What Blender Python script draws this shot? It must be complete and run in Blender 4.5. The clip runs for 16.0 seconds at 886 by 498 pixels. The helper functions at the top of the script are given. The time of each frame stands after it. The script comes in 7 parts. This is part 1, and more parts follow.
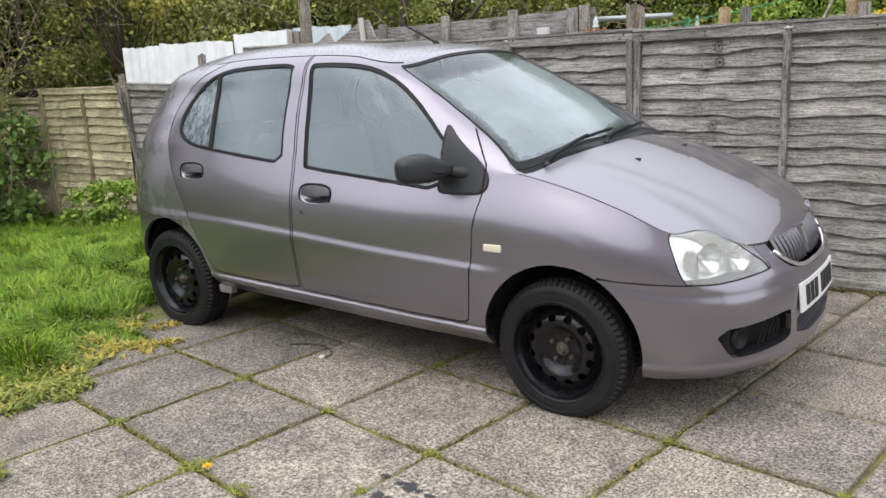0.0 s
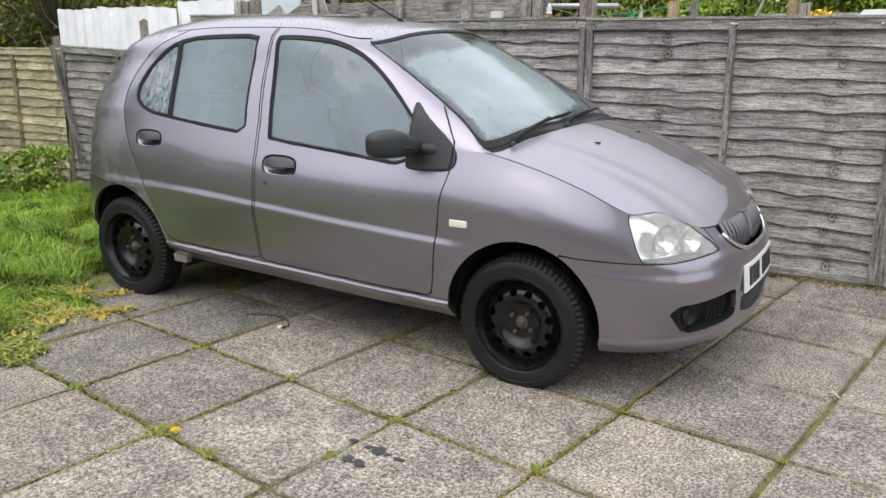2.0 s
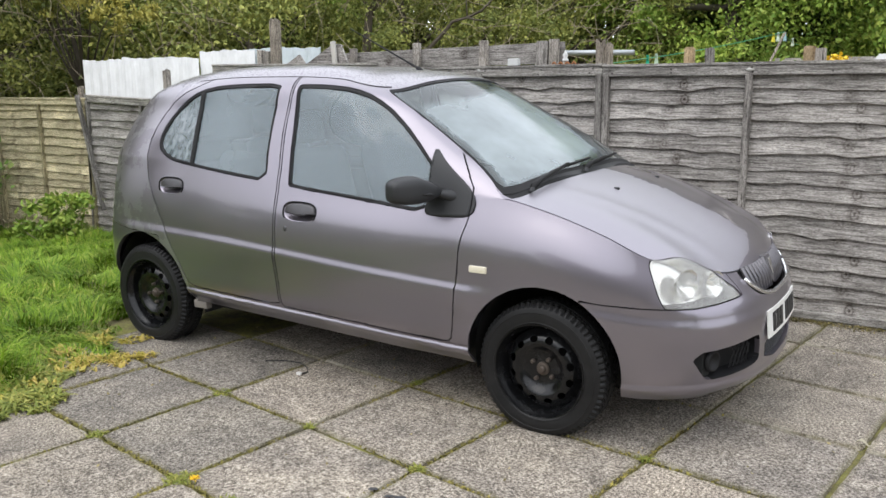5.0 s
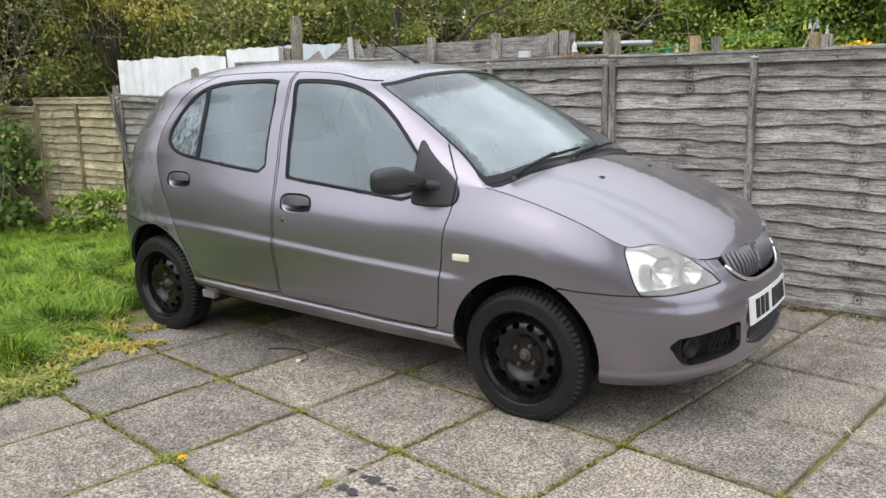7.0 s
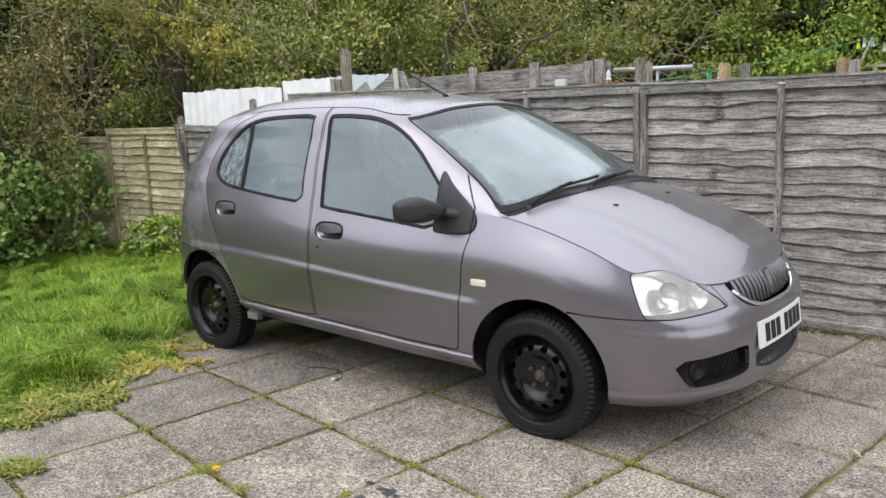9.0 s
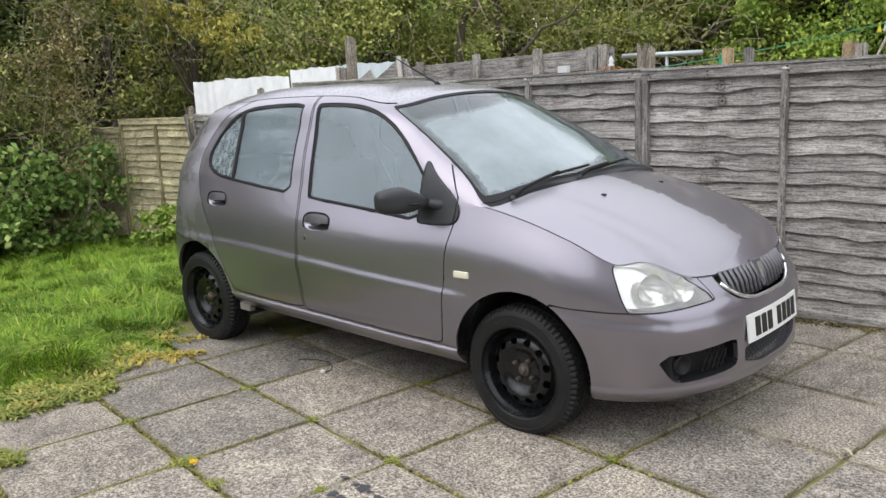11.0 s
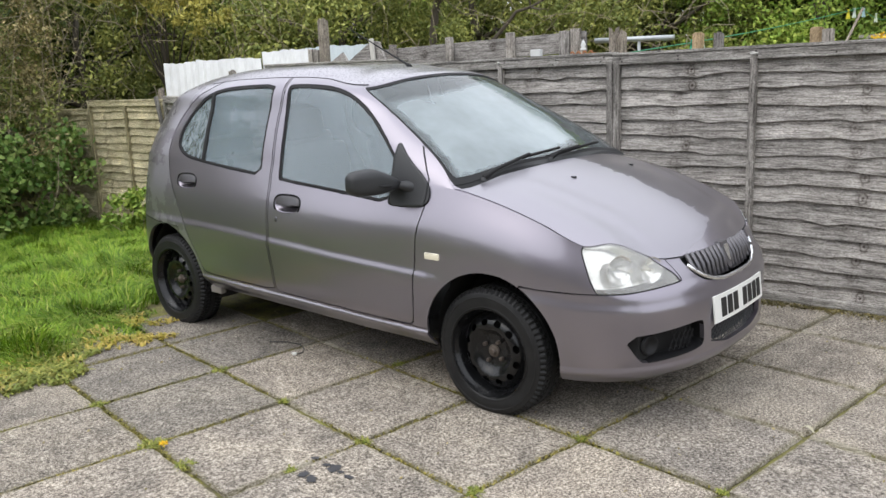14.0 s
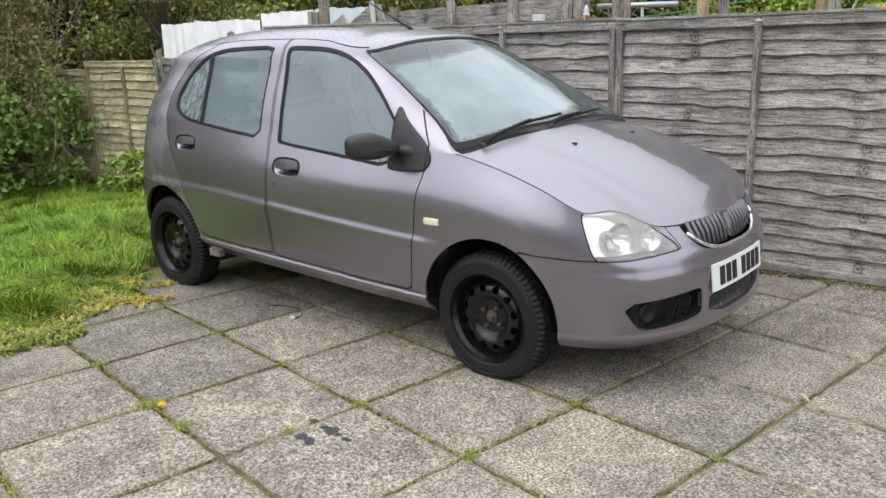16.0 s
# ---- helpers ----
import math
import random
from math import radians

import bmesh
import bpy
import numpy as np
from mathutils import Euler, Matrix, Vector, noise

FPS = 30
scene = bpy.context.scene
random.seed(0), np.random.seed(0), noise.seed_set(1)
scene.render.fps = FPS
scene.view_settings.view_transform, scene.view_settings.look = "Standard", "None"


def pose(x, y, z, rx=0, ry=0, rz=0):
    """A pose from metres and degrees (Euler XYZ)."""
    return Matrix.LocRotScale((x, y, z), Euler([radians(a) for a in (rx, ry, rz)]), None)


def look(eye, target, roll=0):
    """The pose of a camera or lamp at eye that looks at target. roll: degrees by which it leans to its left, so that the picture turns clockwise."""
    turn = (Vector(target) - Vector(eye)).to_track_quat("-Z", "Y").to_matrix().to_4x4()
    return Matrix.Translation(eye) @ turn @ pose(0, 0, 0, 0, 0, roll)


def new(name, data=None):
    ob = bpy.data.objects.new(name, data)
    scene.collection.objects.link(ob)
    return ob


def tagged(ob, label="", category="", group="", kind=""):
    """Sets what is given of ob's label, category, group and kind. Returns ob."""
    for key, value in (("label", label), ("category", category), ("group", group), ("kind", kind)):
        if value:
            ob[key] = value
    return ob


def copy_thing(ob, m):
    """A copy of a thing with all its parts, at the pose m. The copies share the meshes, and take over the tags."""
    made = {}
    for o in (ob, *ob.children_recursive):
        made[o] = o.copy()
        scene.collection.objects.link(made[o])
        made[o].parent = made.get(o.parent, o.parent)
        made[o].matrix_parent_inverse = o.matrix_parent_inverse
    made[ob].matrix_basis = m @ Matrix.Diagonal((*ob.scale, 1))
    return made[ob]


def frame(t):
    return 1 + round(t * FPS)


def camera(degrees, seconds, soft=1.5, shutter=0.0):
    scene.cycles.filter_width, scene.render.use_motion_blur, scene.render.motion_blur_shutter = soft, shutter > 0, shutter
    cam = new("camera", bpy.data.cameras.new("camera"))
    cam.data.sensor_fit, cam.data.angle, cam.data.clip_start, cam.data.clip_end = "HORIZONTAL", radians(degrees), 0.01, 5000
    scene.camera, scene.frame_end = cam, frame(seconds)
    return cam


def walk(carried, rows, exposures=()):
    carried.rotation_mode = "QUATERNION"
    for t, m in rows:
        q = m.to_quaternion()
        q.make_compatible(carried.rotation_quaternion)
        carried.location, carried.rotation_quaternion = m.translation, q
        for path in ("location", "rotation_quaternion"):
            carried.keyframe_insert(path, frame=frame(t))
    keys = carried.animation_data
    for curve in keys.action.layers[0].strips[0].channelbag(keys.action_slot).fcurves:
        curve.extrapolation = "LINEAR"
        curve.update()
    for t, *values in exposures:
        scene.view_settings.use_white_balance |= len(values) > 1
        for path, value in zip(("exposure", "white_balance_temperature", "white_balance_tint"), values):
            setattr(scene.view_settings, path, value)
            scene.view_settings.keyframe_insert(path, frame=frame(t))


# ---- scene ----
cam = camera(56.5, 16.0)
PATH = [
    (0, (2.661, -3.453, 1.387), (1.495, -1.89, 0.941), -2.8),
    (0.5, (2.595, -3.527, 1.395), (1.481, -1.93, 0.94), -2.3),
    (1, (2.58, -3.604, 1.393), (1.521, -1.973, 0.929), -0.7),
    (1.5, (2.571, -3.619, 1.391), (1.548, -1.968, 0.918), 0.0),
    (2, (2.584, -3.625, 1.387), (1.571, -1.972, 0.892), 0.1),
    (2.5, (2.587, -3.627, 1.38), (1.591, -1.972, 0.86), 0.3),
    (3, (2.589, -3.63, 1.372), (1.616, -1.967, 0.839), 0.3),
    (3.5, (2.592, -3.628, 1.376), (1.627, -1.954, 0.861), -0.1),
    (4, (2.583, -3.638, 1.385), (1.612, -1.95, 0.93), 0.1),
    (4.5, (2.575, -3.631, 1.39), (1.567, -1.953, 0.981), -0.1),
    (4.7, (2.572, -3.631, 1.396), (1.538, -1.965, 1.001), -0.2),
    (6.8, (2.768, -3.572, 1.368), (1.65, -1.962, 0.968), -1.0),
    (7, (2.834, -3.546, 1.378), (1.68, -1.962, 0.978), -1.3),
    (7.5, (2.915, -3.563, 1.413), (1.694, -2.026, 1.033), -1.4),
    (8, (2.963, -3.651, 1.427), (1.721, -2.13, 1.049), -1.2),
    (8.2, (2.993, -3.653, 1.434), (1.744, -2.134, 1.07), -1.5),
    (10.3, (3.205, -3.389, 1.427), (1.879, -1.936, 1.068), -2.5),
    (10.5, (3.203, -3.391, 1.425), (1.873, -1.942, 1.062), -2.5),
    (11, (3.204, -3.389, 1.425), (1.874, -1.942, 1.053), -2.7),
    (11.5, (3.212, -3.381, 1.422), (1.879, -1.938, 1.046), -2.9),
    (12, (3.216, -3.383, 1.422), (1.884, -1.94, 1.042), -2.8),
    (12.5, (3.216, -3.385, 1.42), (1.89, -1.938, 1.038), -2.5),
    (13, (3.215, -3.389, 1.419), (1.908, -1.926, 1.029), -2.3),
    (13.5, (3.222, -3.389, 1.418), (1.929, -1.916, 1.019), -2.3),
    (14, (3.225, -3.388, 1.413), (1.945, -1.908, 1.003), -2.3),
    (14.5, (3.228, -3.382, 1.41), (1.954, -1.902, 0.98), -2.4),
    (15, (3.228, -3.384, 1.409), (1.954, -1.912, 0.95), -2.3),
    (15.5, (3.226, -3.389, 1.407), (1.954, -1.92, 0.933), -2.0),
    (16, (3.218, -3.387, 1.404), (1.951, -1.919, 0.916), -1.6),
]
walk(cam, [(t, look(eye, target, roll)) for t, eye, target, roll in PATH])

# ---- world, sun and exposure ----
world = bpy.data.worlds.new("overcast_sky")
scene.world = world
world.use_nodes = True
wn, wl = world.node_tree.nodes, world.node_tree.links
sky = wn.new("ShaderNodeTexSky")
sky.sky_type = "NISHITA"
sky.sun_disc = False
SUN_ELEV, SUN_ROT = radians(48), radians(200)
sky.sun_elevation, sky.sun_rotation = SUN_ELEV, SUN_ROT
sky.dust_density, sky.air_density, sky.ozone_density = 2.0, 1.0, 1.5
hsv = wn.new("ShaderNodeHueSaturation")
hsv.inputs["Saturation"].default_value = 0.45
wl.new(sky.outputs[0], hsv.inputs["Color"])
cloud = wn.new("ShaderNodeMix")
cloud.data_type = "RGBA"
cloud.inputs[0].default_value = 0.75
cloud.inputs[7].default_value = (13.5, 13.9, 14.9, 1)
wl.new(hsv.outputs[0], cloud.inputs[6])
# an overcast sky is brighter overhead than near the horizon
up = wn.new("ShaderNodeSeparateXYZ")
wl.new(wn.new("ShaderNodeTexCoord").outputs["Generated"], up.inputs[0])
grade = wn.new("ShaderNodeMapRange")
grade.inputs["To Min"].default_value, grade.inputs["To Max"].default_value = 0.86, 1.12
wl.new(up.outputs["Z"], grade.inputs["Value"])
dome = wn.new("ShaderNodeVectorMath")
dome.operation = "SCALE"
wl.new(cloud.outputs[2], dome.inputs[0])
wl.new(grade.outputs[0], dome.inputs["Scale"])
wl.new(dome.outputs[0], wn["Background"].inputs["Color"])
wn["Background"].inputs["Strength"].default_value = 0.15
sun_data = bpy.data.lights.new("sun", "SUN")
sun_data.energy, sun_data.angle, sun_data.color = 0.7, radians(50), (1.0, 0.96, 0.9)
sun = new("sun", sun_data)
sun.matrix_world = look((-3, -7, 11.5), (0, 0, 0))
scene.view_settings.exposure = 0.07


# ---- small helpers ----
def rng(seed):
    return random.Random(seed)


def mesh_of(name, verts, faces, mats=None, smooth=False):
    me = bpy.data.meshes.new(name)
    me.from_pydata([tuple(v) for v in verts], [], [tuple(f) for f in faces])
    me.update()
    if smooth:
        me.polygons.foreach_set("use_smooth", [True] * len(me.polygons))
    for m in mats or ():
        me.materials.append(m)
    return me


def empty(name, loc=(0, 0, 0)):
    ob = new(name)
    ob.empty_display_size = 0.1
    ob.location = loc
    return ob


def part(name, bm, material, parent, label="", smooth=False, angle=None):
    """Links a bmesh as one mesh object under a thing or a part."""
    me = bpy.data.meshes.new(name)
    bm.to_mesh(me)
    bm.free()
    if smooth:
        me.polygons.foreach_set("use_smooth", [True] * len(me.polygons))
    if angle:
        me.set_sharp_from_angle(angle=radians(angle))
    me.materials.append(material)
    ob = new(name, me)
    if parent:
        ob.parent = parent
    if label:
        tagged(ob, label)
    return ob


def part_data(name, verts, faces, material, parent, label="", smooth=True, angle=None):
    me = mesh_of(name, verts, faces, [material], smooth)
    if angle:
        me.set_sharp_from_angle(angle=radians(angle))
    ob = new(name, me)
    if parent:
        ob.parent = parent
    if label:
        tagged(ob, label)
    return ob


def box(bm, lo, hi, m=None, bevel=0.0):
    """A box between two corners, with its edges rounded by bevel, moved by m."""
    c = [(a + b) / 2 for a, b in zip(lo, hi)]
    s = [b - a for a, b in zip(lo, hi)]
    made = bmesh.ops.create_cube(bm, size=1.0, matrix=Matrix.Translation(c) @ Matrix.Diagonal((*s, 1)))
    vs = made["verts"]
    if bevel:
        es = list({e for v in vs for e in v.link_edges})
        made = bmesh.ops.bevel(bm, geom=es, offset=bevel, segments=2, affect="EDGES", profile=0.6)
        vs = list({v for f in made["faces"] for v in f.verts} | {v for v in vs if v.is_valid})
    if m:
        bmesh.ops.transform(bm, matrix=m, verts=vs)
    return vs


def tube_data(path, radius, sides=10, cap=True):
    """Verts and faces of a round bar along a path; radius is one number or one for each point."""
    path = [Vector(p) for p in path]
    radii = radius if hasattr(radius, "__len__") else [radius] * len(path)
    verts, faces = [], []
    ref = Vector((0, 0, 1))
    for i, p in enumerate(path):
        d = (path[min(i + 1, len(path) - 1)] - path[max(i - 1, 0)]).normalized()
        if abs(d.dot(ref)) > 0.95:
            ref = Vector((1, 0, 0))
        a = d.cross(ref).normalized()
        b = d.cross(a)
        for k in range(sides):
            w = 2 * math.pi * k / sides
            verts.append(p + radii[i] * (math.cos(w) * a + math.sin(w) * b))
    for i in range(len(path) - 1):
        for k in range(sides):
            k2 = (k + 1) % sides
            faces.append((i * sides + k, i * sides + k2, (i + 1) * sides + k2, (i + 1) * sides + k))
    if cap:
        faces.append(tuple(range(sides))[::-1])
        faces.append(tuple((len(path) - 1) * sides + k for k in range(sides)))
    return verts, faces


def lathe_data(profile, sides=48):
    """A turned shape about the y axis from (radius, y) pairs."""
    verts, faces = [], []
    n = len(profile)
    for k in range(sides):
        w = 2 * math.pi * k / sides
        for r, y in profile:
            verts.append((r * math.cos(w), y, r * math.sin(w)))
    for k in range(sides):
        k2 = (k + 1) % sides
        for i in range(n - 1):
            faces.append((k * n + i, k * n + i + 1, k2 * n + i + 1, k2 * n + i))
    return verts, faces


# ---- materials ----
def mat(name, color=(0.5, 0.5, 0.5), rough=0.6, metal=0.0, **more):
    m = bpy.data.materials.new(name)
    m.use_nodes = True
    b = m.node_tree.nodes["Principled BSDF"]
    b.inputs["Base Color"].default_value = (*color, 1)
    b.inputs["Roughness"].default_value = rough
    b.inputs["Metallic"].default_value = metal
    for k, v in more.items():
        b.inputs[k.replace("_", " ")].default_value = v
    return m


def N(m, kind, **props):
    n = m.node_tree.nodes.new("ShaderNode" + kind)
    for k, v in props.items():
        if k in ("blend_type", "data_type", "operation", "noise_dimensions", "feature", "interpolation_type", "wave_type", "bands_direction", "distance", "clamp"):
            setattr(n, k, v)
        else:
            n.inputs[k.replace("_", " ")].default_value = v
    return n


def L(m, a, b):
    m.node_tree.links.new(a, b)


def bsdf(m):
    return m.node_tree.nodes["Principled BSDF"]


def coords(m, scale=(1, 1, 1), kind="Object", offset_random=False):
    tc = N(m, "TexCoord")
    mp = N(m, "Mapping")
    mp.inputs["Scale"].default_value = scale
    L(m, tc.outputs[kind], mp.inputs["Vector"])
    if offset_random:
        oi = N(m, "ObjectInfo")
        mul = N(m, "VectorMath", operation="MULTIPLY")
        comb = N(m, "CombineXYZ")
        for k in range(3):
            L(m, oi.outputs["Random"], comb.inputs[k])
        mul.inputs[1].default_value = (37.0, 91.0, 53.0)
        L(m, comb.outputs[0], mul.inputs[0])
        L(m, mul.outputs[0], mp.inputs["Location"])
    return mp.outputs["Vector"]


def noise_tex(m, vec, scale, detail=4, rough=0.55, distort=0.0):
    n = N(m, "TexNoise", Scale=scale, Detail=detail, Roughness=rough, Distortion=distort)
    L(m, vec, n.inputs["Vector"])
    return n.outputs["Fac"]


def ramp(m, fac, stops):
    r = N(m, "ValToRGB")
    el = r.color_ramp.elements
    while len(el) < len(stops):
        el.new(0.5)
    for e, (p, c) in zip(el, stops):
        e.position = p
        e.color = (*c, 1) if len(c) == 3 else c
    L(m, fac, r.inputs["Fac"])
    return r.outputs["Color"]


def mix(m, fac, a, b, blend="MIX"):
    n = N(m, "Mix", data_type="RGBA", blend_type=blend)
    for src, dst in ((fac, n.inputs[0]), (a, n.inputs[6]), (b, n.inputs[7])):
        if hasattr(src, "is_linked"):
            L(m, src, dst)
        elif hasattr(src, "__len__"):
            dst.default_value = (*src, 1)
        else:
            dst.default_value = src
    return n.outputs[2]


def bump(m, fac, strength=0.3, dist=0.01, after=None):
    b = N(m, "Bump", Strength=strength, Distance=dist)
    L(m, fac, b.inputs["Height"])
    if after:
        L(m, after, b.inputs["Normal"])
    L(m, b.outputs[0], bsdf(m).inputs["Normal"])
    return b.outputs[0]


def math_node(m, op, a, b=0.0):
    n = N(m, "Math", operation=op)
    for src, dst in ((a, n.inputs[0]), (b, n.inputs[1])):
        if hasattr(src, "is_linked"):
            L(m, src, dst)
        else:
            dst.default_value = src
    return n.outputs[0]


def paint_material():
    m = mat("mauve_grey_metallic_paint", (0.2, 0.18, 0.2), 0.3, 0.85, Coat_Weight=1.0, Coat_Roughness=0.04, Coat_IOR=1.5)
    v = coords(m)
    fl = noise_tex(m, v, 900, 2)
    big = noise_tex(m, v, 3.0, 5)
    c = mix(m, fl, (0.246, 0.227, 0.264), (0.282, 0.262, 0.304))
    c = mix(m, math_node(m, "MULTIPLY", big, 0.12), c, (0.18, 0.163, 0.18))
    L(m, c, bsdf(m).inputs["Base Color"])
    grime = ramp(m, noise_tex(m, v, 7, 6, 0.7), [(0.35, (0.29, 0.29, 0.29)), (0.75, (0.33, 0.33, 0.33))])
    L(m, grime, bsdf(m).inputs["Roughness"])
    coat = ramp(m, noise_tex(m, v, 5, 6, 0.7), [(0.4, (0.03, 0.03, 0.03)), (0.75, (0.05, 0.05, 0.05))])
    L(m, coat, bsdf(m).inputs["Coat Roughness"])
    return m


def wood_material(name, light, dark, green=0.0, knots=True, upright=False):
    """Weathered boards: fibres along x, pale worn flakes, dark weathering, knots in loose columns."""
    m = mat(name, light, 0.9, 0.0, Specular_IOR_Level=0.2)
    v = coords(m, (1, 1, 1), "Object", True)
    raw = N(m, "TexCoord").outputs["Object"]
    oi = N(m, "ObjectInfo")

    def stretched(scale, freq, detail, rough, distort=0.0):
        st = N(m, "VectorMath", operation="MULTIPLY")
        st.inputs[1].default_value = scale[::-1] if upright else scale
        L(m, v, st.inputs[0])
        return noise_tex(m, st.outputs[0], freq, detail, rough, distort)

    grain = stretched((3.0, 30.0, 46.0), 2.0, 8, 0.72, 0.5)
    fine = stretched((16.0, 20.0, 130.0), 3.0, 4, 0.75)
    flake = stretched((24.0, 24.0, 60.0), 2.4, 6, 0.8, 0.4)
    blot = noise_tex(m, v, 2.6, 5, 0.6)
    mid = tuple(0.52 * a + 0.48 * b for a, b in zip(light, dark))
    c = ramp(m, grain, [(0.36, tuple(0.8 * x for x in dark)), (0.46, mid), (0.56, light), (0.68, tuple(min(0.8, 1.18 * x) for x in light))])
    worn = ramp(m, flake, [(0.36, (0.22, 0.21, 0.20)), (0.44, (0.8, 0.79, 0.78)), (0.54, (1.05, 1.05, 1.05)), (0.64, (1.5, 1.5, 1.48))])
    c = mix(m, 0.85, c, worn, "MULTIPLY")
    crack = ramp(m, fine, [(0.35, (0.95, 0.95, 0.95)), (0.43, (0.3, 0.3, 0.3)), (0.50, (0.0, 0.0, 0.0))])
    c = mix(m, math_node(m, "MULTIPLY", crack, 0.6), c, tuple(0.34 * x for x in dark))
    c = mix(m, 0.75, c, ramp(m, blot, [(0.34, (0.48, 0.47, 0.46)), (0.62, (1.16, 1.15, 1.14))]), "MULTIPLY")
    c = mix(m, 0.8, c, ramp(m, oi.outputs["Random"], [(0.0, (0.74, 0.73, 0.72)), (1.0, (1.12, 1.1, 1.08))]), "MULTIPLY")
    height = math_node(m, "ADD", math_node(m, "ADD", grain, flake), math_node(m, "MULTIPLY", fine, 0.6))
    if knots:
        pos, sep = N(m, "SeparateXYZ"), N(m, "SeparateXYZ")
        L(m, oi.outputs["Location"], pos.inputs[0])
        L(m, raw, sep.inputs[0])
        seeds = N(m, "TexWhiteNoise", noise_dimensions="1D")
        L(m, oi.outputs["Random"], seeds.inputs["W"])
        rs = N(m, "SeparateXYZ")
        L(m, seeds.outputs["Color"], rs.inputs[0])
        for base, amp, turn, rx, rz in ((-0.42, 0.24, 2.3, 0, 1), (0.43, 0.26, 1.7, 1, 2)):
            wave = math_node(m, "SINE", math_node(m, "MULTIPLY", pos.outputs["X"], turn))
            jit = math_node(m, "MULTIPLY", math_node(m, "SUBTRACT", rs.outputs[rx], 0.5), 0.13)
            kx = math_node(m, "ADD", math_node(m, "ADD", math_node(m, "MULTIPLY", wave, amp), base), jit)
            dx = math_node(m, "SUBTRACT", sep.outputs["X"], kx)
            dz = math_node(m, "SUBTRACT", sep.outputs["Z"], math_node(m, "MULTIPLY", math_node(m, "SUBTRACT", rs.outputs[rz], 0.62), 0.07))
            d = math_node(m, "SQRT", math_node(m, "ADD", math_node(m, "MULTIPLY", dx, dx), math_node(m, "MULTIPLY", math_node(m, "MULTIPLY", dz, dz), 0.55)))
            d = math_node(m, "ADD", d, math_node(m, "ADD", math_node(m, "MULTIPLY", math_node(m, "SUBTRACT", flake, 0.5), 0.035), math_node(m, "MULTIPLY", math_node(m, "SUBTRACT", grain, 0.5), 0.03)))
            eye = ramp(m, math_node(m, "MULTIPLY", d, 8.0), [(0.03, (1.0, 1.0, 1.0)), (0.08, (0.25, 0.25, 0.25)), (0.13, (0.15, 0.15, 0.15)), (0.17, (0.95, 0.95, 0.95)), (0.22, (0.3, 0.3, 0.3)), (0.40, (0.0, 0.0, 0.0))])
            eye = math_node(m, "MULTIPLY", eye, math_node(m, "ADD", math_node(m, "MULTIPLY", rs.outputs[rx], 0.5), 0.5))
            c = mix(m, math_node(m, "MULTIPLY", eye, 0.97), c, (0.24 * dark[0], 0.17 * dark[1], 0.13 * dark[2]))
            height = math_node(m, "SUBTRACT", height, eye)
    if green:
        g = ramp(m, noise_tex(m, v, 4.5, 5, 0.7), [(0.45, (0, 0, 0)), (0.7, (green,) * 3)])
        c = mix(m, g, c, (0.12, 0.15, 0.05))
    L(m, c, bsdf(m).inputs["Base Color"])
    bump(m, height, 0.6, 0.007)
    return m


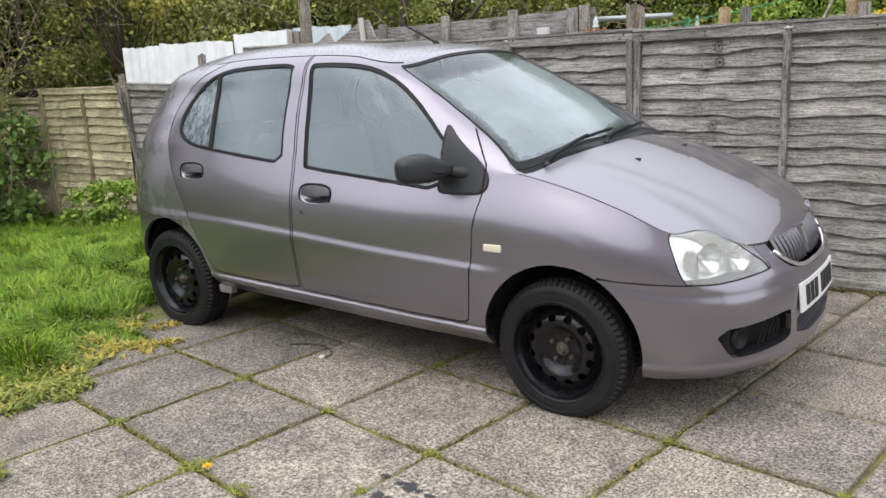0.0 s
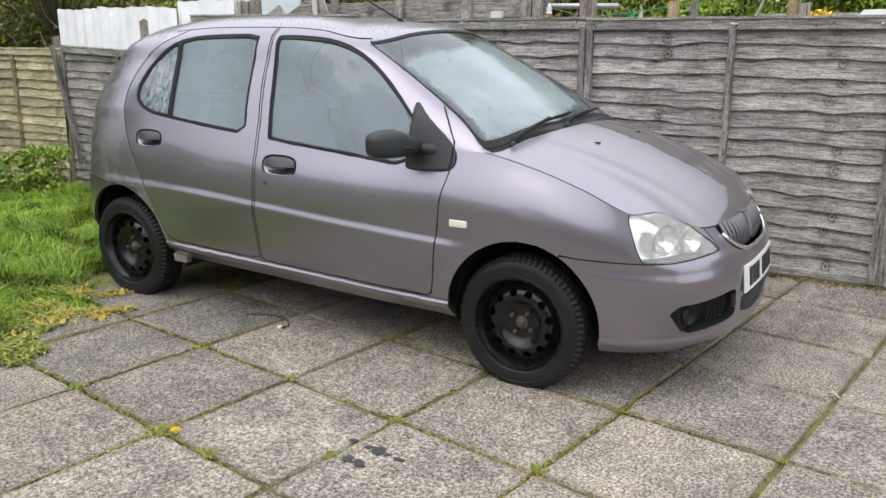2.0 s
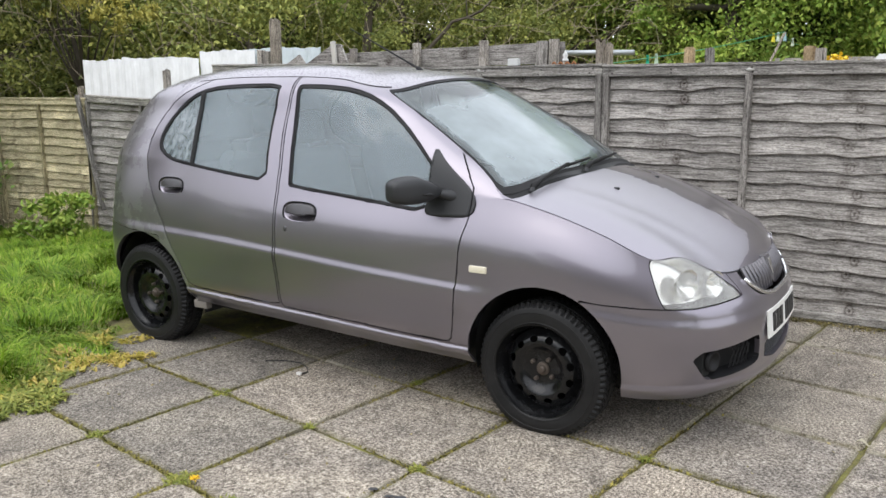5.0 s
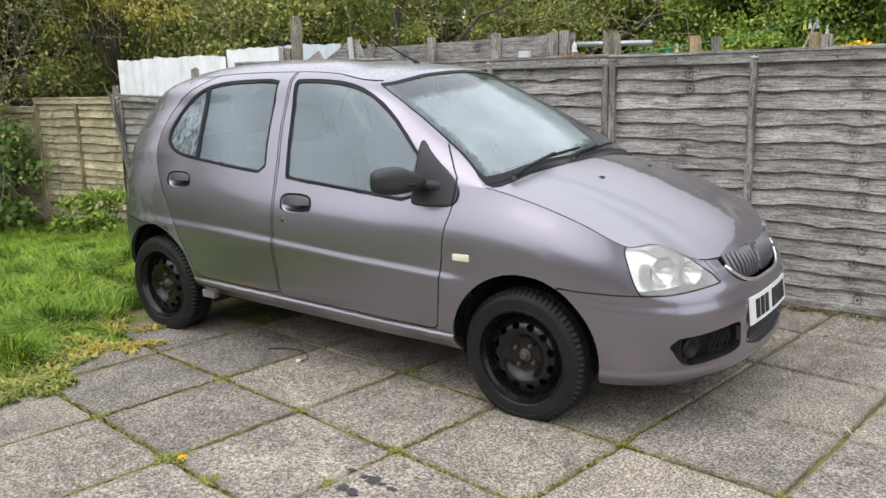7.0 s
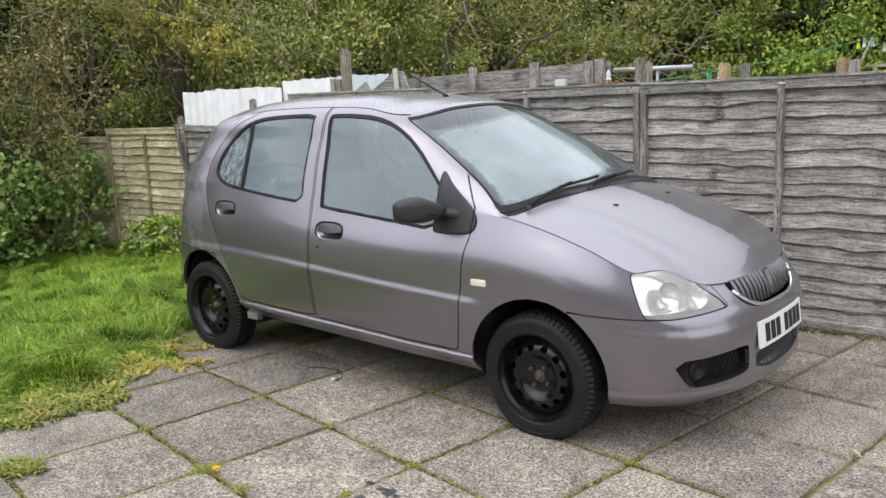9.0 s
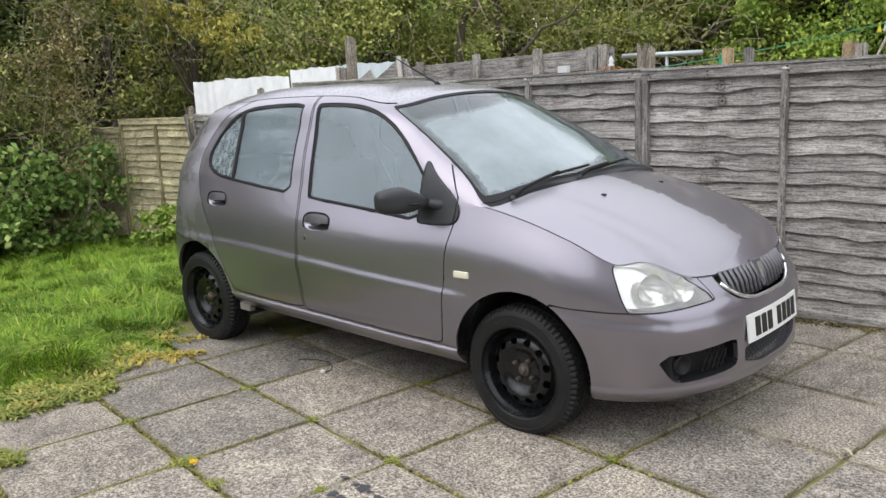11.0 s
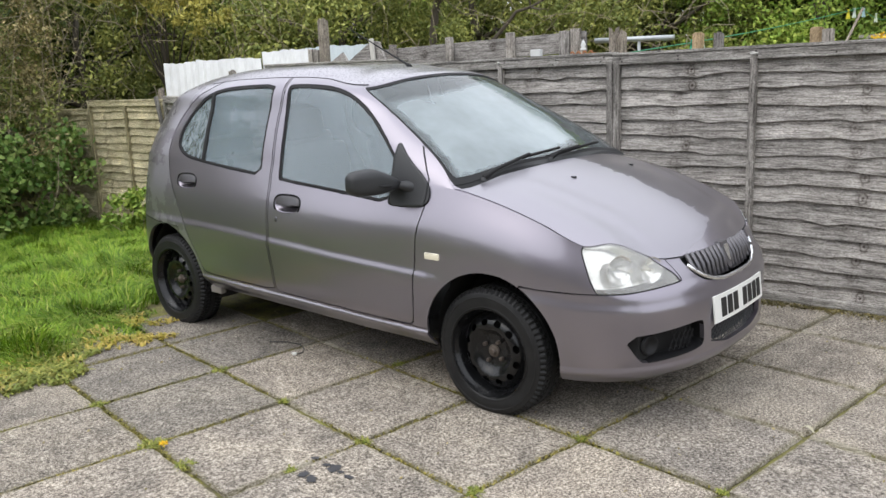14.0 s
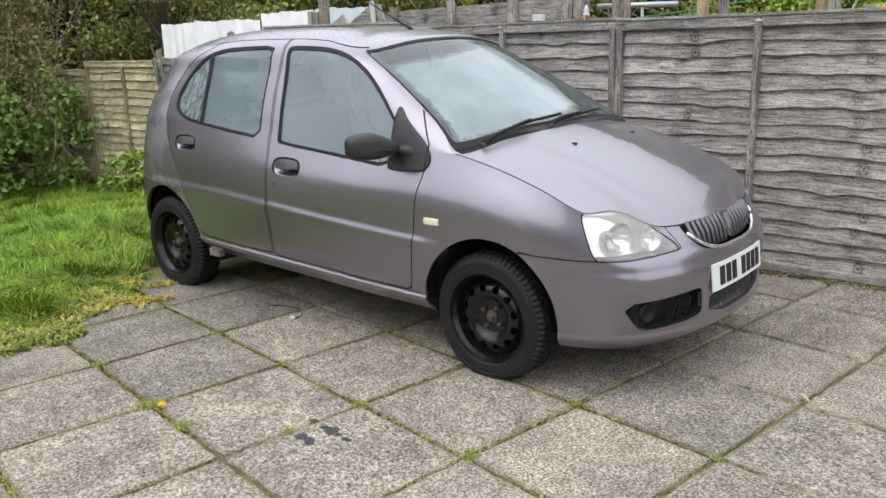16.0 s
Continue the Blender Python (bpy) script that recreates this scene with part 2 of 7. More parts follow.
def slab_material(name="weathered_concrete_slab", tone=(1.0, 1.0, 1.0)):
    """Old concrete flags with exposed grit, damp blotches and pale chipped rims."""
    m = mat(name, (0.3, 0.29, 0.27), 0.9, 0.0, Specular_IOR_Level=0.25)
    v = coords(m, (1, 1, 1), "Object", True)
    grit = N(m, "TexVoronoi", Scale=190.0)
    L(m, v, grit.inputs["Vector"])
    coarse = noise_tex(m, v, 92, 4, 0.75)
    fine = noise_tex(m, v, 300, 3, 0.6)
    blot = noise_tex(m, v, 3.0, 7, 0.66, 0.3)
    mid = noise_tex(m, v, 15, 6, 0.72)
    speck = math_node(m, "ADD", math_node(m, "MULTIPLY", coarse, 0.6), math_node(m, "MULTIPLY", fine, 0.4))
    c = ramp(m, speck, [(0.41, (0.062, 0.054, 0.045)), (0.465, (0.245, 0.219, 0.188)), (0.52, (0.405, 0.366, 0.318)), (0.585, (0.74, 0.69, 0.61))])
    c = mix(m, 0.9, c, ramp(m, blot, [(0.30, (0.50, 0.50, 0.50)), (0.47, (0.86, 0.85, 0.84)), (0.68, (1.14, 1.12, 1.07))]), "MULTIPLY")
    c = mix(m, 0.8, c, ramp(m, mid, [(0.3, (0.58, 0.57, 0.56)), (0.6, (1.07, 1.06, 1.05))]), "MULTIPLY")
    pit = ramp(m, noise_tex(m, v, 88, 4, 0.75), [(0.35, (0.18, 0.17, 0.16)), (0.42, (1.0, 1.0, 1.0))])
    c = mix(m, 0.9, c, pit, "MULTIPLY")
    oi = N(m, "ObjectInfo")
    c = mix(m, 0.8, c, ramp(m, oi.outputs["Random"], [(0.0, (0.76, 0.76, 0.77)), (0.5, (0.91, 0.90, 0.88)), (1.0, (1.02, 0.99, 0.95))]), "MULTIPLY")
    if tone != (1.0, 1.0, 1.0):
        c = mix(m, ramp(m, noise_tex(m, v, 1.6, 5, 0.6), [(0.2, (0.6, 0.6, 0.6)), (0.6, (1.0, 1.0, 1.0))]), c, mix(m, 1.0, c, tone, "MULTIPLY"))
    # rims: pale where chipped, brown-green where dirt has crept in
    sep = N(m, "SeparateXYZ")
    L(m, N(m, "TexCoord").outputs["Object"], sep.inputs[0])
    out = math_node(m, "MAXIMUM", math_node(m, "ABSOLUTE", sep.outputs["X"]), math_node(m, "ABSOLUTE", sep.outputs["Y"]))
    rim = math_node(m, "ADD", out, math_node(m, "MULTIPLY", math_node(m, "SUBTRACT", mid, 0.5), 0.07))
    dirt = ramp(m, math_node(m, "MULTIPLY", math_node(m, "SUBTRACT", rim, 0.26), 20.0), [(0.2, (0, 0, 0)), (0.9, (0.62, 0.62, 0.62))])
    c = mix(m, dirt, c, (0.17, 0.155, 0.08))
    chip = ramp(m, math_node(m, "MULTIPLY", math_node(m, "SUBTRACT", math_node(m, "ADD", out, math_node(m, "MULTIPLY", math_node(m, "SUBTRACT", blot, 0.5), 0.16)), 0.275), 20.0), [(0.50, (0, 0, 0)), (0.62, (0.28, 0.28, 0.28))])
    c = mix(m, math_node(m, "MULTIPLY", chip, math_node(m, "GREATER_THAN", out, 0.284)), c, (0.62, 0.58, 0.50))
    L(m, c, bsdf(m).inputs["Base Color"])
    bump(m, math_node(m, "ADD", speck, math_node(m, "MULTIPLY", grit.outputs["Distance"], 0.5)), 0.7, 0.005)
    return m


def earth_material():
    m = mat("joint_soil_and_moss", (0.06, 0.055, 0.03), 0.95)
    v = coords(m)
    n1 = noise_tex(m, v, 5, 6, 0.75)
    n2 = noise_tex(m, v, 60, 4, 0.7)
    c = ramp(m, n1, [(0.36, (0.085, 0.072, 0.042)), (0.5, (0.17, 0.155, 0.055)), (0.68, (0.25, 0.25, 0.055))])
    c = mix(m, 0.7, c, ramp(m, n2, [(0.3, (0.45, 0.45, 0.45)), (0.7, (1.2, 1.2, 1.2))]), "MULTIPLY")
    L(m, c, bsdf(m).inputs["Base Color"])
    bump(m, n2, 0.8, 0.01)
    return m


def leaf_material(name, a, b, c3):
    m = mat(name, a, 0.55, 0.0, Specular_IOR_Level=0.25)
    gi = N(m, "NewGeometry")
    c = ramp(m, gi.outputs["Random Per Island"], [(0.0, a), (0.55, b), (1.0, c3)])
    v = coords(m)
    big = noise_tex(m, v, 0.9, 3)
    c = mix(m, 0.7, c, ramp(m, big, [(0.35, (0.55, 0.6, 0.55)), (0.65, (1.3, 1.22, 1.1))]), "MULTIPLY")
    L(m, c, bsdf(m).inputs["Base Color"])
    return m


PAINT = paint_material()
SEAM = mat("dark_panel_gap", (0.012, 0.012, 0.013), 0.8)
RUBBER = mat("black_window_rubber", (0.009, 0.009, 0.010), 0.6, 0.0, Specular_IOR_Level=0.3)
PLASTIC = mat("black_grained_plastic", (0.019, 0.020, 0.022), 0.5)

# ---- ground: slabs, joints, grass ----
SLAB, ANG = 0.61, radians(-7.75)
G0 = Vector((-0.335, -1.738, 0))
UX, VX = Vector((math.cos(ANG), math.sin(ANG), 0)), Vector((-math.sin(ANG), math.cos(ANG), 0))


def ground_height(x, y):
    """Level under the paving, falling gently away to the far end of the grass."""
    f = min(max((-x - 2.2) / 5.5, 0.0), 1.0)
    return -0.34 * f * f * (3 - 2 * f)


EARTH = earth_material()
SLABM = slab_material()
# the same concrete in a darker tone, for slabs towards the grass
DARKER_SLABM = slab_material("darker_concrete_slab", (0.80, 0.81, 0.81))


def build_ground():
    xs = [-400, -120, -40, -20] + [-14 + 0.4 * k for k in range(0, 60)] + [14, 20, 60, 200, 400]
    ys = [-400, -100, -30, -14] + [-9 + 0.4 * k for k in range(0, 60)] + [20, 40, 120, 400]
    verts = [(x, y, ground_height(x, y) - 0.014) for y in ys for x in xs]
    n = len(xs)
    faces = [(j * n + i, j * n + i + 1, (j + 1) * n + i + 1, (j + 1) * n + i) for j in range(len(ys) - 1) for i in range(n - 1)]
    ob = part_data("ground", verts, faces, EARTH, None)
    tagged(ob, "brown mossy soil between slabs and under grass", "ground", kind="structure")
    return ob


GROUND = build_ground()


# ---- the car: its skin is lofted from a few design lines, then parted into panels ----
def curve(rows, knots, t):
    """A smooth line through the rows at the knots, read at the places t."""
    p, k = np.array(rows, float), np.array(knots, float)
    n = len(p)
    m = np.zeros_like(p)
    for i in range(n):
        if i == 0:
            m[i] = (p[1] - p[0]) / (k[1] - k[0])
        elif i == n - 1:
            m[i] = (p[-1] - p[-2]) / (k[-1] - k[-2])
        else:
            a, b = (p[i] - p[i - 1]) / (k[i] - k[i - 1]), (p[i + 1] - p[i]) / (k[i + 1] - k[i])
            wa, wb = k[i + 1] - k[i], k[i] - k[i - 1]
            m[i] = (a * wa + b * wb) / (wa + wb)
    # lines that end on the car's middle arrive square to it
    for a, b in ((0, 1), (-1, -2)):
        if abs(p[a][1]) < 1e-6 and abs(p[b][1]) > 1e-4:
            m[a][0] = m[a][2] = 0.0
    t = np.asarray(t, float)
    i = np.clip(np.searchsorted(k, t, side="right") - 1, 0, n - 2)
    h = (k[i + 1] - k[i])[:, None]
    s = ((t - k[i])[:, None]) / h
    return (2 * s**3 - 3 * s**2 + 1) * p[i] + (s**3 - 2 * s**2 + s) * h * m[i] + (-2 * s**3 + 3 * s**2) * p[i + 1] + (s**3 - s**2) * h * m[i + 1]


class Skin:
    """Points, normals, loft places and polygons of a piece of the skin."""

    def __init__(self, V, NN, P, F):
        self.V, self.NN, self.P, self.F = V, NN, P, F

    def split(self, d):
        """Parts it where the field d, one value a point, passes through nought: (below, above)."""
        V, NN, P = list(self.V), list(self.NN), list(self.P)
        cut, lo, hi = {}, [], []
        for f in self.F:
            s = [d[i] < 0 for i in f]
            if all(s):
                lo.append(f)
            elif not any(s):
                hi.append(f)
            else:
                a, b = [], []
                for q in range(len(f)):
                    i, j = f[q], f[(q + 1) % len(f)]
                    (a if d[i] < 0 else b).append(i)
                    if (d[i] < 0) != (d[j] < 0):
                        key = (min(i, j), max(i, j))
                        if key not in cut:
                            w = d[i] / (d[i] - d[j])
                            w = min(max(w, 0.002), 0.998)
                            cut[key] = len(V)
                            V.append(V[i] * (1 - w) + V[j] * w)
                            NN.append(NN[i] * (1 - w) + NN[j] * w)
                            P.append(P[i] * (1 - w) + P[j] * w)
                        a.append(cut[key])
                        b.append(cut[key])
                if len(a) > 2:
                    lo.append(tuple(a))
                if len(b) > 2:
                    hi.append(tuple(b))
        V, NN, P = np.array(V), np.array(NN), np.array(P)
        return Skin(V, NN, P, lo).slim(), Skin(V, NN, P, hi).slim()

    def slim(self):
        used = sorted({i for f in self.F for i in f})
        new_of = {i: n for n, i in enumerate(used)}
        if not used:
            return Skin(np.zeros((0, 3)), np.zeros((0, 3)), np.zeros((0, 2)), [])
        return Skin(self.V[used], self.NN[used], self.P[used], [tuple(new_of[i] for i in f) for f in self.F])

    def sunk(self, by):
        along = self.NN * np.where(np.abs(self.V[:, 1:2]) < 1e-6, np.array([1.0, 0.0, 1.0]), 1.0)
        return Skin(self.V - along * by, self.NN, self.P, self.F)

    def joined(self, other):
        n = len(self.V)
        return Skin(np.concatenate([self.V, other.V]), np.concatenate([self.NN, other.NN]), np.concatenate([self.P, other.P]), list(self.F) + [tuple(i + n for i in f) for f in other.F])

    def mirrored(self):
        flip = np.array([1, -1, 1])
        return Skin(self.V * flip, self.NN * flip, self.P, [tuple(reversed(f)) for f in self.F])

    def rimmed(self, depth):
        """With its open edges turned inwards by depth."""
        count = {}
        for f in self.F:
            for q in range(len(f)):
                i, j = f[q], f[(q + 1) % len(f)]
                key = (min(i, j), max(i, j))
                count[key] = None if key in count else (i, j)
        V, F, low = list(self.V), list(self.F), {}
        for e in count.values():
            if e:
                for i in e:
                    if i not in low:
                        low[i] = len(V)
                        V.append(self.V[i] - self.NN[i] * depth)
                i, j = e
                F.append((j, i, low[i], low[j]))
        return np.array(V), F


def loft(levels, knots, lknots, ts, ls):
    """A skin over level lines (each a list of x, y, z at the knots), sampled at ts along and ls across."""
    rows = np.array([curve(lv, knots, ts) for lv in levels])
    grid = np.array([curve(rows[:, i], lknots, ls) for i in range(len(ts))])  # along, across
    nt, nl = len(ts), len(ls)
    du, dv = np.gradient(grid, axis=0), np.gradient(grid, axis=1)
    nn = np.cross(du, dv)
    nn /= np.linalg.norm(nn, axis=2, keepdims=True) + 1e-9
    P = np.stack(np.meshgrid(ts, ls, indexing="ij"), -1).reshape(-1, 2)
    F = [(i * nl + j, (i + 1) * nl + j, (i + 1) * nl + j + 1, i * nl + j + 1) for i in range(nt - 1) for j in range(nl - 1)]
    return Skin(grid.reshape(-1, 3), nn.reshape(-1, 3), P, F)


def poly_field(px, pz, poly, radius=0.0):
    """Signed distance to a polygon with rounded corners: below nought inside."""
    poly = np.array(poly, float)
    d = np.full(len(px), 1e9)
    inside = np.zeros(len(px), bool)
    q = np.stack([px, pz], -1)
    for a, b in zip(poly, np.roll(poly, -1, 0)):
        e, w = b - a, q - a
        s = np.clip((w @ e) / (e @ e), 0, 1)[:, None]
        d = np.minimum(d, np.linalg.norm(w - s * e, axis=1))
        c = (a[1] > q[:, 1]) != (b[1] > q[:, 1])
        with np.errstate(divide="ignore", invalid="ignore"):
            xi = a[0] + (q[:, 1] - a[1]) / (b[1] - a[1]) * (b[0] - a[0])
        inside ^= c & (q[:, 0] < xi)
    return np.where(inside, -d, d)


def smooth_poly(poly, rounds=2):
    """Corner cutting, which rounds a polygon."""
    p = np.array(poly, float)
    for _ in range(rounds):
        q = np.roll(p, -1, 0)
        p = np.stack([0.75 * p + 0.25 * q, 0.25 * p + 0.75 * q], 1).reshape(-1, 2)
    return p


def span(*stops):
    """Sample places: pairs of (place, steps to the next place)."""
    out = []
    for (a, n), (b, _) in zip(stops, stops[1:]):
        out += [a + (b - a) * k / n for k in range(n)]
    return np.array(out + [stops[-1][0]])


# Lower body, from the middle of the tail round the right side to the middle of the nose.
KA = [0, 0.42, 0.66, 0.82, 1.18, 1.53, 2.2, 2.85, 3.3, 3.6, 3.85, 4.05, 4.22, 4.45, 4.66, 4.86]
A0 = [(-1.69, 0, 0.27), (-1.68, -0.4, 0.27), (-1.62, -0.585, 0.265), (-1.50, -0.675, 0.26), (-1.18, -0.71, 0.265), (-0.85, -0.72, 0.264), (-0.2, -0.73, 0.252),
      (0.45, -0.735, 0.238), (0.90, -0.738, 0.232), (1.20, -0.745, 0.205), (1.45, -0.725, 0.205), (1.62, -0.665, 0.203), (1.74, -0.57, 0.201), (1.84, -0.38, 0.201), (1.885, -0.19, 0.202), (1.895, 0, 0.202)]
A1 = [(-1.735, 0, 0.36), (-1.725, -0.4, 0.36), (-1.665, -0.605, 0.355), (-1.545, -0.705, 0.35), (-1.2, -0.765, 0.342), (-0.85, -0.777, 0.335), (-0.2, -0.785, 0.33),
      (0.45, -0.79, 0.322), (0.90, -0.787, 0.308), (1.20, -0.775, 0.28), (1.46, -0.752, 0.255), (1.64, -0.692, 0.25), (1.775, -0.60, 0.25), (1.895, -0.40, 0.25), (1.94, -0.2, 0.252), (1.95, 0, 0.252)]
A2 = [(-1.75, 0, 0.52), (-1.74, -0.4, 0.52), (-1.675, -0.615, 0.515), (-1.555, -0.72, 0.51), (-1.2, -0.782, 0.50), (-0.85, -0.792, 0.50), (-0.2, -0.803, 0.50),
      (0.45, -0.812, 0.49), (0.90, -0.806, 0.475), (1.20, -0.795, 0.45), (1.455, -0.765, 0.425), (1.65, -0.705, 0.41), (1.79, -0.615, 0.41), (1.905, -0.415, 0.415), (1.945, -0.2, 0.42), (1.952, 0, 0.42)]
A3 = [(-1.735, 0, 0.66), (-1.725, -0.4, 0.66), (-1.655, -0.62, 0.66), (-1.535, -0.72, 0.66), (-1.2, -0.782, 0.66), (-0.85, -0.795, 0.655), (-0.2, -0.81, 0.645),
      (0.45, -0.815, 0.63), (0.90, -0.808, 0.615), (1.20, -0.796, 0.60), (1.45, -0.768, 0.575), (1.65, -0.708, 0.545), (1.788, -0.62, 0.53), (1.90, -0.42, 0.53), (1.938, -0.2, 0.53), (1.945, 0, 0.53)]
A4 = [(-1.69, 0, 0.82), (-1.68, -0.4, 0.82), (-1.61, -0.63, 0.82), (-1.49, -0.722, 0.82), (-1.2, -0.776, 0.82), (-0.85, -0.783, 0.81), (-0.2, -0.796, 0.795),
      (0.45, -0.803, 0.77), (0.90, -0.80, 0.765), (1.20, -0.787, 0.74), (1.44, -0.76, 0.685), (1.635, -0.705, 0.625), (1.765, -0.605, 0.60), (1.868, -0.42, 0.595), (1.905, -0.2, 0.59), (1.912, 0, 0.59)]
A5 = [(-1.62, 0, 1.02), (-1.61, -0.40, 1.02), (-1.55, -0.63, 1.02), (-1.43, -0.705, 1.025), (-1.14, -0.738, 1.02), (-0.85, -0.747, 1.0), (-0.2, -0.757, 0.945),
      (0.45, -0.762, 0.895), (0.93, -0.742, 0.952), (1.20, -0.727, 0.90), (1.42, -0.713, 0.828), (1.605, -0.69, 0.752), (1.69, -0.60, 0.752), (1.806, -0.45, 0.676), (1.858, -0.2, 0.660), (1.866, 0, 0.664)]
LA = [0, 0.13, 0.36, 0.58, 0.82, 1.1]

# Cabin, from the middle of the hatch round the right side to the middle of the windscreen.
KB = KA[:9] + [3.38, 3.75, 4.1]
B0 = [(-1.62, 0, 1.02), (-1.61, -0.40, 1.02), (-1.55, -0.63, 1.02), (-1.43, -0.705, 1.025), (-1.14, -0.738, 1.02), (-0.85, -0.747, 1.0), (-0.2, -0.757, 0.945),
      (0.45, -0.762, 0.895), (0.93, -0.742, 0.952), (0.995, -0.715, 0.962), (1.09, -0.36, 0.995), (1.115, 0, 1.0)]
B1 = [(-1.57, 0, 1.15), (-1.56, -0.40, 1.15), (-1.49, -0.60, 1.145), (-1.36, -0.668, 1.14), (-1.1, -0.692, 1.14), (-0.85, -0.70, 1.13), (-0.2, -0.705, 1.10),
      (0.40, -0.70, 1.07), (0.80, -0.688, 1.07), (0.85, -0.66, 1.075), (0.955, -0.345, 1.095), (0.98, 0, 1.10)]
B2 = [(-1.49, 0, 1.28), (-1.475, -0.38, 1.28), (-1.385, -0.575, 1.27), (-1.25, -0.622, 1.265), (-1.02, -0.637, 1.27), (-0.8, -0.643, 1.275), (-0.2, -0.645, 1.26),
      (0.25, -0.635, 1.235), (0.525, -0.595, 1.24), (0.56, -0.57, 1.245), (0.67, -0.31, 1.265), (0.70, 0, 1.27)]
B3 = [(-1.40, 0, 1.395), (-1.38, -0.36, 1.39), (-1.25, -0.555, 1.37), (-1.10, -0.58, 1.375), (-0.92, -0.588, 1.385), (-0.72, -0.592, 1.398), (-0.22, -0.59, 1.40),
      (0.06, -0.575, 1.39), (0.285, -0.53, 1.372), (0.315, -0.505, 1.375), (0.38, -0.27, 1.415), (0.40, 0, 1.428)]
B4 = [(-1.32, 0, 1.445), (-1.28, -0.30, 1.44), (-1.15, -0.46, 1.43), (-1.0, -0.49, 1.44), (-0.85, -0.50, 1.45), (-0.68, -0.505, 1.458), (-0.22, -0.50, 1.458),
      (0.0, -0.485, 1.442), (0.19, -0.44, 1.415), (0.22, -0.42, 1.418), (0.28, -0.23, 1.442), (0.30, 0, 1.45)]
B5 = [(-1.10, 0, 1.475), (-1.04, 0, 1.479), (-0.96, 0, 1.482), (-0.88, 0, 1.485), (-0.75, 0, 1.488), (-0.6, 0, 1.489), (-0.22, 0, 1.484),
      (-0.1, 0, 1.481), (0.0, 0, 1.476), (0.02, 0, 1.475), (0.05, 0, 1.472), (0.07, 0, 1.47)]
LB = [0, 0.15, 0.31, 0.45, 0.55, 0.95]
B0[9] = tuple(curve(A5, KA, [KB[9]])[0])



def ledge(skin, line, amount, width, fade):
    """Pushes the skin out below a line of (x, z) places: a pressed crease that looks upwards. fade: how far below it dies out."""
    xs, zs = zip(*line)
    zc = np.interp(skin.V[:, 0], xs, zs)
    ends = np.clip((skin.V[:, 0] - xs[0]) / 0.15, 0, 1) * np.clip((xs[-1] - skin.V[:, 0]) / 0.15 + (1 if xs[-1] > 1.9 else 0), 0, 1)
    d = zc - skin.V[:, 2]
    step = np.clip(d / width + 0.5, 0, 1)
    step = step * step * (3 - 2 * step)
    down = np.clip(1 - (d - width) / fade, 0, 1)
    skin.V += skin.NN * (amount * step * down * down * (3 - 2 * down) * ends)[:, None]


def with_normals(skin, nt, nl):
    g = skin.V.reshape(nt, nl, 3)
    nn = np.cross(np.gradient(g, axis=0), np.gradient(g, axis=1))
    nn /= np.linalg.norm(nn, axis=2, keepdims=True) + 1e-9
    skin.NN = nn.reshape(-1, 3)


CAR = empty("hatchback_car")
tagged(CAR, "mauve-grey metallic five-door hatchback with black steel wheels, parked on slabs", "car")

TS_A = span((0, 10), (0.42, 10), (0.82, 44), (1.6, 100), (3.2, 6), (3.3, 26), (4.05, 16), (4.45, 14), (4.86, 1))
LS_A = span((0, 6), (0.08, 26), (0.18, 12), (0.36, 30), (0.62, 18), (0.82, 14), (1.1, 1))
LOWER = loft([A0, A1, A2, A3, A4, A5], KA, LA, TS_A, LS_A)
ledge(LOWER, [(-1.45, 0.662), (-0.93, 0.652), (-0.55, 0.642), (-0.18, 0.624), (0.30, 0.598), (0.83, 0.576), (1.02, 0.568)], 0.0085, 0.046, 0.30)
ledge(LOWER, [(-0.95, 0.352), (-0.73, 0.347), (0.0, 0.329), (0.5, 0.314), (0.88, 0.310), (1.0, 0.310)], 0.012, 0.012, 0.07)
ledge(LOWER, [(1.30, 0.548), (1.4, 0.541), (1.57, 0.522), (1.82, 0.508), (1.93, 0.515), (2.0, 0.515)], 0.0065, 0.045, 0.26)
ledge(LOWER, [(1.42, 0.262), (1.6, 0.255), (1.8, 0.262), (1.95, 0.268), (2.0, 0.268)], 0.009, 0.024, 0.09)
with_normals(LOWER, len(TS_A), len(LS_A))
CABIN = loft([B0, B1, B2, B3, B4, B5], KB, LB, span((0, 10), (0.42, 10), (0.82, 44), (1.6, 100), (3.2, 6), (3.3, 3), (3.38, 16), (4.1, 1)), span((0, 12), (0.15, 12), (0.31, 10), (0.45, 8), (0.55, 12), (0.95, 1)))


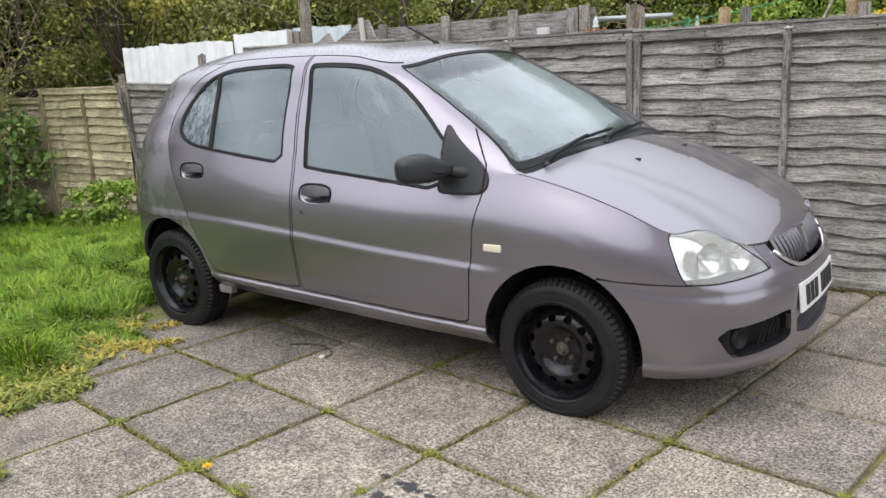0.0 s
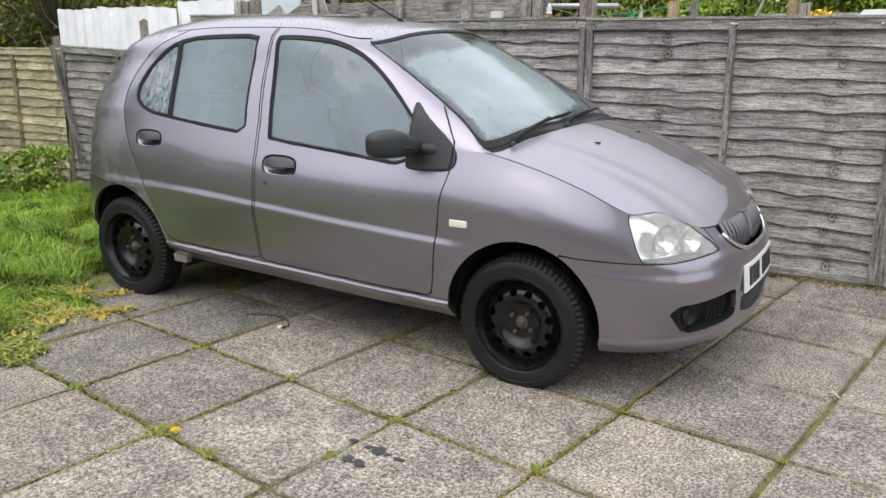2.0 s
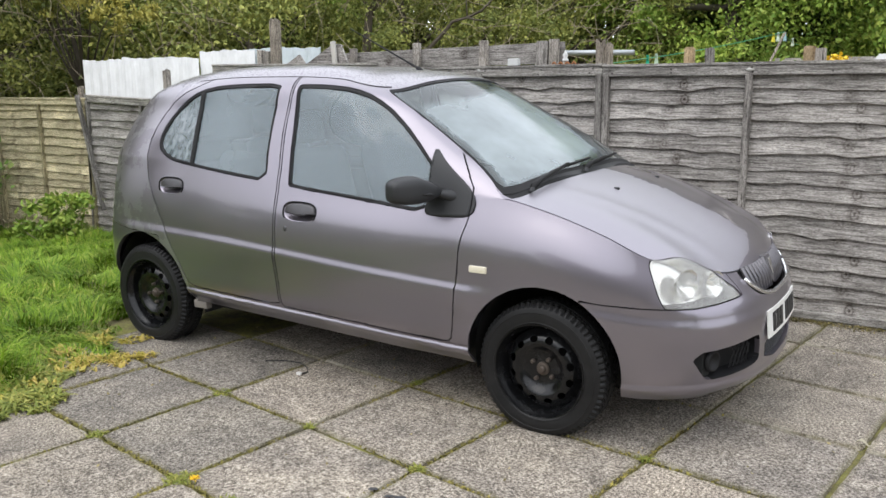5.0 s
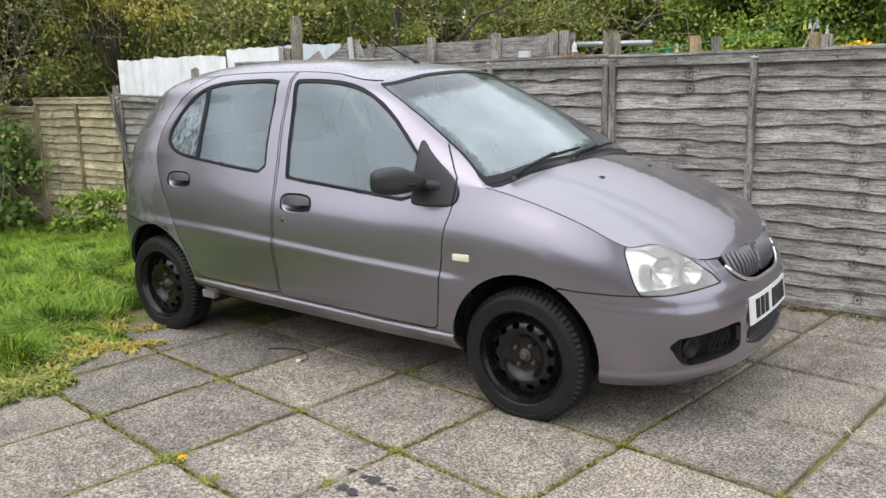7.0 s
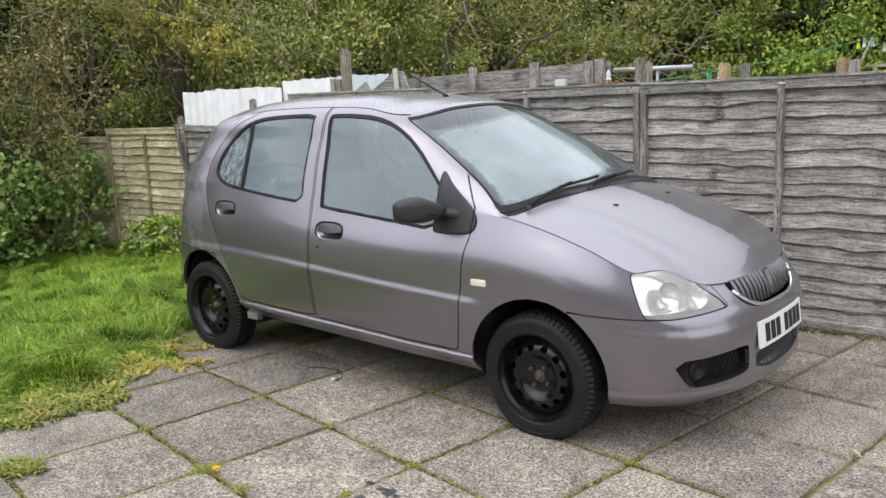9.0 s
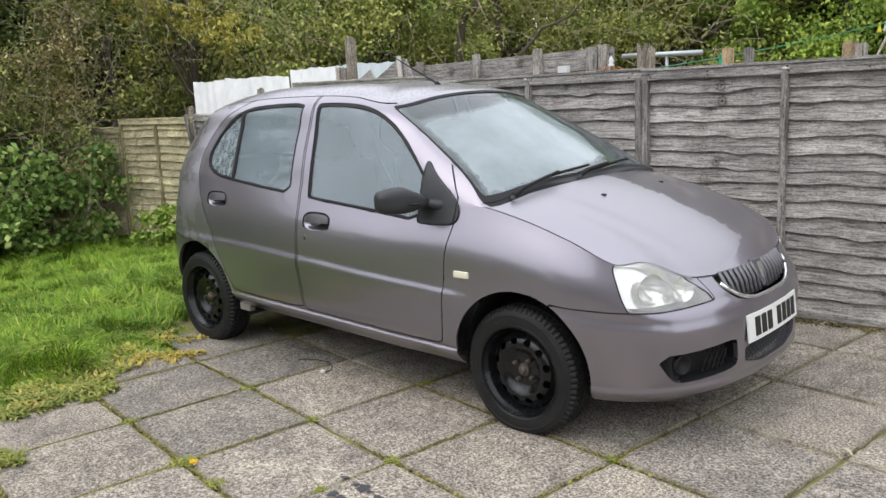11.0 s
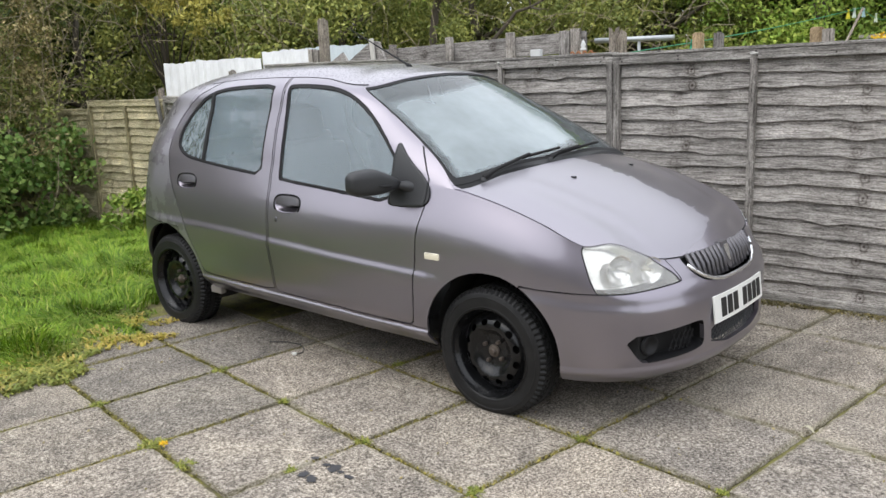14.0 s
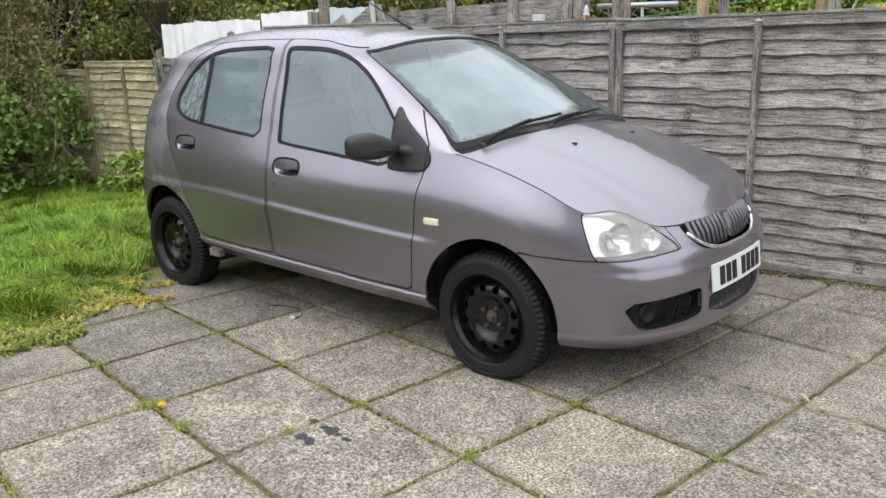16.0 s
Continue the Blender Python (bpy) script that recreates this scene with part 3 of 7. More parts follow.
def hood_skin():
    """Bonnet: a patch between its two edges, the screen's foot and the nose, with soft ridges."""
    nx, ny = 50, 44
    tt, ff = np.linspace(0, 1, nx), np.linspace(0, 1, ny + 1)
    side = curve(A5, KA, 3.385 + (4.05 - 3.385) * tt)
    front = curve(A5, KA, 4.05 + (4.86 - 4.05) * ff)
    mid = curve([(1.135, 0, 1.008), (1.3, 0, 0.968), (1.5, 0, 0.893), (1.68, 0, 0.806), (1.80, 0, 0.728), (1.866, 0, 0.664)], [0, 0.17, 0.39, 0.6, 0.78, 0.9], 0.9 * tt)
    s0 = side[0]
    back = np.array([(s0[0] + (1.135 - s0[0]) * (1 - (1 - f) ** 2), s0[1] * (1 - f), s0[2] + (1.008 - s0[2]) * (1 - (1 - f) ** 2)) for f in ff])
    grid = np.zeros((nx, ny + 1, 3))
    for i, t in enumerate(tt):
        for j, f in enumerate(ff):
            # the crown across follows a rounded weight, so the edge rolls off
            g = 1 - (1 - f) ** 1.7
            ruled = (1 - g) * side[i] + g * mid[i]
            ends = (1 - t) * back[j] + t * front[j]
            corner = (1 - g) * ((1 - t) * side[0] + t * side[-1]) + g * ((1 - t) * mid[0] + t * mid[-1])
            p = ruled + ends - corner
            ridge = math.exp(-((abs(p[1]) - 0.50 + 0.14 * t) / 0.055) ** 2)
            p[2] += 0.005 * ridge * math.sin(math.pi * t)
            grid[i, j] = p
    nn = np.cross(np.gradient(grid, axis=0), np.gradient(grid, axis=1))
    nn /= np.linalg.norm(nn, axis=2, keepdims=True) + 1e-9
    n1 = ny + 1
    P = np.stack(np.meshgrid(tt, ff, indexing="ij"), -1).reshape(-1, 2)
    F = [(i * n1 + j, (i + 1) * n1 + j, (i + 1) * n1 + j + 1, i * n1 + j + 1) for i in range(nx - 1) for j in range(ny)]
    return Skin(grid.reshape(-1, 3), nn.reshape(-1, 3), P, F)


HOOD = hood_skin()


def whole(skin):
    """The right half and its mirror image, welded along the middle."""
    both = skin.joined(skin.mirrored())
    key, at, V, NN, P = {}, [], [], [], []
    for v, n, p in zip(both.V, both.NN, both.P):
        k = tuple(np.round(v, 5))
        if k not in key:
            key[k] = len(V)
            V.append(v)
            NN.append(n)
            P.append(p)
        at.append(key[k])
    F = []
    for f in both.F:
        g = []
        for i in f:
            if at[i] not in g:
                g.append(at[i])
        if len(g) > 2:
            F.append(tuple(g))
    return Skin(np.array(V), np.array(NN), np.array(P), F)


def panel(name, skin, material, parent, label="", depth=0.010, both=True):
    """A panel that spans the middle."""
    V, F = (whole(skin) if both else skin).rimmed(depth)
    return part_data(name, V, F, material, parent, label, True, 35)


def weld(skin, reach=0.003):
    """Closes the joint between two lofts that meet at the waist."""
    cells, at, V, NN, P = {}, [], [], [], []
    for v, n, p in zip(skin.V, skin.NN, skin.P):
        c = tuple(np.round(v / reach).astype(int))
        hit = None
        for d in ((0, 0, 0), (1, 0, 0), (-1, 0, 0), (0, 1, 0), (0, -1, 0), (0, 0, 1), (0, 0, -1)):
            k = cells.get((c[0] + d[0], c[1] + d[1], c[2] + d[2]))
            if k is not None and np.linalg.norm(V[k] - v) < reach:
                hit = k
                break
        if hit is None:
            hit = cells[c] = len(V)
            V.append(v)
            NN.append(n)
            P.append(p)
        at.append(hit)
    F = []
    for f in skin.F:
        g = []
        for i in f:
            if at[i] not in g:
                g.append(at[i])
        if len(g) > 2:
            F.append(tuple(g))
    return Skin(np.array(V), np.array(NN), np.array(P), F)


def panel_pair(name, skin, material, parent, label="", depth=0.010):
    made = []
    skin = weld(skin)
    for s in (skin, skin.mirrored()):
        V, F = s.rimmed(depth)
        made.append(part_data(name, V, F, material, parent, label, True, 35))
    return made


def part_off(skin, field, gap=0.0):
    """(inside, seam, outside) of a field, the seam being a strip of twice the gap."""
    if not gap:
        a, b = skin.split(field(skin))
        return a, None, b
    a, rest = skin.split(field(skin) + gap)
    seam, b = rest.split(field(rest) - gap)
    return a, seam, b


def in_xz(poly):
    return lambda s: poly_field(s.V[:, 0], s.V[:, 2], poly)


def in_yz(poly):
    return lambda s: poly_field(s.V[:, 1], s.V[:, 2], poly)


def disc(cx, cz, r):
    return lambda s: np.hypot(s.V[:, 0] - cx, s.V[:, 2] - cz) - r


SEAMS = []
# wheel arches
rest = LOWER
_, rest = rest.split(np.where(rest.V[:, 0] > 0.3, disc(1.20, 0.287, 0.327)(rest), 1))
_, rest = rest.split(np.where(rest.V[:, 0] < -0.3, disc(-1.205, 0.275, 0.345)(rest), 1))
# doors: outline in side view
F_DOOR = smooth_poly([(0.775, 0.328), (0.803, 0.35), (0.815, 0.50), (0.828, 0.62), (0.836, 0.76), (0.868, 0.86), (0.874, 0.92), (0.866, 0.995), (0.68, 1.22), (0.42, 1.37), (0.30, 1.44), (0.26, 1.52), (-0.215, 1.52),
                      (-0.215, 1.36), (-0.222, 1.2), (-0.19, 0.96), (-0.193, 0.66), (-0.178, 0.40), (-0.172, 0.349), (-0.14, 0.345), (0.3, 0.335), (0.72, 0.326)], 1)
R_DOOR = smooth_poly([(-0.186, 0.350), (-0.192, 0.40), (-0.207, 0.66), (-0.204, 0.96), (-0.236, 1.2), (-0.229, 1.36), (-0.229, 1.52), (-0.62, 1.52), (-0.85, 1.42), (-1.03, 1.345), (-1.14, 1.22), (-1.185, 1.08),
                      (-1.155, 0.94), (-1.09, 0.815), (-1.0, 0.655), (-0.905, 0.48), (-0.850, 0.385), (-0.80, 0.364), (-0.5, 0.357)], 1)
f_low, seam1, rest = part_off(rest, in_xz(F_DOOR), 0.0028)
r_low, seam2, rest = part_off(rest, in_xz(R_DOOR), 0.0028)
SEAMS += [seam1, seam2]
# front bumper, below the wing and lamp; rear bumper
FB = [(1.24, 0.10), (1.36, 0.578), (1.45, 0.572), (1.55, 0.569), (1.68, 0.568), (1.76, 0.569), (1.82, 0.577), (1.872, 0.587), (1.9, 0.62), (1.9, 0.70), (2.2, 0.70), (2.2, 0.10)]
bump_f, seam3, rest = part_off(rest, lambda s: np.minimum(in_xz(FB)(s), np.where(s.P[:, 0] > 4.0, 4.474 - s.P[:, 0], 1.0)), 0.0025)
RB = [(-1.05, 0.10), (-1.05, 0.615), (-1.3, 0.625), (-1.55, 0.65), (-1.9, 0.66), (-1.9, 0.1)]
bump_r, seam4, rest = part_off(rest, in_xz(RB), 0.002)
SEAMS += [seam3, seam4]
# headlamp opening
HL = smooth_poly([(4.037, 1.02), (4.040, 1.075), (4.07, 1.15), (4.36, 1.18), (4.415, 1.06), (4.452, 0.95), (4.462, 0.85), (4.458, 0.77), (4.40, 0.745), (4.292, 0.715), (4.174, 0.67), (4.09, 0.64), (4.071, 0.66), (4.059, 0.78), (4.043, 0.97)], 1)


def lamp_field(s):
    return np.where(s.P[:, 0] > 3.8, poly_field(s.P[:, 0], s.P[:, 1], HL), 1.0)


lamp, seam5, rest = part_off(rest, lamp_field, 0.003)
SEAMS += [seam5]
# tail and wings
wing, quarter = rest.split(0.4 - rest.V[:, 0])
quarter_sill, quarter = quarter.split(np.where(quarter.V[:, 0] > -0.86, quarter.V[:, 2] - 0.42, 1))
wing_sill, wing = wing.split(np.where(wing.V[:, 0] < 0.93, wing.V[:, 2] - 0.322, 1))
hatch_low, quarter = quarter.split(-quarter.V[:, 1] - 0.53)

# cabin: doors, panes, screens
def pillar(s):
    """Where the windscreen's edge runs, from its foot to the roof."""
    return 3.392 - 0.085 * np.clip(s.P[:, 1] / 0.45, 0, 1)


cab_side, cab_rest = CABIN.split(np.maximum(np.maximum(CABIN.P[:, 0] - pillar(CABIN) + 0.008, 0.60 - CABIN.P[:, 0]), CABIN.P[:, 1] - 0.508))
f_up, seam6, cab_side = part_off(cab_side, in_xz(F_DOOR), 0.0028)
r_up, seam7, cab_side = part_off(cab_side, in_xz(R_DOOR), 0.0028)
SEAMS += [seam6, seam7]
F_WIN = smooth_poly([(-0.128, 0.925), (0.28, 0.893), (0.70, 0.858), (0.70, 1.03), (0.55, 1.16), (0.40, 1.27), (0.27, 1.345), (0.13, 1.385), (-0.02, 1.40), (-0.165, 1.403), (-0.195, 1.396), (-0.185, 1.30), (-0.14, 0.94)], 1)
R_WIN = smooth_poly([(-0.275, 0.94), (-0.30, 1.10), (-0.305, 1.36), (-0.30, 1.408), (-0.60, 1.406), (-0.80, 1.392), (-0.93, 1.35), (-1.04, 1.26), (-1.10, 1.16), (-1.10, 1.08), (-1.03, 1.03), (-0.93, 1.005), (-0.76, 0.985), (-0.5, 0.96)], 1)
TRI = smooth_poly([(0.652, 0.862), (0.650, 0.94), (0.648, 1.06), (0.648, 1.13), (0.66, 1.128), (0.70, 1.09), (0.76, 1.045), (0.845, 0.985), (0.885, 0.94), (0.890, 0.905), (0.880, 0.875), (0.85, 0.860), (0.75, 0.856), (0.67, 0.856)], 1)


def glaze(upper, lower, poly, more=None):
    """Parts a window from a door: (pane, rubber, the rest of the two skins)."""
    ring_u, _, up = part_off(upper, in_xz(poly))
    ring_l, _, low = part_off(lower, in_xz(poly))
    pane_u, rub_u = ring_u.split(in_xz(poly)(ring_u) + 0.016)
    pane_l, rub_l = ring_l.split(in_xz(poly)(ring_l) + 0.016)
    return pane_u.joined(pane_l), rub_u.joined(rub_l), up, low


tri_u, f_up = f_up.split(in_xz(TRI)(f_up))
tri_l, f_low = f_low.split(in_xz(TRI)(f_low))
tri_w, wing = wing.split(in_xz(TRI)(wing))
tri_c, cab_side = cab_side.split(in_xz(TRI)(cab_side))
f_pane, f_rub, f_up, f_low = glaze(f_up, f_low, F_WIN)
r_pane, r_rub, r_up, r_low = glaze(r_up, r_low, R_WIN)
HANDLES = ((-0.042, 0.817, 0.100, 0.046), (-0.955, 0.885, 0.092, 0.043))


def handle_outline(cx, cz, a, b, n=40):
    """A rounded oblong in side view."""
    out = []
    for k in range(n):
        w = 2 * math.pi * k / n
        c, d = math.cos(w), math.sin(w)
        q = (abs(c) ** 3.0 + abs(d) ** 3.0) ** (1 / 3.0)
        out.append((cx + a * c / q, cz + b * d / q))
    return out


_, f_low = f_low.split(in_xz(handle_outline(*HANDLES[0]))(f_low))
_, r_low = r_low.split(in_xz(handle_outline(*HANDLES[1]))(r_low))


def div_x(s):
    return s.V[:, 0] + 0.818 + 0.075 * (s.V[:, 2] - 1.0)


quarter_pane, r_pane = r_pane.split(div_x(r_pane) + 0.014)
r_div, r_pane = r_pane.split(div_x(r_pane) - 0.014)
# windscreen
ws, cab_rest = cab_rest.split(np.maximum(pillar(cab_rest) - cab_rest.P[:, 0], np.maximum(cab_rest.P[:, 1] - 0.452, -1.0 * (cab_rest.P[:, 1] - 0.0))))
ws_pane, ws_rub = ws.split(np.maximum(pillar(ws) + 0.02 - ws.P[:, 0], np.maximum(ws.P[:, 1] - 0.440, 0.05 - ws.P[:, 1])))
# rear screen
rs, roof = cab_rest.split(np.maximum(cab_rest.P[:, 0] - 0.52, np.maximum(cab_rest.P[:, 1] - 0.44, 0.03 - cab_rest.P[:, 1])))

# nose openings: grille, lower grille, lamp recesses in the bumper
GRILLE = smooth_poly([(-0.345, 0.74), (0.345, 0.74), (0.342, 0.655), (0.315, 0.60), (0.25, 0.560), (0.10, 0.546), (-0.10, 0.546), (-0.25, 0.560), (-0.315, 0.60), (-0.342, 0.655)], 1)


def nose_only(field):
    return lambda s: np.where(s.V[:, 0] > 1.7, field(s), 1.0)


grille_a, _, bump_f = part_off(bump_f, nose_only(in_yz(GRILLE)))
grille_b, _, wing = part_off(wing, nose_only(in_yz(GRILLE)))
FOG = smooth_poly([(-0.655, 0.398), (-0.50, 0.412), (-0.325, 0.428), (-0.315, 0.39), (-0.315, 0.32), (-0.35, 0.305), (-0.57, 0.282), (-0.60, 0.295)], 1)
LOWG = smooth_poly([(-0.265, 0.40), (0.265, 0.40), (0.265, 0.285), (-0.265, 0.285)], 1)
fog, _, bump_f = part_off(bump_f, nose_only(in_yz(FOG)))
lowg, _, bump_f = part_off(bump_f, nose_only(in_yz(LOWG)))


def screen_mist(m):
    """Where the windscreen is misted: all but a clear margin, ragged at its edge; 0 to 1."""
    tc = N(m, "TexCoord").outputs["Object"]
    sep = N(m, "SeparateXYZ")
    L(m, tc, sep.inputs[0])
    y, z = sep.outputs["Y"], sep.outputs["Z"]
    left = math_node(m, "SUBTRACT", y, math_node(m, "ADD", math_node(m, "MULTIPLY", z, 0.445), -1.109))
    edge = ramp(m, math_node(m, "MULTIPLY", math_node(m, "SUBTRACT", z, 1.0), 2.5), [(0.0, (0.25,) * 3), (0.3, (0.262,) * 3), (0.47, (0.315,) * 3), (0.80, (0.255,) * 3), (1.0, (0.177,) * 3)])
    right = math_node(m, "SUBTRACT", edge, y)
    top = math_node(m, "SUBTRACT", math_node(m, "ADD", math_node(m, "MULTIPLY", y, 0.115), 1.362), z)
    foot = math_node(m, "SUBTRACT", z, math_node(m, "ADD", math_node(m, "MULTIPLY", y, 0.09), 1.052))
    d = math_node(m, "MINIMUM", math_node(m, "MINIMUM", left, right), math_node(m, "MINIMUM", top, foot))
    d = math_node(m, "ADD", d, math_node(m, "MULTIPLY", math_node(m, "SUBTRACT", noise_tex(m, tc, 16, 5, 0.7), 0.5), 0.05))
    return ramp(m, math_node(m, "ADD", math_node(m, "MULTIPLY", d, 14.0), 0.5), [(0.36, (0.26,) * 3), (0.66, (1.0,) * 3)])


def glass_material(name, tint, rough, haze, alpha_mix=0.25, mist=None):
    """Car glass: clear and mirror-like, with a bloom of condensation."""
    m = bpy.data.materials.new(name)
    m.use_nodes = True
    nt = m.node_tree
    nt.nodes.remove(nt.nodes["Principled BSDF"])
    b = nt.nodes.new("ShaderNodeBsdfDiffuse")
    b.inputs["Color"].default_value = (*haze, 1)
    tr = nt.nodes.new("ShaderNodeBsdfTransparent")
    tr.inputs[0].default_value = (*tint, 1)
    mx = nt.nodes.new("ShaderNodeMixShader")
    v = coords(m)
    n1 = noise_tex(m, v, 2.2, 4, 0.6)
    f = ramp(m, n1, [(0.3, (alpha_mix * 0.75,) * 3), (0.7, (min(1.0, alpha_mix * 1.25),) * 3)])
    if mist:
        f = math_node(m, "MULTIPLY", f, mist(m))
    gl = nt.nodes.new("ShaderNodeBsdfGlossy")
    gl.inputs["Roughness"].default_value = 0.012
    fr = nt.nodes.new("ShaderNodeFresnel")
    fr.inputs["IOR"].default_value = 1.6
    mx2 = nt.nodes.new("ShaderNodeMixShader")
    L(m, f, mx.inputs[0])
    L(m, tr.outputs[0], mx.inputs[1])
    L(m, b.outputs[0], mx.inputs[2])
    L(m, fr.outputs[0], mx2.inputs[0])
    L(m, mx.outputs[0], mx2.inputs[1])
    L(m, gl.outputs[0], mx2.inputs[2])
    L(m, mx2.outputs[0], nt.nodes["Material Output"].inputs["Surface"])
    return m


def bonnet_material():
    """The car's paint, paler and rougher over a part that ends in a ragged edge."""
    m = paint_material()
    m.name = "dewy_mauve_grey_paint"
    tc = N(m, "TexCoord")
    sep = N(m, "SeparateXYZ")
    L(m, tc.outputs["Object"], sep.inputs[0])
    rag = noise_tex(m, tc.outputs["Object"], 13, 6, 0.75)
    # the paler part ends along a ragged line that bends back to the nose
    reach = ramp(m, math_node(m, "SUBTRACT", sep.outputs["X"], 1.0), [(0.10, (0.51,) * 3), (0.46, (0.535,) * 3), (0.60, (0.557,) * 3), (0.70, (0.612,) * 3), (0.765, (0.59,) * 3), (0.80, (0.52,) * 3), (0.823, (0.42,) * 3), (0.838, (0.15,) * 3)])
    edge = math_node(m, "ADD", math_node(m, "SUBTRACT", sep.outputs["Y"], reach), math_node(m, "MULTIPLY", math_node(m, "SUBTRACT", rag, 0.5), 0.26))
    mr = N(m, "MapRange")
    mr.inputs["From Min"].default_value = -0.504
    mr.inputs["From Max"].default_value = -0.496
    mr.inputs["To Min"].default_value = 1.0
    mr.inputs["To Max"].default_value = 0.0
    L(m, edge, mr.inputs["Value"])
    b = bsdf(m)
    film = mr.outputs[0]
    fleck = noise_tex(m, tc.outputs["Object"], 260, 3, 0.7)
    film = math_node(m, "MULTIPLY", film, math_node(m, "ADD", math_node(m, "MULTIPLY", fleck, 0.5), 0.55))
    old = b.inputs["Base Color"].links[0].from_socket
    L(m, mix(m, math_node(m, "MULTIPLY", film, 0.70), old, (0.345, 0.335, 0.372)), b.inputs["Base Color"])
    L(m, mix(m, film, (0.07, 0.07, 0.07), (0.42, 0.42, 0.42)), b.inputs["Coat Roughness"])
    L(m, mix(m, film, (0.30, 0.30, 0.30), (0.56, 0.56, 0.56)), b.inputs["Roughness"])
    return m


BONNET_PAINT = bonnet_material()
ROOF_PAINT = paint_material()
ROOF_PAINT.name = "roof_paint_with_dew"
rb = ROOF_PAINT.node_tree.nodes["Principled BSDF"]
L(ROOF_PAINT, ramp(ROOF_PAINT, noise_tex(ROOF_PAINT, coords(ROOF_PAINT), 90, 4, 0.7), [(0.3, (0.18, 0.18, 0.18)), (0.7, (0.42, 0.42, 0.42))]), rb.inputs["Coat Roughness"])
# patchy dew, its pale colour also standing in for reflected sky
DEWY_SKYLIT_PAINT = paint_material()
DEWY_SKYLIT_PAINT.name = "paint_with_patchy_dew"
db = DEWY_SKYLIT_PAINT.node_tree.nodes["Principled BSDF"]
dew = ramp(DEWY_SKYLIT_PAINT, noise_tex(DEWY_SKYLIT_PAINT, coords(DEWY_SKYLIT_PAINT), 5, 6, 0.7), [(0.36, (0.25,) * 3), (0.56, (0.60,) * 3)])
L(DEWY_SKYLIT_PAINT, mix(DEWY_SKYLIT_PAINT, dew, db.inputs["Base Color"].links[0].from_socket, (0.40, 0.385, 0.43)), db.inputs["Base Color"])
L(DEWY_SKYLIT_PAINT, mix(DEWY_SKYLIT_PAINT, dew, (0.08, 0.08, 0.08), (0.5, 0.5, 0.5)), db.inputs["Coat Roughness"])
L(DEWY_SKYLIT_PAINT, mix(DEWY_SKYLIT_PAINT, dew, (0.25, 0.25, 0.25), (0.55, 0.55, 0.55)), db.inputs["Roughness"])


def wet_patches(m):
    """Runs and drops that have cleared the mist in places."""
    st = N(m, "VectorMath", operation="MULTIPLY")
    st.inputs[1].default_value = (1.6, 1.0, 0.7)
    L(m, N(m, "TexCoord").outputs["Object"], st.inputs[0])
    return ramp(m, noise_tex(m, st.outputs[0], 26, 5, 0.75), [(0.42, (0.40,) * 3), (0.60, (1.0,) * 3)])


WET_GLASS = glass_material("quarter_glass_with_wet_runs", (0.60, 0.68, 0.70), 0.02, (0.55, 0.65, 0.70), 0.5, wet_patches)
# mist on the panes, its pale blue also painted in for reflected sky
SIDE_GLASS = glass_material("misted_sky_paled_side_glass", (0.76, 0.85, 0.89), 0.02, (0.50, 0.61, 0.67), 0.30)
SCREEN_GLASS = glass_material("windscreen_glass", (0.76, 0.84, 0.84), 0.02, (0.58, 0.68, 0.71), 0.42, screen_mist)
LENS = glass_material("hazed_lamp_lens", (0.96, 0.96, 0.94), 0.05, (0.94, 0.94, 0.91), 0.22)
CHROME = mat("bright_chrome", (0.82, 0.83, 0.84), 0.24, 1.0)
SILVER = mat("silver_reflector", (0.95, 0.95, 0.93), 0.16, 0.85)
HANDLE = mat("dark_grey_handle_paint", (0.075, 0.072, 0.078), 0.38, 0.3)
DARK = mat("dark_underbody", (0.012, 0.012, 0.012), 0.9)
AMBER = mat("cream_indicator_lens", (0.75, 0.70, 0.55), 0.25, 0.0, Coat_Weight=0.8)
WHITE_PLATE = mat("white_plate", (0.78, 0.78, 0.74), 0.35)
BLACK_INK = mat("black_lettering", (0.015, 0.015, 0.015), 0.5)
FABRIC = mat("grey_seat_fabric", (0.09, 0.095, 0.10), 0.95)
TRIM_GREY = mat("grey_dashboard_plastic", (0.10, 0.105, 0.11), 0.7)
RUST = mat("rusty_hub_nut", (0.11, 0.09, 0.075), 0.5, 0.6)


def rubber_material():
    m = mat("worn_tyre_rubber", (0.03, 0.03, 0.032), 0.5, 0.0, Specular_IOR_Level=0.25)
    v = coords(m)
    n1 = noise_tex(m, v, 9, 6, 0.7)
    c = ramp(m, n1, [(0.3, (0.007, 0.007, 0.0075)), (0.7, (0.019, 0.019, 0.0190))])
    L(m, c, bsdf(m).inputs["Base Color"])
    bump(m, noise_tex(m, v, 120, 3), 0.2, 0.002)
    return m


def steel_material():
    m = mat("black_painted_steel", (0.016, 0.016, 0.017), 0.3, 0.0, Specular_IOR_Level=0.3, Coat_Weight=0.2, Coat_Roughness=0.1)
    v = coords(m)
    n1 = noise_tex(m, v, 14, 6, 0.75)
    c = ramp(m, n1, [(0.4, (0.004, 0.0042, 0.0048)), (0.75, (0.011, 0.0115, 0.0125))])
    L(m, c, bsdf(m).inputs["Base Color"])
    L(m, ramp(m, n1, [(0.3, (0.14,) * 3), (0.7, (0.34,) * 3)]), bsdf(m).inputs["Roughness"])
    return m


TYRE, STEEL = rubber_material(), steel_material()


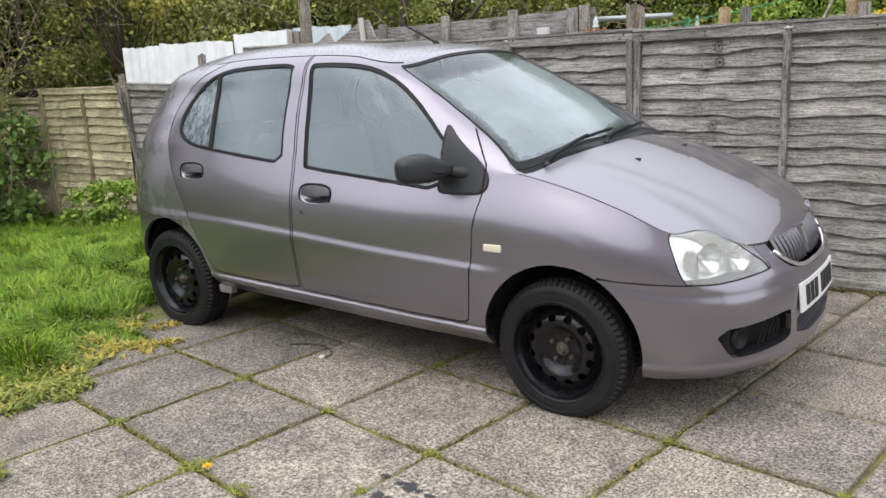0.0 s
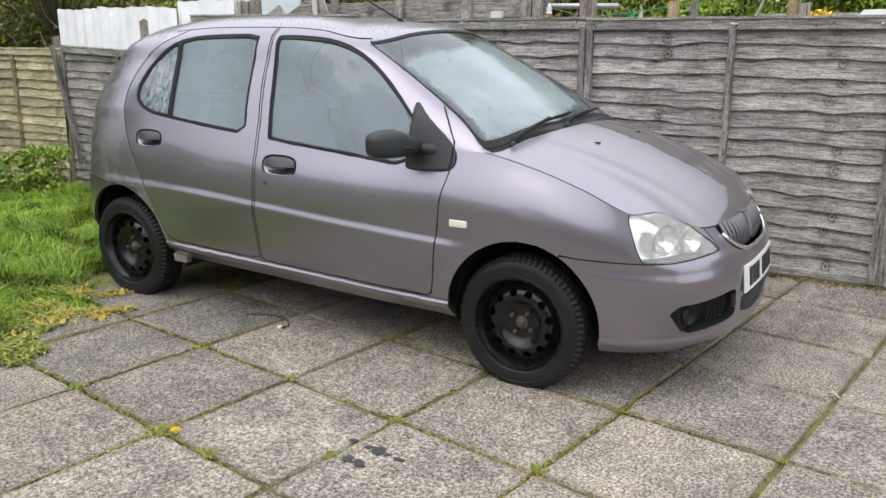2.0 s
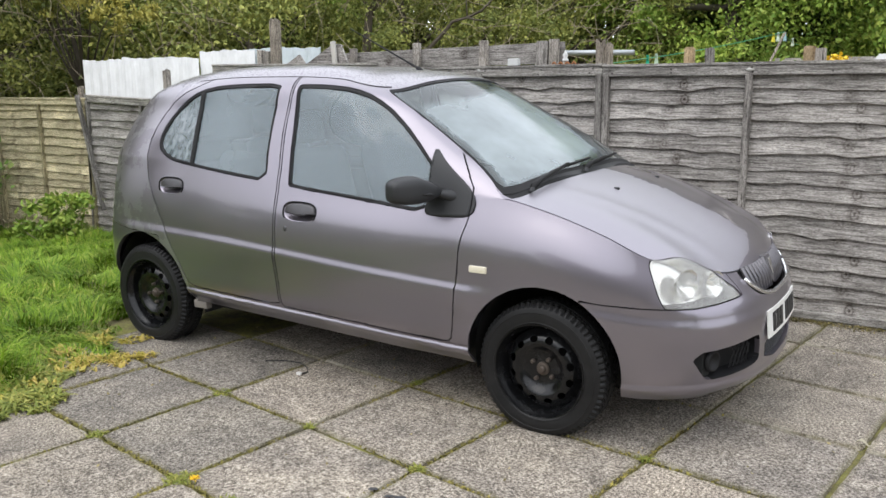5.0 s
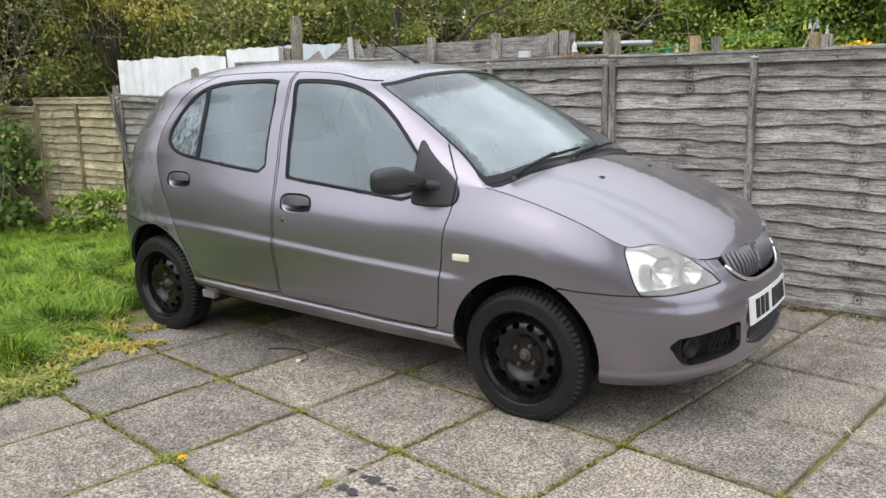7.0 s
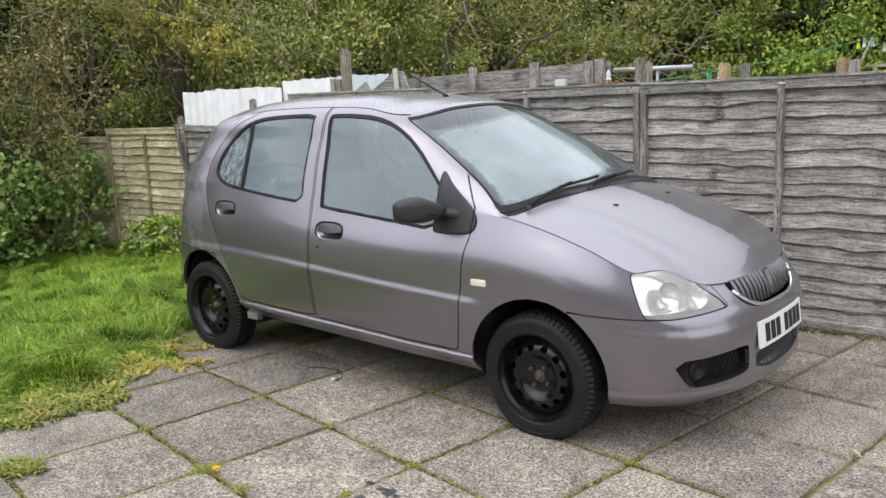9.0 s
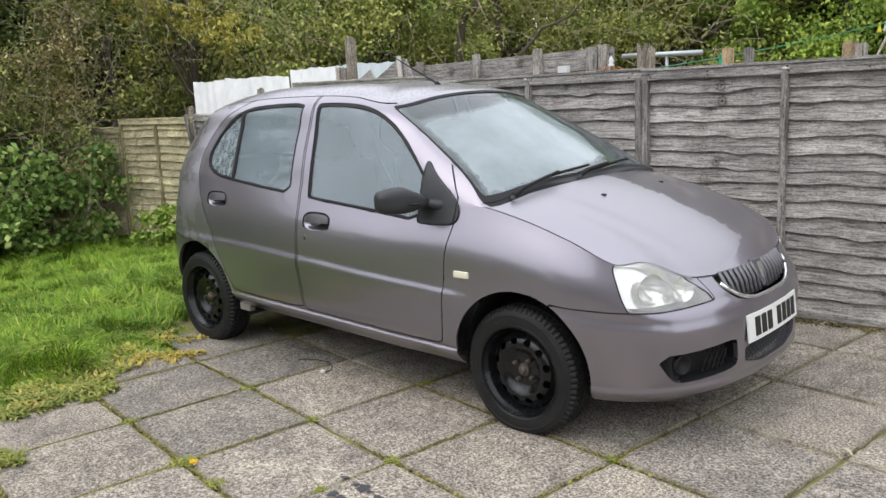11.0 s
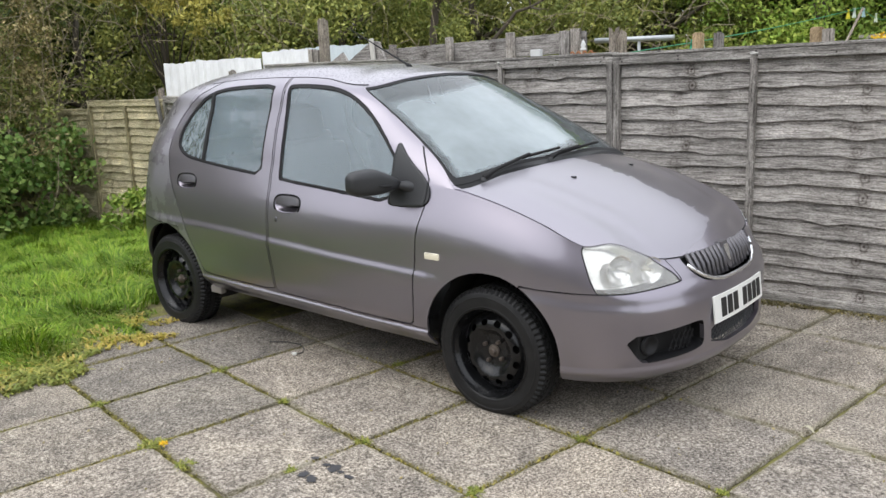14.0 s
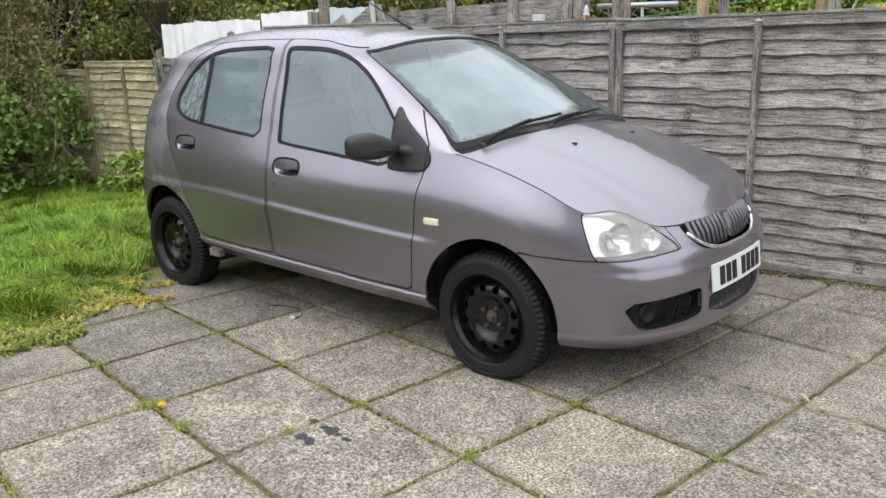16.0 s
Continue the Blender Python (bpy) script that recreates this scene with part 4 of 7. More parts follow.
def islands(skin):
    """The separate pieces of a skin."""
    root = list(range(len(skin.V)))

    def find(i):
        while root[i] != i:
            root[i] = root[root[i]]
            i = root[i]
        return i

    for f in skin.F:
        for i in f[1:]:
            root[find(i)] = find(f[0])
    groups = {}
    for f in skin.F:
        groups.setdefault(find(f[0]), []).append(f)
    return [Skin(skin.V, skin.NN, skin.P, g).slim() for g in groups.values() if len(g) > 3]


def build_panels():
    body = CAR
    doors = []
    for nm, lo, up, pane, rub, lab in (("front_door", f_low, f_up, f_pane, f_rub, "mauve-grey front door with a misted window"), ("rear_door", r_low, r_up, r_pane, r_rub, "mauve-grey rear door with a misted window")):
        ds = panel_pair(nm, lo.joined(up), PAINT, body, lab)
        for d, flip in zip(ds, (False, True)):
            for n2, sk, mt, dep in (("window_rubber", rub.sunk(0.003), RUBBER, 0.008), ("window_pane", pane.sunk(0.009), SIDE_GLASS, 0.0)):
                sk = sk.mirrored() if flip else sk
                V, F = sk.rimmed(dep) if dep else (sk.V, sk.F)
                ob = part_data(n2, V, F, mt, d, "", True)
                if mt is SIDE_GLASS:
                    ob.visible_shadow = False
        doors.append(ds)
    for d, flip in zip(doors[1], (False, True)):
        for n2, sk, mt in (("quarter_pane", quarter_pane.sunk(0.009), WET_GLASS), ("pane_divider", r_div.sunk(0.001), RUBBER)):
            sk = sk.mirrored() if flip else sk
            V, F = sk.rimmed(0.006)
            part_data(n2, V, F, mt, d)
    for d, flip in zip(doors[0], (False, True)):
        sk = weld(tri_u.joined(tri_l)).sunk(-0.008)
        sk = sk.mirrored() if flip else sk
        V, F = sk.rimmed(0.012)
        part_data("mirror_base_panel", V, F, PLASTIC, d, "black plastic triangle at the mirror's foot")
    panel_pair("mirror_base_trim", tri_w.joined(tri_c).sunk(-0.008), PLASTIC, body, "black plastic end of the mirror's foot", 0.016)
    tail_pieces = sorted(islands(weld(quarter.joined(cab_side.split(cab_side.V[:, 0] + 0.5)[0]))), key=lambda q: -len(q.F))
    panel_pair("rear_quarter_panel", tail_pieces[0], DEWY_SKYLIT_PAINT, body, "mauve-grey rear quarter dulled by dew, its colour lifted like reflected sky")
    for piece in tail_pieces[1:]:
        panel_pair("roof_rail", piece, PAINT, body)
    front_pieces = sorted(islands(weld(wing.joined(cab_side.split(cab_side.V[:, 0] + 0.5)[1]))), key=lambda q: -len(q.F))
    panel_pair("front_wing", front_pieces[0], PAINT, body)
    for piece in front_pieces[1:]:
        panel_pair("windscreen_pillar", piece, PAINT, body)
    panel_pair("sill", wing_sill.joined(quarter_sill), PAINT, body)
    panel("tailgate", hatch_low, PAINT, body)
    pieces = sorted(islands(weld(roof)), key=lambda q: -len(q.F))
    panel("roof_panel", pieces[0], ROOF_PAINT, body, "grey roof panel with a satin film of dew", 0.012)
    for q in pieces[1:]:
        panel("screen_surround", q, RUBBER, body, "", 0.006)
    lid, gap = HOOD.split(np.maximum(0.013 - HOOD.P[:, 1], HOOD.P[:, 0] - 0.988))
    bonnet = panel("bonnet", lid, BONNET_PAINT, body, "mauve-grey bonnet, half of it paler and duller up to a ragged edge", 0.012)
    panel("bonnet_gap", gap.sunk(0.006), SEAM, body, "", 0.0)
    fb = panel("front_bumper", bump_f, PAINT, body, "", 0.02)
    panel("rear_bumper", bump_r, PAINT, body, "", 0.02)
    w = panel("windscreen", ws_pane.sunk(0.006), SCREEN_GLASS, body, "misted windscreen", 0.0)
    w.visible_shadow = False
    panel("windscreen_surround", ws_rub.sunk(0.002), RUBBER, body, "black windscreen rubber", 0.008)
    panel("rear_screen", rs.sunk(0.006), SIDE_GLASS, body, "", 0.004)
    for sk in SEAMS:
        for piece in islands(weld(sk)):
            panel_pair("panel_gap", piece.sunk(0.007), SEAM, body, "", 0.0)
    return doors, fb, bonnet


DOORS, FRONT_BUMPER, BONNET = build_panels()


def inner_shell():
    """Dark liner behind the skin: floor pan, arches and bulkheads, so that no daylight leaks in; low trays are added to
    shade the ground.
    """
    for name, lo, hi, r in (("floor_pan", (-1.60, -0.58, 0.19), (1.62, 0.58, 0.30), 0.02), ("sill_liner", (-0.80, -0.705, 0.258), (0.82, 0.705, 0.34), 0.02), ("bulkhead", (0.80, -0.55, 0.25), (0.86, 0.55, 0.86), 0.01),
                            ("nose_liner", (1.55, -0.60, 0.25), (1.80, 0.60, 0.52), 0.05), ("tail_liner", (-1.66, -0.55, 0.28), (-1.45, 0.55, 0.70), 0.03), ("engine_shade_tray", (0.70, -0.52, 0.15), (1.50, 0.52, 0.24), 0.03), ("bumper_shade_tray", (1.48, -0.54, 0.188), (1.74, 0.54, 0.26), 0.03)):
        bm = bmesh.new()
        box(bm, lo, hi, bevel=r)
        part(name, bm, DARK, CAR)
    for cx, cz, r in ((1.20, 0.287, 0.342), (-1.205, 0.275, 0.36)):
        for sy in (-1, 1):
            V, F = [], []
            n = 30
            for k in range(n + 1):
                w = -0.25 + (math.pi + 0.5) * k / n
                for y in (0.705 if cx > 0 else 0.685, 0.50):
                    V.append((cx + r * math.cos(w), sy * y, cz + r * math.sin(w)))
            F = [(2 * k, 2 * k + 1, 2 * k + 3, 2 * k + 2) for k in range(n)]
            F.append(tuple(2 * k + 1 for k in range(n + 1)))
            part_data("wheel_arch_liner", V, F, DARK, CAR)


inner_shell()


def build_underside():
    """Jacking bracket and rear axle arm by the rear wheel, and the exhaust pipe under the floor."""
    for sy in (-1, 1):
        bm = bmesh.new()
        box(bm, (-0.90, -0.02, 0.0), (-0.80, 0.02, 0.045), Matrix.Translation((0, 0.70 * sy, 0.222)), 0.008)
        part("jacking_bracket", bm, UNDERSEAL, CAR, "pale muddy steel jacking bracket", True, 40)
        V, F = tube_data([(-1.21, 0.56 * sy, 0.25), (-1.0, 0.57 * sy, 0.24), (-0.78, 0.58 * sy, 0.25)], [0.03, 0.028, 0.035], 10)
        part_data("axle_arm", V, F, DARK, CAR)
    V, F = tube_data([(0.9, 0.15, 0.20), (0.2, 0.16, 0.175), (-0.6, 0.18, 0.175), (-1.0, 0.25, 0.21), (-1.5, 0.32, 0.24)], 0.024, 12)
    part_data("exhaust_pipe", V, F, RUST, CAR, "rusty exhaust pipe")


UNDERSEAL = mat("muddy_pale_underseal", (0.22, 0.20, 0.18), 0.85)
build_underside()


HUB_Z = 0.261


def build_wheel():
    w = empty("wheel")
    prof = [(0.192, 0.078), (0.199, 0.084), (0.202, 0.085), (0.204, 0.083), (0.213, 0.084), (0.226, 0.085), (0.240, 0.084), (0.2415, 0.0855), (0.2435, 0.0855), (0.245, 0.0835), (0.254, 0.081), (0.262, 0.0775), (0.2635, 0.0765), (0.2725, 0.0685), (0.2785, 0.0605)]
    # tread band with four grooves
    tread = []
    for a, b in ((0.058, 0.042), (0.036, 0.020), (0.014, -0.014), (-0.020, -0.036), (-0.042, -0.058)):
        tread += [(0.272, a + 0.001), (0.281, a), (0.281, b), (0.272, b - 0.001)]
    prof = prof + tread + [(r, -y) for r, y in reversed(prof)]
    sides = 204
    V, F = lathe_data(prof, sides)
    # notched shoulder blocks and ribs
    n = len(prof)
    V = [Vector(v) for v in V]
    for k in range(sides):
        for i, (r, y) in enumerate(prof):
            v = V[k * n + i]
            if k % 3 == 0 and 0.040 < abs(y) < 0.0770 and r > 0.263:
                q = 0.006 / r
                V[k * n + i] = Vector((v.x * (1 - q), v.y * 0.955, v.z * (1 - q)))
            elif (k + 1) % 3 == 0 and 0.016 < abs(y) < 0.040 and r > 0.277:
                V[k * n + i] = Vector((v.x * 0.985, v.y, v.z * 0.985))
    # the tyre's foot is flattened and bulges a little under the car's weight
    for v in V:
        v.y *= 1 + 0.07 * math.exp(-((v.z + 0.215) / 0.05) ** 2)
        v.z = max(v.z, -HUB_Z)
    part_data("tyre", V, F, TYRE, w, "worn black rubber tyre", True, 24)
    # rim: barrel and bead
    V, F = lathe_data([(0.192, 0.079), (0.1975, 0.083), (0.1965, 0.0855), (0.1925, 0.0845), (0.188, 0.070), (0.180, 0.060), (0.175, 0.045), (0.170, 0.020), (0.160, 0.010), (0.158, -0.070), (0.19, -0.08)], 72)
    rim = part_data("rim", V, F, STEEL, w, "black painted pressed-steel rim", True, 50)
    # dished disc with oval vent holes
    rad = [1.085 * r for r in (0.0, 0.02, 0.034, 0.046, 0.058, 0.068, 0.078, 0.086, 0.093, 0.100, 0.106, 0.112, 0.118, 0.124, 0.130, 0.137, 0.144, 0.154)]
    dep = [0.034, 0.034, 0.034, 0.034, 0.035, 0.038, 0.045, 0.052, 0.057, 0.060, 0.0605, 0.060, 0.058, 0.055, 0.050, 0.042, 0.034, 0.024]
    ns = 120
    P = [(r * math.cos(2 * math.pi * k / ns), d, r * math.sin(2 * math.pi * k / ns)) for k in range(ns) for r, d in zip(rad, dep)]
    nr = len(rad)
    F = [(k * nr + i, k * nr + i + 1, ((k + 1) % ns) * nr + i + 1, ((k + 1) % ns) * nr + i) for k in range(ns) for i in range(nr - 1)]
    P = np.array(P)
    NNs = np.tile(np.array([0, 1.0, 0]), (len(P), 1))
    sk = Skin(P, NNs, P[:, :2], F)
    nh = 12
    def hole_field(V):
        d = np.full(len(V), 1e9)
        for k in range(nh):
            a = 2 * math.pi * (k + 0.5) / nh
            cx, cz = 0.130 * math.cos(a), 0.130 * math.sin(a)
            tx, tz = -math.sin(a), math.cos(a)
            dx, dz = V[:, 0] - cx, V[:, 2] - cz
            along, across = dx * tx + dz * tz, dx * math.cos(a) + dz * math.sin(a)
            d = np.minimum(d, np.hypot(along / 0.018, across / 0.0135) - 1)
        return d
    _, sk = sk.split(hole_field(sk.V))
    V, F = sk.rimmed(0.006)
    part_data("wheel_disc", V, F, STEEL, rim, "", True, 40)
    V, F = lathe_data([(0.0, -0.02), (0.149, -0.02), (0.149, -0.03), (0.0, -0.03)], 40)
    part_data("brake_drum", V, F, DARK, rim)
    # hub and nuts
    V, F = lathe_data([(0.0, 0.056), (0.012, 0.056), (0.016, 0.052), (0.018, 0.044), (0.026, 0.042), (0.029, 0.032)], 24)
    part_data("hub_nut", V, F, RUST, rim, "rusty hub nut", True, 40)
    for k in range(4):
        a = 2 * math.pi * k / 4 + 0.55
        V, F = lathe_data([(0.0, 0.054), (0.006, 0.054), (0.009, 0.050), (0.009, 0.032)], 6)
        V = [(v[0] + 0.05 * math.cos(a), v[1], v[2] + 0.05 * math.sin(a)) for v in V]
        part_data("wheel_nut", V, F, RUST, rim, "", False)
    return w


def place_wheels():
    first = build_wheel()
    first.parent = CAR
    first.matrix_local = pose(1.189, -0.690, HUB_Z, 0, 0, 180)
    for x, y, turn, rz in ((1.189, 0.690, 17, 0), (-1.212, -0.680, 40, 180), (-1.212, 0.680, 70, 0)):
        w = copy_thing(first, pose(x, y, HUB_Z, 0, 0, rz))
        w.parent = CAR
        for p in w.children:
            if p.name.startswith("rim"):
                p.rotation_euler = (0, radians(turn), 0)


place_wheels()


def side_y(x, z, skin=LOWER):
    """Half width of the skin at a place in side view."""
    V = skin.V[skin.V[:, 1] < -0.3]
    d = (V[:, 0] - x) ** 2 + (V[:, 2] - z) ** 2
    i = np.argsort(d)[:4]
    return float(np.average(V[i, 1], weights=1 / (d[i] + 1e-6)))


def nose_x(y, z):
    V = LOWER.V[LOWER.V[:, 0] > 1.3]
    d = (V[:, 1] - y) ** 2 + (V[:, 2] - z) ** 2
    i = np.argsort(d)[:4]
    return float(np.average(V[i, 0], weights=1 / (d[i] + 1e-6)))


def build_door_furniture():
    for door, (x, z, a, b) in zip(DOORS, HANDLES):
        rim = [(px, side_y(px, pz), pz) for px, pz in handle_outline(x, z, a, b, 48)]
        mid = side_y(x, z)
        for d, sy in zip(door, (1, -1)):
            # hollow cup pressed into the skin
            V, F, n = [], [], len(rim)
            rings = [(1.03, 0.004), (0.97, -0.001), (0.90, 0.008), (0.75, 0.019), (0.5, 0.026), (0.25, 0.028)]
            for f, depth in rings:
                for px, py, pz in rim:
                    yy = mid + (py - mid) * f + depth
                    V.append((x + (px - x) * f, yy * sy, z + (pz - z) * f))
            V.append((x, (mid + 0.028) * sy, z))
            for i in range(len(rings) - 1):
                for k in range(n):
                    k2 = (k + 1) % n
                    q = (i * n + k, (i + 1) * n + k, (i + 1) * n + k2, i * n + k2)
                    F.append(q if sy > 0 else q[::-1])
            last = (len(rings) - 1) * n
            F += [(last + k, len(V) - 1, last + (k + 1) % n) if sy > 0 else (last + (k + 1) % n, len(V) - 1, last + k) for k in range(n)]
            part_data("handle_cup", V, F, PAINT, d)
            # black line round the upper half of the cup
            V, F = tube_data([(px, (py - 0.002) * sy, pz) for px, py, pz in rim[-5:] + rim[:30]], 0.0034, 6)
            part_data("handle_rim", V, F, RUBBER, d)
            # pull flap over the upper half
            bm = bmesh.new()
            outline = [(px, pz) for px, pz in handle_outline(x, z, a * 0.93, b * 0.90, 48) if pz > z - 0.010]
            outline.sort(key=lambda q: -math.atan2(q[1] - z + 0.02, q[0] - x))
            outline += [(x - a * 0.45, z - 0.015), (x, z - 0.017), (x + a * 0.45, z - 0.015)]
            loops = []
            for f, depth in ((1.0, 0.012), (1.0, 0.003), (0.95, -0.001), (0.80, -0.005)):
                loops.append([bm.verts.new((x + (px - x) * f, (side_y(px, pz) * f + mid * (1 - f) + depth) * sy, z + 0.010 + (pz - z - 0.010) * f)) for px, pz in outline])
            for lo, hi in zip(loops, loops[1:]):
                for k in range(len(lo)):
                    k2 = (k + 1) % len(lo)
                    bm.faces.new((lo[k], lo[k2], hi[k2], hi[k]))
            bm.faces.new(loops[-1])
            bmesh.ops.recalc_face_normals(bm, faces=bm.faces)
            part("door_handle", bm, HANDLE, d, "dark grey pull handle", True, 50)
    for d, sy in zip(DOORS[0], (1, -1)):
        y = side_y(-0.13, 0.735) * sy
        V, F = lathe_data([(0, 0.004), (0.009, 0.004), (0.012, 0.0), (0.012, -0.006)], 18)
        V = [(v[0] - 0.125, y - v[1] * sy, v[2] * 1.2 + 0.733) for v in V]
        part_data("key_lock", V, F, HANDLE, d, "worn metal key lock")
        # wing mirror
        bm = bmesh.new()
        vs = bmesh.ops.create_uvsphere(bm, u_segments=28, v_segments=18, radius=1.0)["verts"]
        for v in vs:
            p = v.co
            k = 4.0
            r = (abs(p.x) ** k + abs(p.y) ** k + abs(p.z) ** k) ** (1 / k)
            q = p / max(r, 1e-6)
            inner = max(0, q.y)
            taper = 1.0 - 0.10 * max(0, -q.y) ** 2 - 0.12 * max(0, q.x)
            height = taper * (1 - 0.70 * inner ** 1.3)
            v.co = Vector((q.x * 0.056 * taper + 0.02 * q.y, q.y * 0.118, q.z * 0.058 * height - 0.014 * inner))
        bmesh.ops.transform(bm, matrix=Matrix.Translation((0.668, -0.878 * sy, 0.973)) @ Euler((0, 0, radians(-10 * sy))).to_matrix().to_4x4() @ Matrix.Diagonal((1, sy, 1, 1)), verts=bm.verts)
        if sy < 0:
            bmesh.ops.reverse_faces(bm, faces=bm.faces)
        mir = part("wing_mirror", bm, PLASTIC, d, "black plastic wing mirror housing", True, 60)
        V, F = tube_data([(0.700, -0.805 * sy, 0.958), (0.728, -0.775 * sy, 0.954), (0.752, -0.748 * sy, 0.945), (0.775, -0.715 * sy, 0.93)], [0.017, 0.021, 0.034, 0.056], 16)
        V = [(v[0], v[1], 0.946 + (v[2] - 0.946) * 0.78) for v in V]
        part_data("mirror_arm", V, F, PLASTIC, mir)
        V, F = tube_data([(0.728, -0.90 * sy, 0.962), (0.731, -0.86 * sy, 0.957), (0.728, -0.80 * sy, 0.950)], [0.002, 0.0075, 0.003], 8)
        part_data("mirror_groove", V, F, SEAM, mir)
        bm = bmesh.new()
        box(bm, (0.606, -0.955, 0.93), (0.613, -0.80, 1.02), bevel=0.003)
        bmesh.ops.transform(bm, matrix=Matrix.Diagonal((1, sy, 1, 1)), verts=bm.verts)
        part("mirror_glass", bm, CHROME, mir)
    for sy in (1, -1):
        y = side_y(0.928, 0.66) * sy
        bm = bmesh.new()
        box(bm, (0.887, y - 0.007, 0.643), (0.969, y + 0.007, 0.673), bevel=0.0065)
        part("side_indicator", bm, AMBER, CAR, "cream side indicator lens", True, 40)


build_door_furniture()


def build_lamps():
    for sk, sy in ((lamp, 1), (lamp.mirrored(), -1)):
        V, F = Skin(sk.V - np.array([0.07, -0.035 * sy, 0.0]), sk.NN, sk.P, sk.F).V, sk.F
        hl = part_data("headlamp", V, F, SILVER, CAR, "hazed clear headlamp with a silver bowl")
        # sides of the lamp box
        V2, F2 = sk.sunk(0.004).rimmed(0.07)
        F2 = F2[len(sk.F):]
        part_data("lamp_box", V2, F2, SILVER, hl)
        V3, F3 = sk.sunk(0.002).rimmed(0.006)
        lens = part_data("lens", V3, F3, LENS, hl, "hazed clear lens")
        lens.visible_shadow = False
        for cx, cy, cz, r in ((1.73, 0.60, 0.652, 0.060), (1.80, 0.475, 0.640, 0.052)):
            V4, F4 = lathe_data([(0.0, 0.0), (r * 0.35, 0.006), (r * 0.7, 0.022), (r, 0.048), (r * 1.03, 0.048)], 32)
            m = Matrix.Translation((cx - 0.05, -cy * sy, cz)) @ Euler((0, 0, radians(-90 - 24 * sy))).to_matrix().to_4x4()
            V4 = [m @ Vector(v) for v in V4]
            part_data("reflector_bowl", V4, F4, SILVER, hl)
            V5, F5 = lathe_data([(0.0, 0.045), (0.008, 0.040), (0.010, 0.01), (0.010, 0.0)], 14)
            V5 = [m @ Vector(v) for v in V5]
            part_data("bulb", V5, F5, AMBER if cx > 1.75 else CHROME, hl)


build_lamps()


def build_nose():
    # upper grille: dark backing, upright slats, chrome lower edge, badge
    sk = grille_a.joined(grille_b)
    g = empty("grille")
    g.parent = CAR
    both = whole(sk)
    part_data("grille_backing", both.V - np.array([0.045, 0, 0]), both.F, DARK, g)
    for k in range(-8, 9):
        y = 0.037 * k
        if abs(y) < 0.035:
            continue
        zlo = 0.558 + 0.070 * (abs(y) / 0.32) ** 4.0
        x0 = nose_x(-abs(y), 0.60)
        x1 = nose_x(-abs(y), 0.665)
        V, F = tube_data([(x0 + 0.003, y, zlo), ((x0 + x1) / 2 + 0.007, y * 0.99, 0.62), (x1 - 0.004, y * 0.98, 0.672)], 0.0095, 8)
        part_data("slat", V, F, PLASTIC_GREY, g)
    rows = [(y, 0.553 + 0.075 * (abs(y) / 0.32) ** 4.0) for y in np.linspace(-0.328, 0.328, 33)]
    V, F = tube_data([(nose_x(-abs(y), z) + 0.004, y, z) for y, z in rows], 0.0085, 8)
    part_data("chrome_trim", V, F, CHROME, g, "chrome grille surround")
    bm = bmesh.new()
    vs = bm.verts
    shape = [(-0.034, 0.677), (0.034, 0.677), (0.036, 0.655), (0.018, 0.578), (0.0, 0.566), (-0.018, 0.578), (-0.036, 0.655)]
    fr = [bm.verts.new((1.905 - 0.35 * (z - 0.6), y, z)) for y, z in shape]
    bk = [bm.verts.new((1.87 - 0.35 * (z - 0.6), y, z)) for y, z in shape]
    bm.faces.new(fr)
    for i in range(len(fr)):
        j = (i + 1) % len(fr)
        bm.faces.new((fr[j], fr[i], bk[i], bk[j]))
    badge = part("badge_mount", bm, PLASTIC_GREY, g, "grey shield-shaped badge mount")
    bm = bmesh.new()
    shape = [(-0.022, 0.667), (0.022, 0.667), (0.022, 0.645), (0.010, 0.605), (0.0, 0.597), (-0.010, 0.605), (-0.022, 0.645)]
    fr = [bm.verts.new((1.911 - 0.35 * (z - 0.6), y, z)) for y, z in shape]
    bk = [bm.verts.new((1.900 - 0.35 * (z - 0.6), y, z)) for y, z in shape]
    bm.faces.new(fr)
    for i in range(len(fr)):
        j = (i + 1) % len(fr)
        bm.faces.new((fr[j], fr[i], bk[i], bk[j]))
    part("badge", bm, CHROME, badge, "plain chrome shield badge")
    # lower grille mesh
    both = whole(lowg)
    part_data("lower_grille_backing", both.V - np.array([0.05, 0, 0]), both.F, DARK, FRONT_BUMPER)
    V, F = [], []
    for a in range(-20, 21):
        for sgn in (1, -1):
            y0, y1 = 0.03 * a - 0.06 * sgn, 0.03 * a + 0.06 * sgn
            pts = []
            for f in np.linspace(0, 1, 5):
                y, z = y0 + (y1 - y0) * f, 0.285 + 0.112 * f
                if abs(y) < 0.262:
                    pts.append((nose_x(-abs(y), z) - 0.022, y, z))
            if len(pts) > 1:
                v, fc = tube_data(pts, 0.0028, 4)
                F += [tuple(i + len(V) for i in q) for q in fc]
                V += v
    part_data("lower_grille_mesh", V, F, PLASTIC, FRONT_BUMPER, "black lozenge mesh", False)
    # fog recesses
    for sk, sy in ((fog, 1), (fog.mirrored(), -1)):
        part_data("fog_recess", sk.V - np.array([0.06, -0.02 * sy, 0]), sk.F, RUBBER, FRONT_BUMPER, "black bumper recess")
        V, F = sk.rimmed(0.065)
        part_data("recess_wall", V, F[len(sk.F):], RUBBER, FRONT_BUMPER)
        y = 0.545
        x = nose_x(-y, 0.35) - 0.035
        m = Matrix.Translation((x, -y * sy, 0.352)) @ Euler((0, 0, radians(-90 - 18 * sy))).to_matrix().to_4x4()
